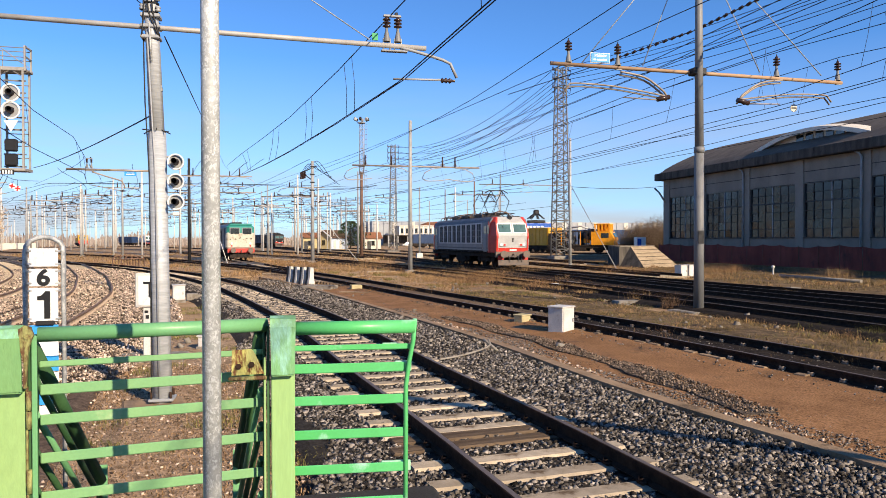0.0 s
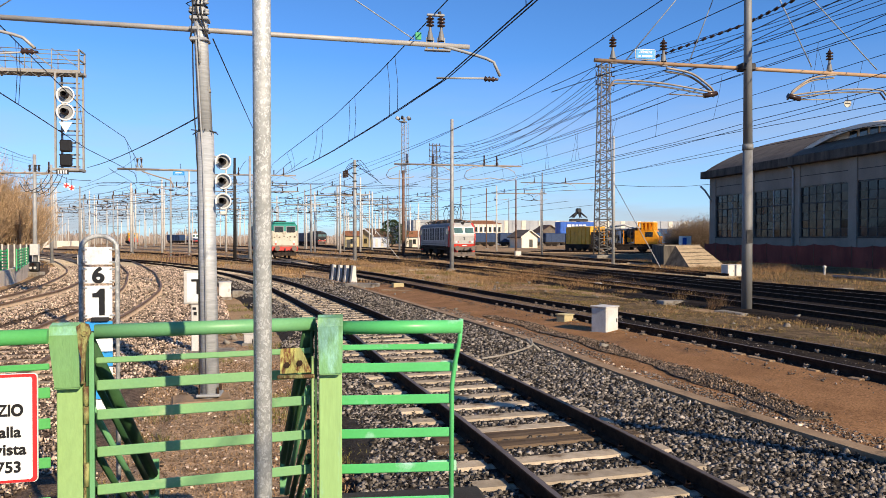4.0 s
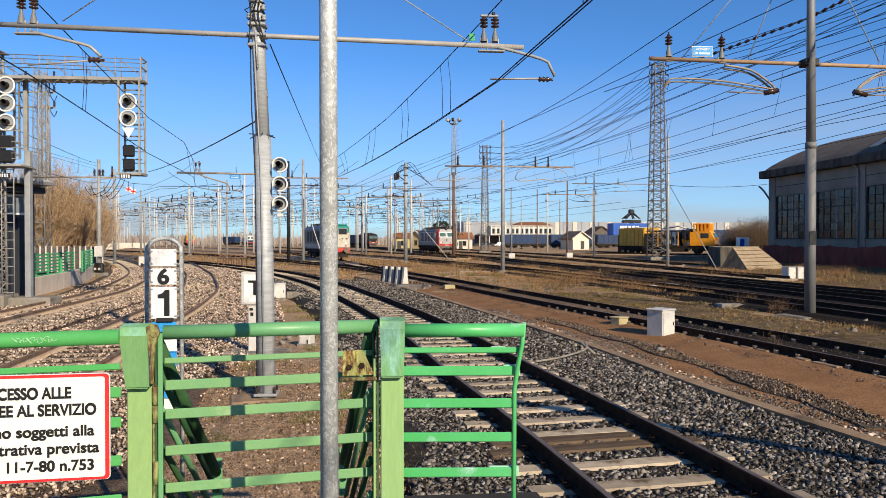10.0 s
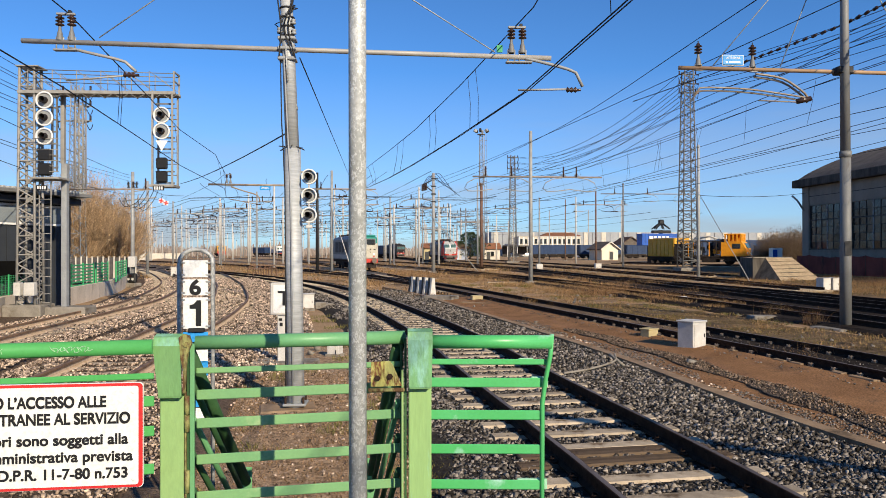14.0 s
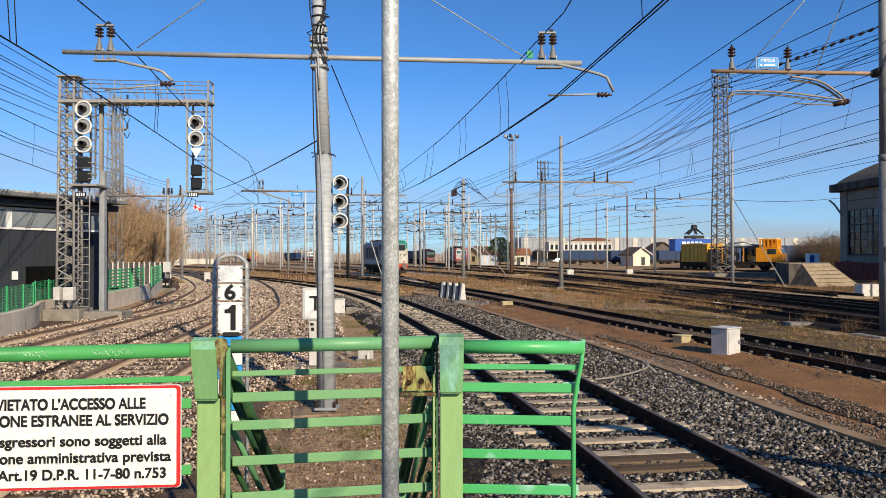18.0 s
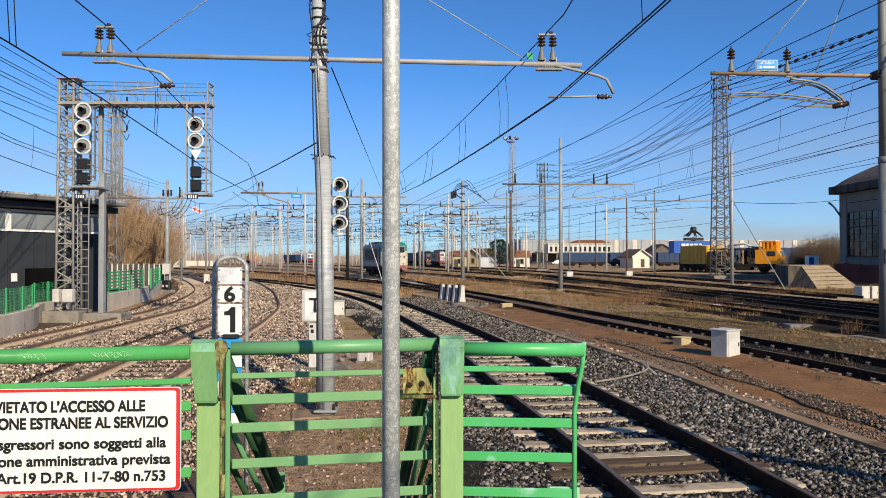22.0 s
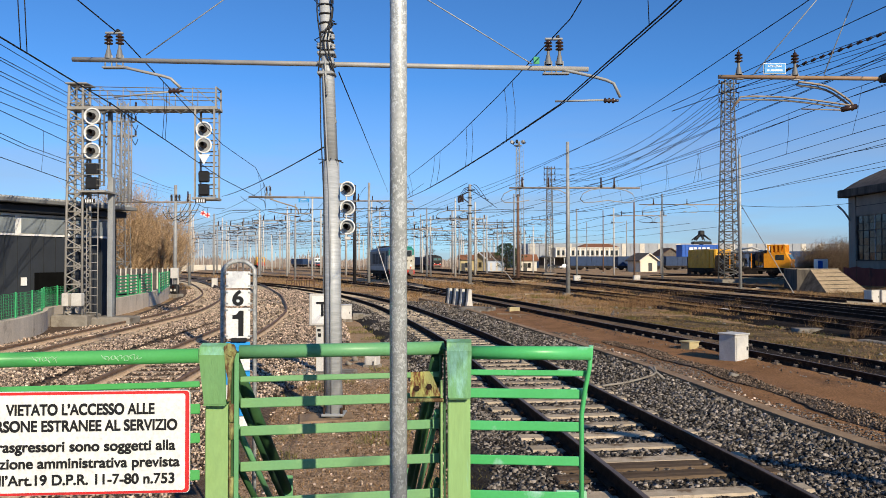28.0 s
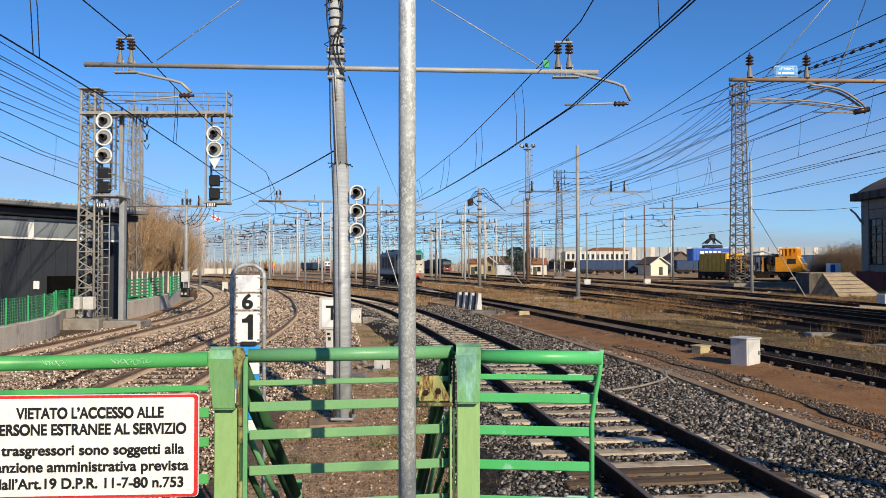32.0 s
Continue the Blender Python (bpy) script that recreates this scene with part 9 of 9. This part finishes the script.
def blades(name, xyz, h, w, m, label, lean=0.5):
    n = len(xyz)
    a, b = rng.random(n) * 6.283, rng.random(n) * 6.283
    hh = h * (0.4 + 0.9 * rng.random(n))
    ww = w * (0.6 + 0.8 * rng.random(n))
    d = np.stack([np.cos(a), np.sin(a), np.zeros(n)], 1)
    l = np.stack([np.cos(b), np.sin(b), np.zeros(n)], 1) * (lean * hh * rng.random(n))[:, None]
    up = np.stack([np.zeros(n), np.zeros(n), hh], 1)
    sd, mid = d * ww[:, None], xyz + up * 0.6 + l * 0.4
    v = np.stack([xyz - sd, xyz + sd, mid + sd * 0.7, mid - sd * 0.7, xyz + up + l + sd * 0.2, xyz + up + l - sd * 0.2], 1)
    f = np.array([[0, 1, 2, 3], [3, 2, 4, 5]])[None] + (np.arange(n) * 6)[:, None, None]
    return tagged(new(name, mesh_from_arrays(name, v.reshape(-1, 3), f.reshape(-1, 4), m)), label, "grass", kind="stuff")


def patchy(p, scale, cut):
    keep = [noise.noise((q[0] * scale, q[1] * scale, 7.0)) > cut for q in p]
    return p[np.array(keep, bool)]


def wide(y0, y1, x0, x1, n, z=-0.30, clear=0.9):
    """Points over a wide stretch of yard, kept off the tracks."""
    y = y0 + (y1 - y0) * rng.random(n)
    x = x0(y) + (x1(y) - x0(y)) * rng.random(n)
    keep = np.ones(n, bool)
    for l in (N_LINE, S_LINE, T3_LINE, LOCO_LINE, T5_LINE, T2_LINE, L1_LINE, L2_LINE):
        keep &= np.abs(x - line_x(l, y)) > clear
    return np.stack([x[keep], y[keep], np.full(keep.sum(), z)], 1)


mid_l, mid_r = (lambda y: np.full_like(y, -4.2)), (lambda y: line_x(N_LINE, y) - 1.9)
solid("litter_ground", B().prism([(-1.9, -0.45), (-1.6, -0.262), (0, -0.245), (1.5, -0.262), (1.8, -0.45)], [Vector((-1.55 - 0.03 * (y - 4) + 0.15 * math.sin(y * 1.3), y, 0)) for y in np.arange(3.7, 21.0, 0.8)], closed=False), LITTERSOIL, "brown soil strewn with dead leaves before the mast", "ground", kind="structure")
litter = scatter(4.6, 14, 800, mid_l, mid_r, -0.255)
blades("dead_grass_litter", litter, 0.028, 0.0055, LITTER, "matted dead grass and litter before the mast", 1.6)
rub = scatter(4.8, 15, 70, mid_l, mid_r, -0.25, 0.02)
stones("strewn_rubble", rub, np.full((len(rub), 1), 0.016), STONE_PALE, "pale gravel and rubble strewn before the mast")
blades("green_tufts", patchy(scatter(5, 26, 420, mid_l, mid_r, -0.26), 1.1, 0.24), 0.09, 0.0045, GRASS, "tufts of winter-green grass around the mast", 0.8)
s_l, s_r = (lambda y: line_x(S_LINE, y) + 1.3), (lambda y: line_x(T3_LINE, y) - 1.1)
blades("dry_verge_grass", patchy(np.concatenate([scatter(6, 30, 80, s_l, s_r, -0.25), scatter(30, 46, 190, s_l, s_r, -0.30)]), 0.5, 0.0), 0.06, 0.008, STRAW, "patchy dry grass between the sidings", 1.6)
blades("olive_verge_grass", patchy(scatter(7, 30, 330, s_l, s_r, -0.26), 0.8, 0.0), 0.05, 0.006, OLIVE, "short olive-brown grass between the sidings", 1.3)
blades("green_verge_grass", patchy(scatter(6, 40, 150, s_l, s_r, -0.27), 0.7, 0.15), 0.05, 0.009, GRASS, "patchy green grass between the sidings", 1.0)
t_l, t_r = (lambda y: line_x(LOCO_LINE, y) + 1.3), (lambda y: np.full_like(y, 38.0))
blades("depot_verge_grass", patchy(wide(14, 74, lambda y: line_x(LOCO_LINE, y) + 1.3, lambda y: np.full_like(y, 42.0), 48000), 0.35, -0.18), 0.09, 0.012, OLIVE, "dry grass verge before the engine shed", 1.5)
far_l, far_r = (lambda y: line_x(S_LINE, y) + 1.5), (lambda y: line_x(LOCO_LINE, y) - 1.5)
blades("far_yard_grass", patchy(np.concatenate([scatter(40, 75, 45, far_l, far_r, -0.30), scatter(75, 130, 14, far_l, far_r, -0.3)]), 0.12, 0.0), 0.07, 0.015, STRAW, "dry grass across the far yard", 1.6)


rnd_l, rnd_r = (lambda y: line_x(N_LINE, y) + 1.8), (lambda y: line_x(LOCO_LINE, y) + 12)
for y0, y1, n, h, w, cut in ((30, 48, 20000, 0.16, 0.010, 0.1), (48, 75, 24000, 0.22, 0.016, 0.06), (75, 130, 20000, 0.28, 0.03, 0.0)):
    blades("yard_straw", patchy(wide(y0, y1, rnd_l, rnd_r, n), 0.22, cut), h, w, STRAW, "patches of dry straw-coloured grass across the yard", 1.4)
    blades("yard_weeds", patchy(wide(y0, y1, rnd_l, rnd_r, n // 3, clear=0.0), 0.35, 0.18), h * 1.9, w * 0.55, STEM, "red-brown dead weeds across the yard", 0.9)
    blades("yard_green", patchy(wide(y0, y1, rnd_l, rnd_r, n // 4), 0.3, 0.22), h * 0.6, w, GRASS, "sparse green grass across the yard", 0.9)
blades("left_yard_straw", patchy(wide(58, 150, lambda y: -0.42 * y, lambda y: line_x(N_LINE, y) + 4, 16000, clear=1.2), 0.12, -0.05), 0.26, 0.03, STRAW, "dry grass between the far curved tracks", 1.4)
blades("depot_weeds", patchy(wide(34, 74, lambda y: np.full_like(y, 25.0), lambda y: np.full_like(y, 41.0), 9000), 0.35, 0.05), 0.24, 0.008, STEM, "tall dry weeds before the engine shed", 0.8)
sl2, sr2 = (lambda y: line_x(S_LINE, y) - 1.2), (lambda y: line_x(S_LINE, y) + 1.2)
blades("track_weeds", patchy(scatter(8, 40, 45, sl2, sr2, -0.25), 0.9, 0.05), 0.13, 0.003, STEM, "dry weeds growing through the rusty track", 0.8)

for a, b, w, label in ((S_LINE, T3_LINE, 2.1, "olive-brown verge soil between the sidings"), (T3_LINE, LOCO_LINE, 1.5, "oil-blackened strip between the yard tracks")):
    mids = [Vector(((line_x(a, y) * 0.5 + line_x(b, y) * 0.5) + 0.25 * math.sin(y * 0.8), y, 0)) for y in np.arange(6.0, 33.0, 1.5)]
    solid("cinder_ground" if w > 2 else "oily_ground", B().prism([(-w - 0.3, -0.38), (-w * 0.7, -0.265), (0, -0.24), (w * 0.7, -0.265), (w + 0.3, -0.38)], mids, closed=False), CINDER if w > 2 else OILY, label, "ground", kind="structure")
over = patchy(scatter(28, 52, 130, lambda y: line_x(T3_LINE, y) - 1.6, lambda y: line_x(T3_LINE, y) + 1.4, -0.16), 0.6, -0.25)
blades("siding_grass", over, 0.13, 0.007, STRAW, "dry grass growing over the old siding", 1.2)
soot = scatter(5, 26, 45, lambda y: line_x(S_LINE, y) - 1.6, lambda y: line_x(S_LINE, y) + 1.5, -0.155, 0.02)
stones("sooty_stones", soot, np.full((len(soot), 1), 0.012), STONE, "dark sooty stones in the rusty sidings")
for x, y, h, r, n in ((10.3, 37.9, 1.0, 0.55, 620), (11.5, 38.4, 0.8, 0.5, 420), (9.2, 38.6, 0.7, 0.6, 400), (12.0, 33.1, 0.75, 0.5, 420), (12.9, 22.3, 0.75, 0.16, 240), (13.3, 25.2, 0.6, 0.28, 240), (29.4, 48.2, 0.9, 0.8, 420), (23.5, 44.2, 0.7, 0.7, 420), (21.5, 45.5, 0.6, 0.7, 380), (7.8, 15.4, 0.42, 0.14, 90), (8.3, 14.4, 0.5, 0.1, 70), (8.15, 15.0, 0.35, 0.2, 80), (5.6, 31.2, 0.5, 0.3, 260), (6.4, 29.4, 0.55, 0.3, 260), (16.5, 47.5, 0.7, 0.9, 420), (7.9, 41.0, 0.6, 0.8, 380), (15.9, 39.0, 0.5, 0.5, 260), (31.5, 47.0, 0.9, 0.6, 380), (33.0, 38.0, 0.9, 0.5, 380), (30.5, 50.0, 0.9, 0.7, 380), (5.0, 55.0, 0.8, 0.9, 420), (2.0, 64.0, 0.8, 1.0, 420), (7.0, 62.0, 0.7, 1.0, 420), (0.0, 70.0, 0.7, 1.2, 420), (10.2, 11.0, 0.5, 0.2, 120), (9.2, 15.8, 0.45, 0.2, 120), (13.9, 14.7, 0.4, 0.2, 150)):
    c = np.array([[x, y, -0.3]]) + np.stack([rng.normal(0, r, n), rng.normal(0, r, n), np.zeros(n)], 1)
    blades("dry_weed_clump", c, h * 0.66, 0.0018 + 0.00006 * y, GRASS if x == 13.9 else (STEM, STRAW)[int(x * 7) % 2], "fuzzy clump of dry winter weeds", 1.0)
chips = np.concatenate([scatter(9, 46, 0.55, lambda y: line_x(S_LINE, y) - 1.6, lambda y: line_x(T3_LINE, y) + 1.0, -0.27, 0.03), scatter(14, 44, 0.4, mid_l, lambda y: line_x(kerb_line, y) + 1.5, -0.2, 0.02)])
stones("rubble_chips", chips, 0.035 + 0.05 * rng.random((len(chips), 1)) ** 2, CONCRETE, "pale chips of broken concrete strewn between the tracks")


for k in range(90):
    y = 9 + 50 * rng.random() ** 1.2
    a, b = (line_x(S_LINE, y) + 1.2, line_x(T3_LINE, y) - 1.1) if k % 2 else (line_x(LOCO_LINE, y) + 1.2, 33.0)
    x = a + (b - a) * rng.random()
    n = int(60 + 90 * rng.random())
    c = np.array([[x, y, -0.3]]) + np.stack([rng.normal(0, 0.22, n), rng.normal(0, 0.22, n), np.zeros(n)], 1)
    blades("grass_tuft", c, 0.12 + 0.12 * rng.random(), 0.0026 + 0.00008 * y, (STRAW, STRAW, STEM, GRASS)[k % 4], "low tuft of winter grass between the sidings", 0.9)


def motions():
    line = spline(LOCO_PTS, 1.0)
    acc = [0.0]
    for a, b in zip(line, line[1:]):
        acc.append(acc[-1] + (b - a).length)

    def at(s):
        for i in range(len(acc) - 1):
            if acc[i + 1] >= s:
                return line[i].lerp(line[i + 1], (s - acc[i]) / (acc[i + 1] - acc[i]))
        return line[-1]

    def s_of_y(y):
        for i in range(len(line) - 1):
            if line[i + 1].y >= y:
                return acc[i] + (acc[i + 1] - acc[i]) * (y - line[i].y) / (line[i + 1].y - line[i].y)

    rows = []
    for t, y in LOCO_TIMES:
        s = s_of_y(y)
        a, b = at(s + 1.0), at(s + 16.0)
        c, d = (a + b) / 2, b - a
        rows.append((t, pose(c.x, c.y, 0, 0, 0, math.degrees(math.atan2(d.y, d.x)) - 90)))
    walk(GREY_LOCO, rows)


LOCO_TIMES = ((0, 50.3), (1.5, 59.0), (3, 68.4), (3.8, 74.2), (4.5, 80), (6, 89), (7.5, 97.5), (9, 105.5), (11, 115), (13, 125), (16, 142), (19, 160), (21.5, 176), (24, 192), (28, 215), (32, 238))
motions()
